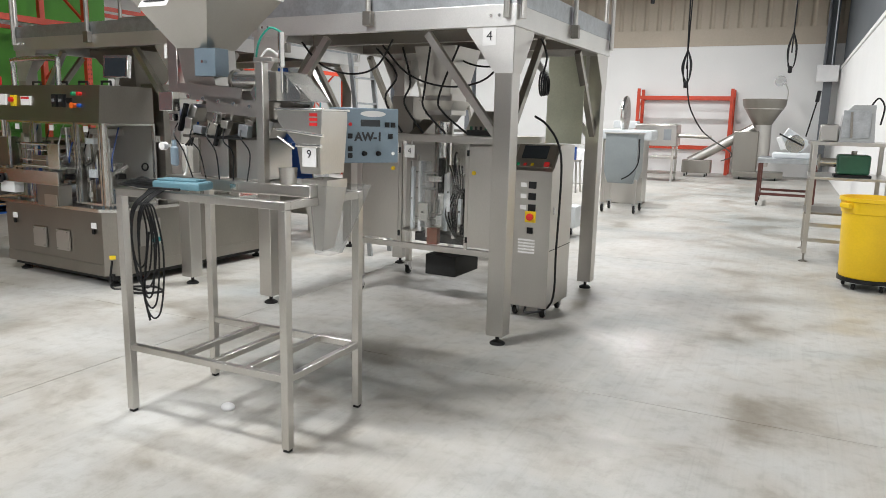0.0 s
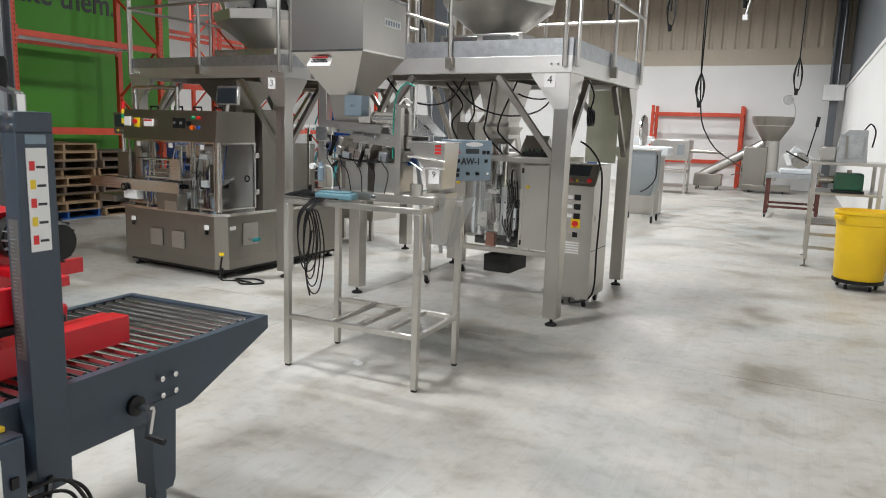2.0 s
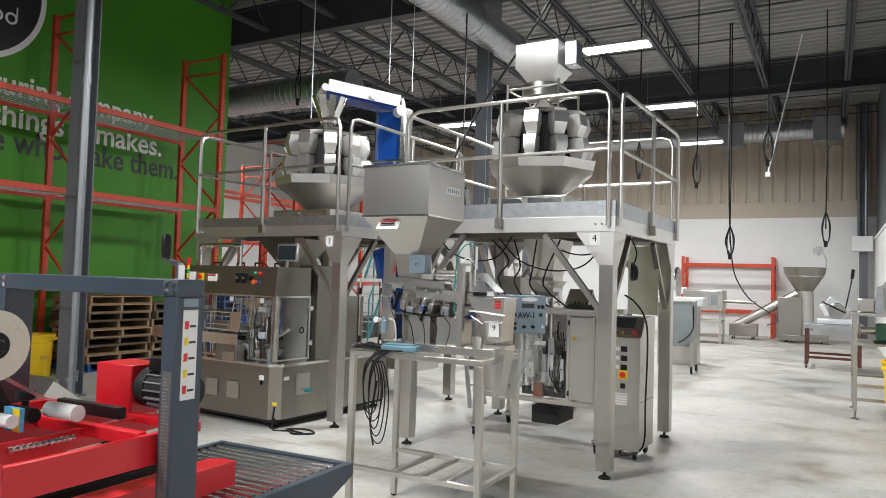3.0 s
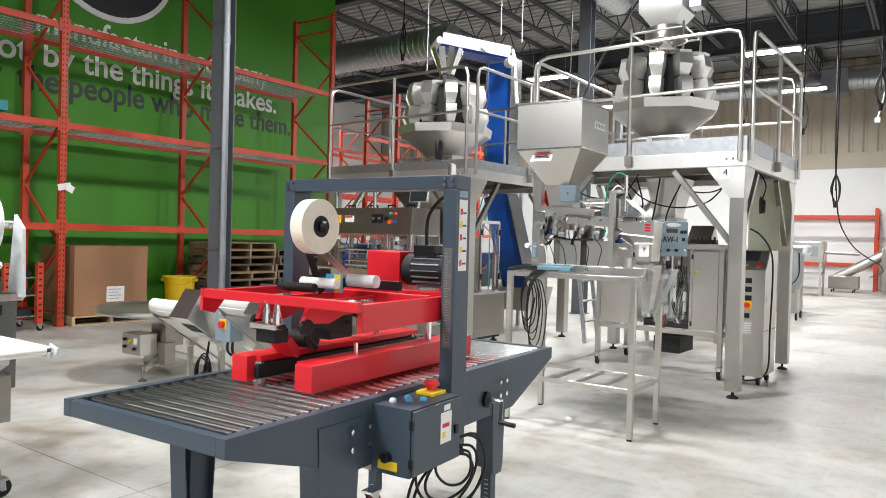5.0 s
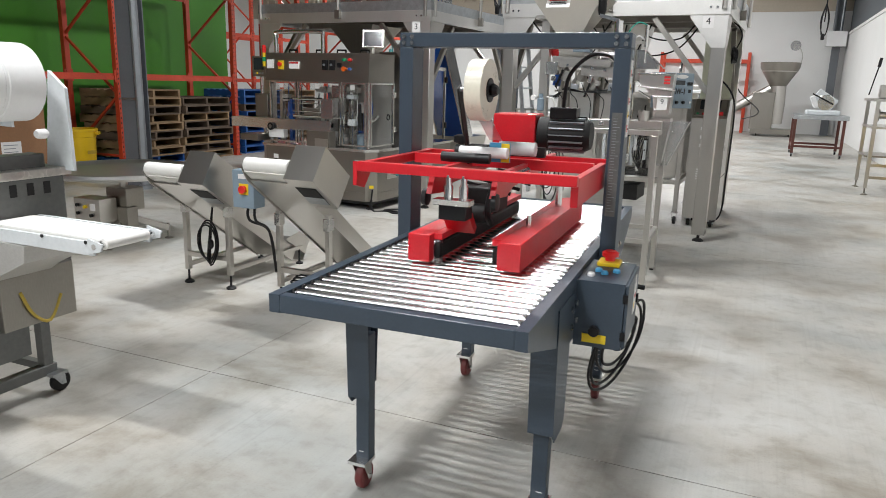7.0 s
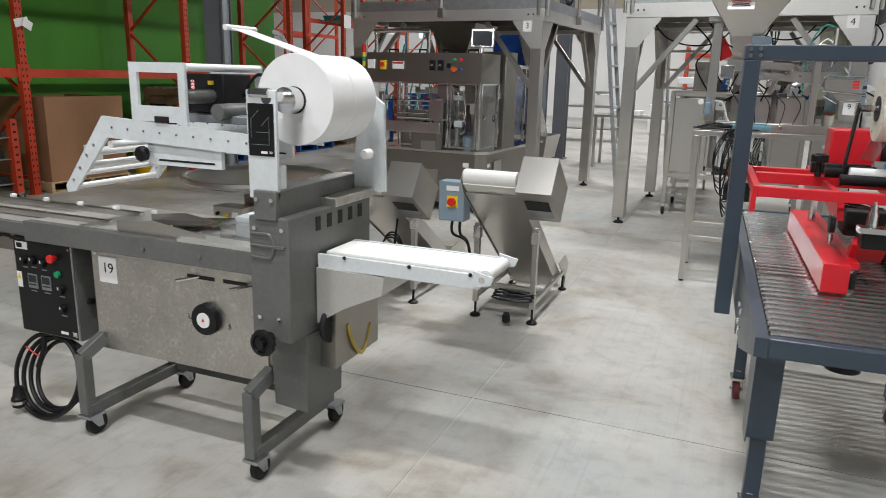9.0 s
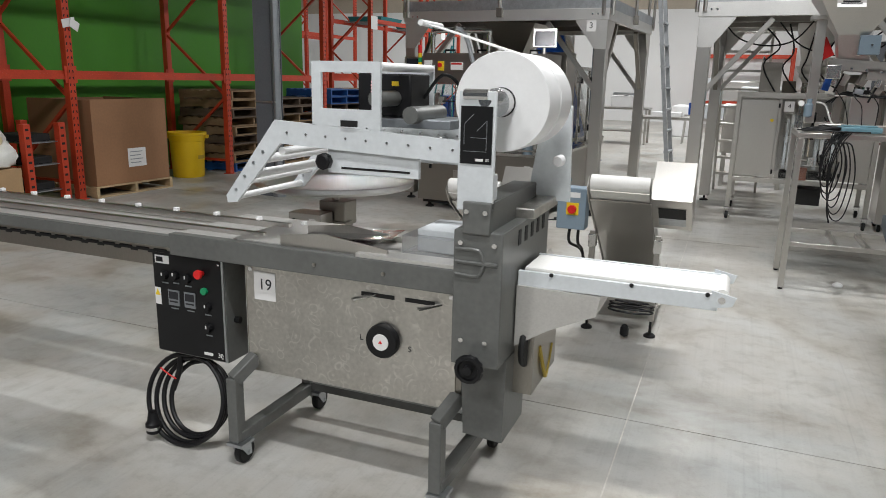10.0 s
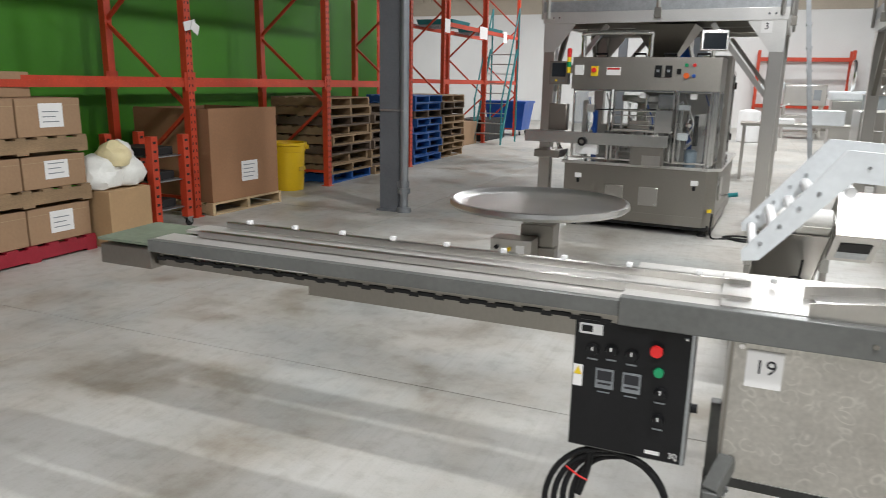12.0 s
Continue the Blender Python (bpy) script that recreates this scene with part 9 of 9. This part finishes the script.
for xx in (-0.84, 0.84):
    for yy in (-0.34, 0.34):
        part("leg", box(N(), xx - 0.025, yy - 0.025, 0, xx + 0.025, yy + 0.025, 0.88), STEEL, t)
part("parts_tray", box(N(), -0.6, -0.3, 0.92, -0.1, 0.2, 1.0, 0.01), WHITE, t)
part("parts_box", box(N(), 0.1, -0.3, 0.92, 0.6, 0.2, 1.15, 0.01), ENAMEL, t)
t = thing("infeed_machine", -3.2, 8.2, 0, 0, "stainless feeder with lead coils behind the bagger", "feeder")
part("cabinet", box(N(), -0.5, -0.4, 0.5, 0.4, 0.4, 1.2, 0.01), STEEL, t)
for xx in (-0.44, 0.34):
    for yy in (-0.34, 0.34):
        part("leg", box(N(), xx - 0.03, yy - 0.03, 0, xx + 0.03, yy + 0.03, 0.5), STEEL, t)
part("screen", box(N(), -0.2, -0.42, 1.22, 0.05, -0.36, 1.40, 0.01), BLACK, t)
part("screen_glow", box(N(), -0.18, -0.424, 1.25, 0.03, -0.42, 1.37), CYAN, t, "lit cyan display")
part("screen_stem", box(N(), -0.1, -0.40, 1.19, -0.05, -0.37, 1.23), BLACK, t)

# ---- drop cords from the roof ----
def drop_cord(x, y, z, loops, label):
    t = thing("extension_cable", x, y, 0, 0, label, "extension cable", "drop cords")
    part("cord", tube(N(), [(0, 0, ZR + 0.05), (0.01, 0, (ZR + z) / 2), (0, 0, z + 0.3)], 0.014, 7, 4), CABLE, t)
    for k in range(loops):
        part("cord_loop", tube(N(), [(0, 0, z + 0.7), (-0.06 - 0.02 * k, 0, z + 0.35), (-0.03, 0, z + 0.05 * k), (0.06, 0, z + 0.05), (0.07 + 0.015 * k, 0, z + 0.4), (0, 0.01, z + 0.7)], 0.013, 7, 5), CABLE, t)
    part("socket", lathe(N(), [(0.03, z - 0.1), (0.04, z - 0.08), (0.04, z + 0.02), (0.02, z + 0.04)], 12), BLACK, t)
    return t


for x, y, z, n in ((-2.25, 16.0, 2.45, 3), (-0.25, 16.0, 2.75, 2), (-2.7, 14.0, 3.9, 2), (-1.3, 14.0, 4.3, 3), (-3.7, 13.0, 4.0, 1), (-5.6, 8.6, 2.7, 3), (-9.6, 9.0, 5.2, 1)):
    drop_cord(x, y, z, n, "black electric drop cord with looped end from the roof")
t = thing("extension_cable", -2.3, 16.0, 0, 0, "long black electric cord hanging down to the floor machine", "extension cable", "drop cords")
part("cord", tube(N(), [(0, 0, ZR + 0.05), (0.05, 0, 3.0), (0.3, 0.6, 1.6), (0.9, 3.0, 0.9), (0.4, 6.5, 0.55)], 0.016, 7, 6), CABLE, t)
t = thing("drop_pole", -1.55, 17.5, 0, 0, "thin white conduit pole hanging at a slant from the roof", "conduit pole")
part("pole", rod(N(), (0, 0, 4.6), (0.75, 0, ZR + 0.06), 0.018, 8), WHITE, t)
part("pole_socket", box(N(), -0.06, -0.05, 4.5, 0.06, 0.05, 4.62, 0.01), WHITE, t)
for x, y in ((-6.9, 6.2), (-6.0, 6.9), (-5.9, 7.4)):
    t = thing("hanger_wire", x, y, 0, 0, "thin steel hanger wire down from the roof", "hanger wire", "hanger wires")
    part("wire", rod(N(), (0, 0, 4.6 if x > -6.5 else 4.0), (0, 0, ZR + 0.06), 0.008, 6), GALV, t)
t = thing("feed_cable", -3.7, 4.35, 0, 0, "black cable swung from the platform rail up to the roof", "cable")
part("cable", tube(N(), [(0.0, 0.05, 2.5), (0.3, 0.3, 3.4), (0.9, 1.4, 5.4), (1.2, 2.0, ZR + 0.05)], 0.014, 7, 6), CABLE, t)
solid("foam_crumb", lump(0.03, 2.0, 1.3, 1, 0.7), WHITE, "small white foam crumb on the floor", "crumb").location = (-2.66, 2.42, 0.012)
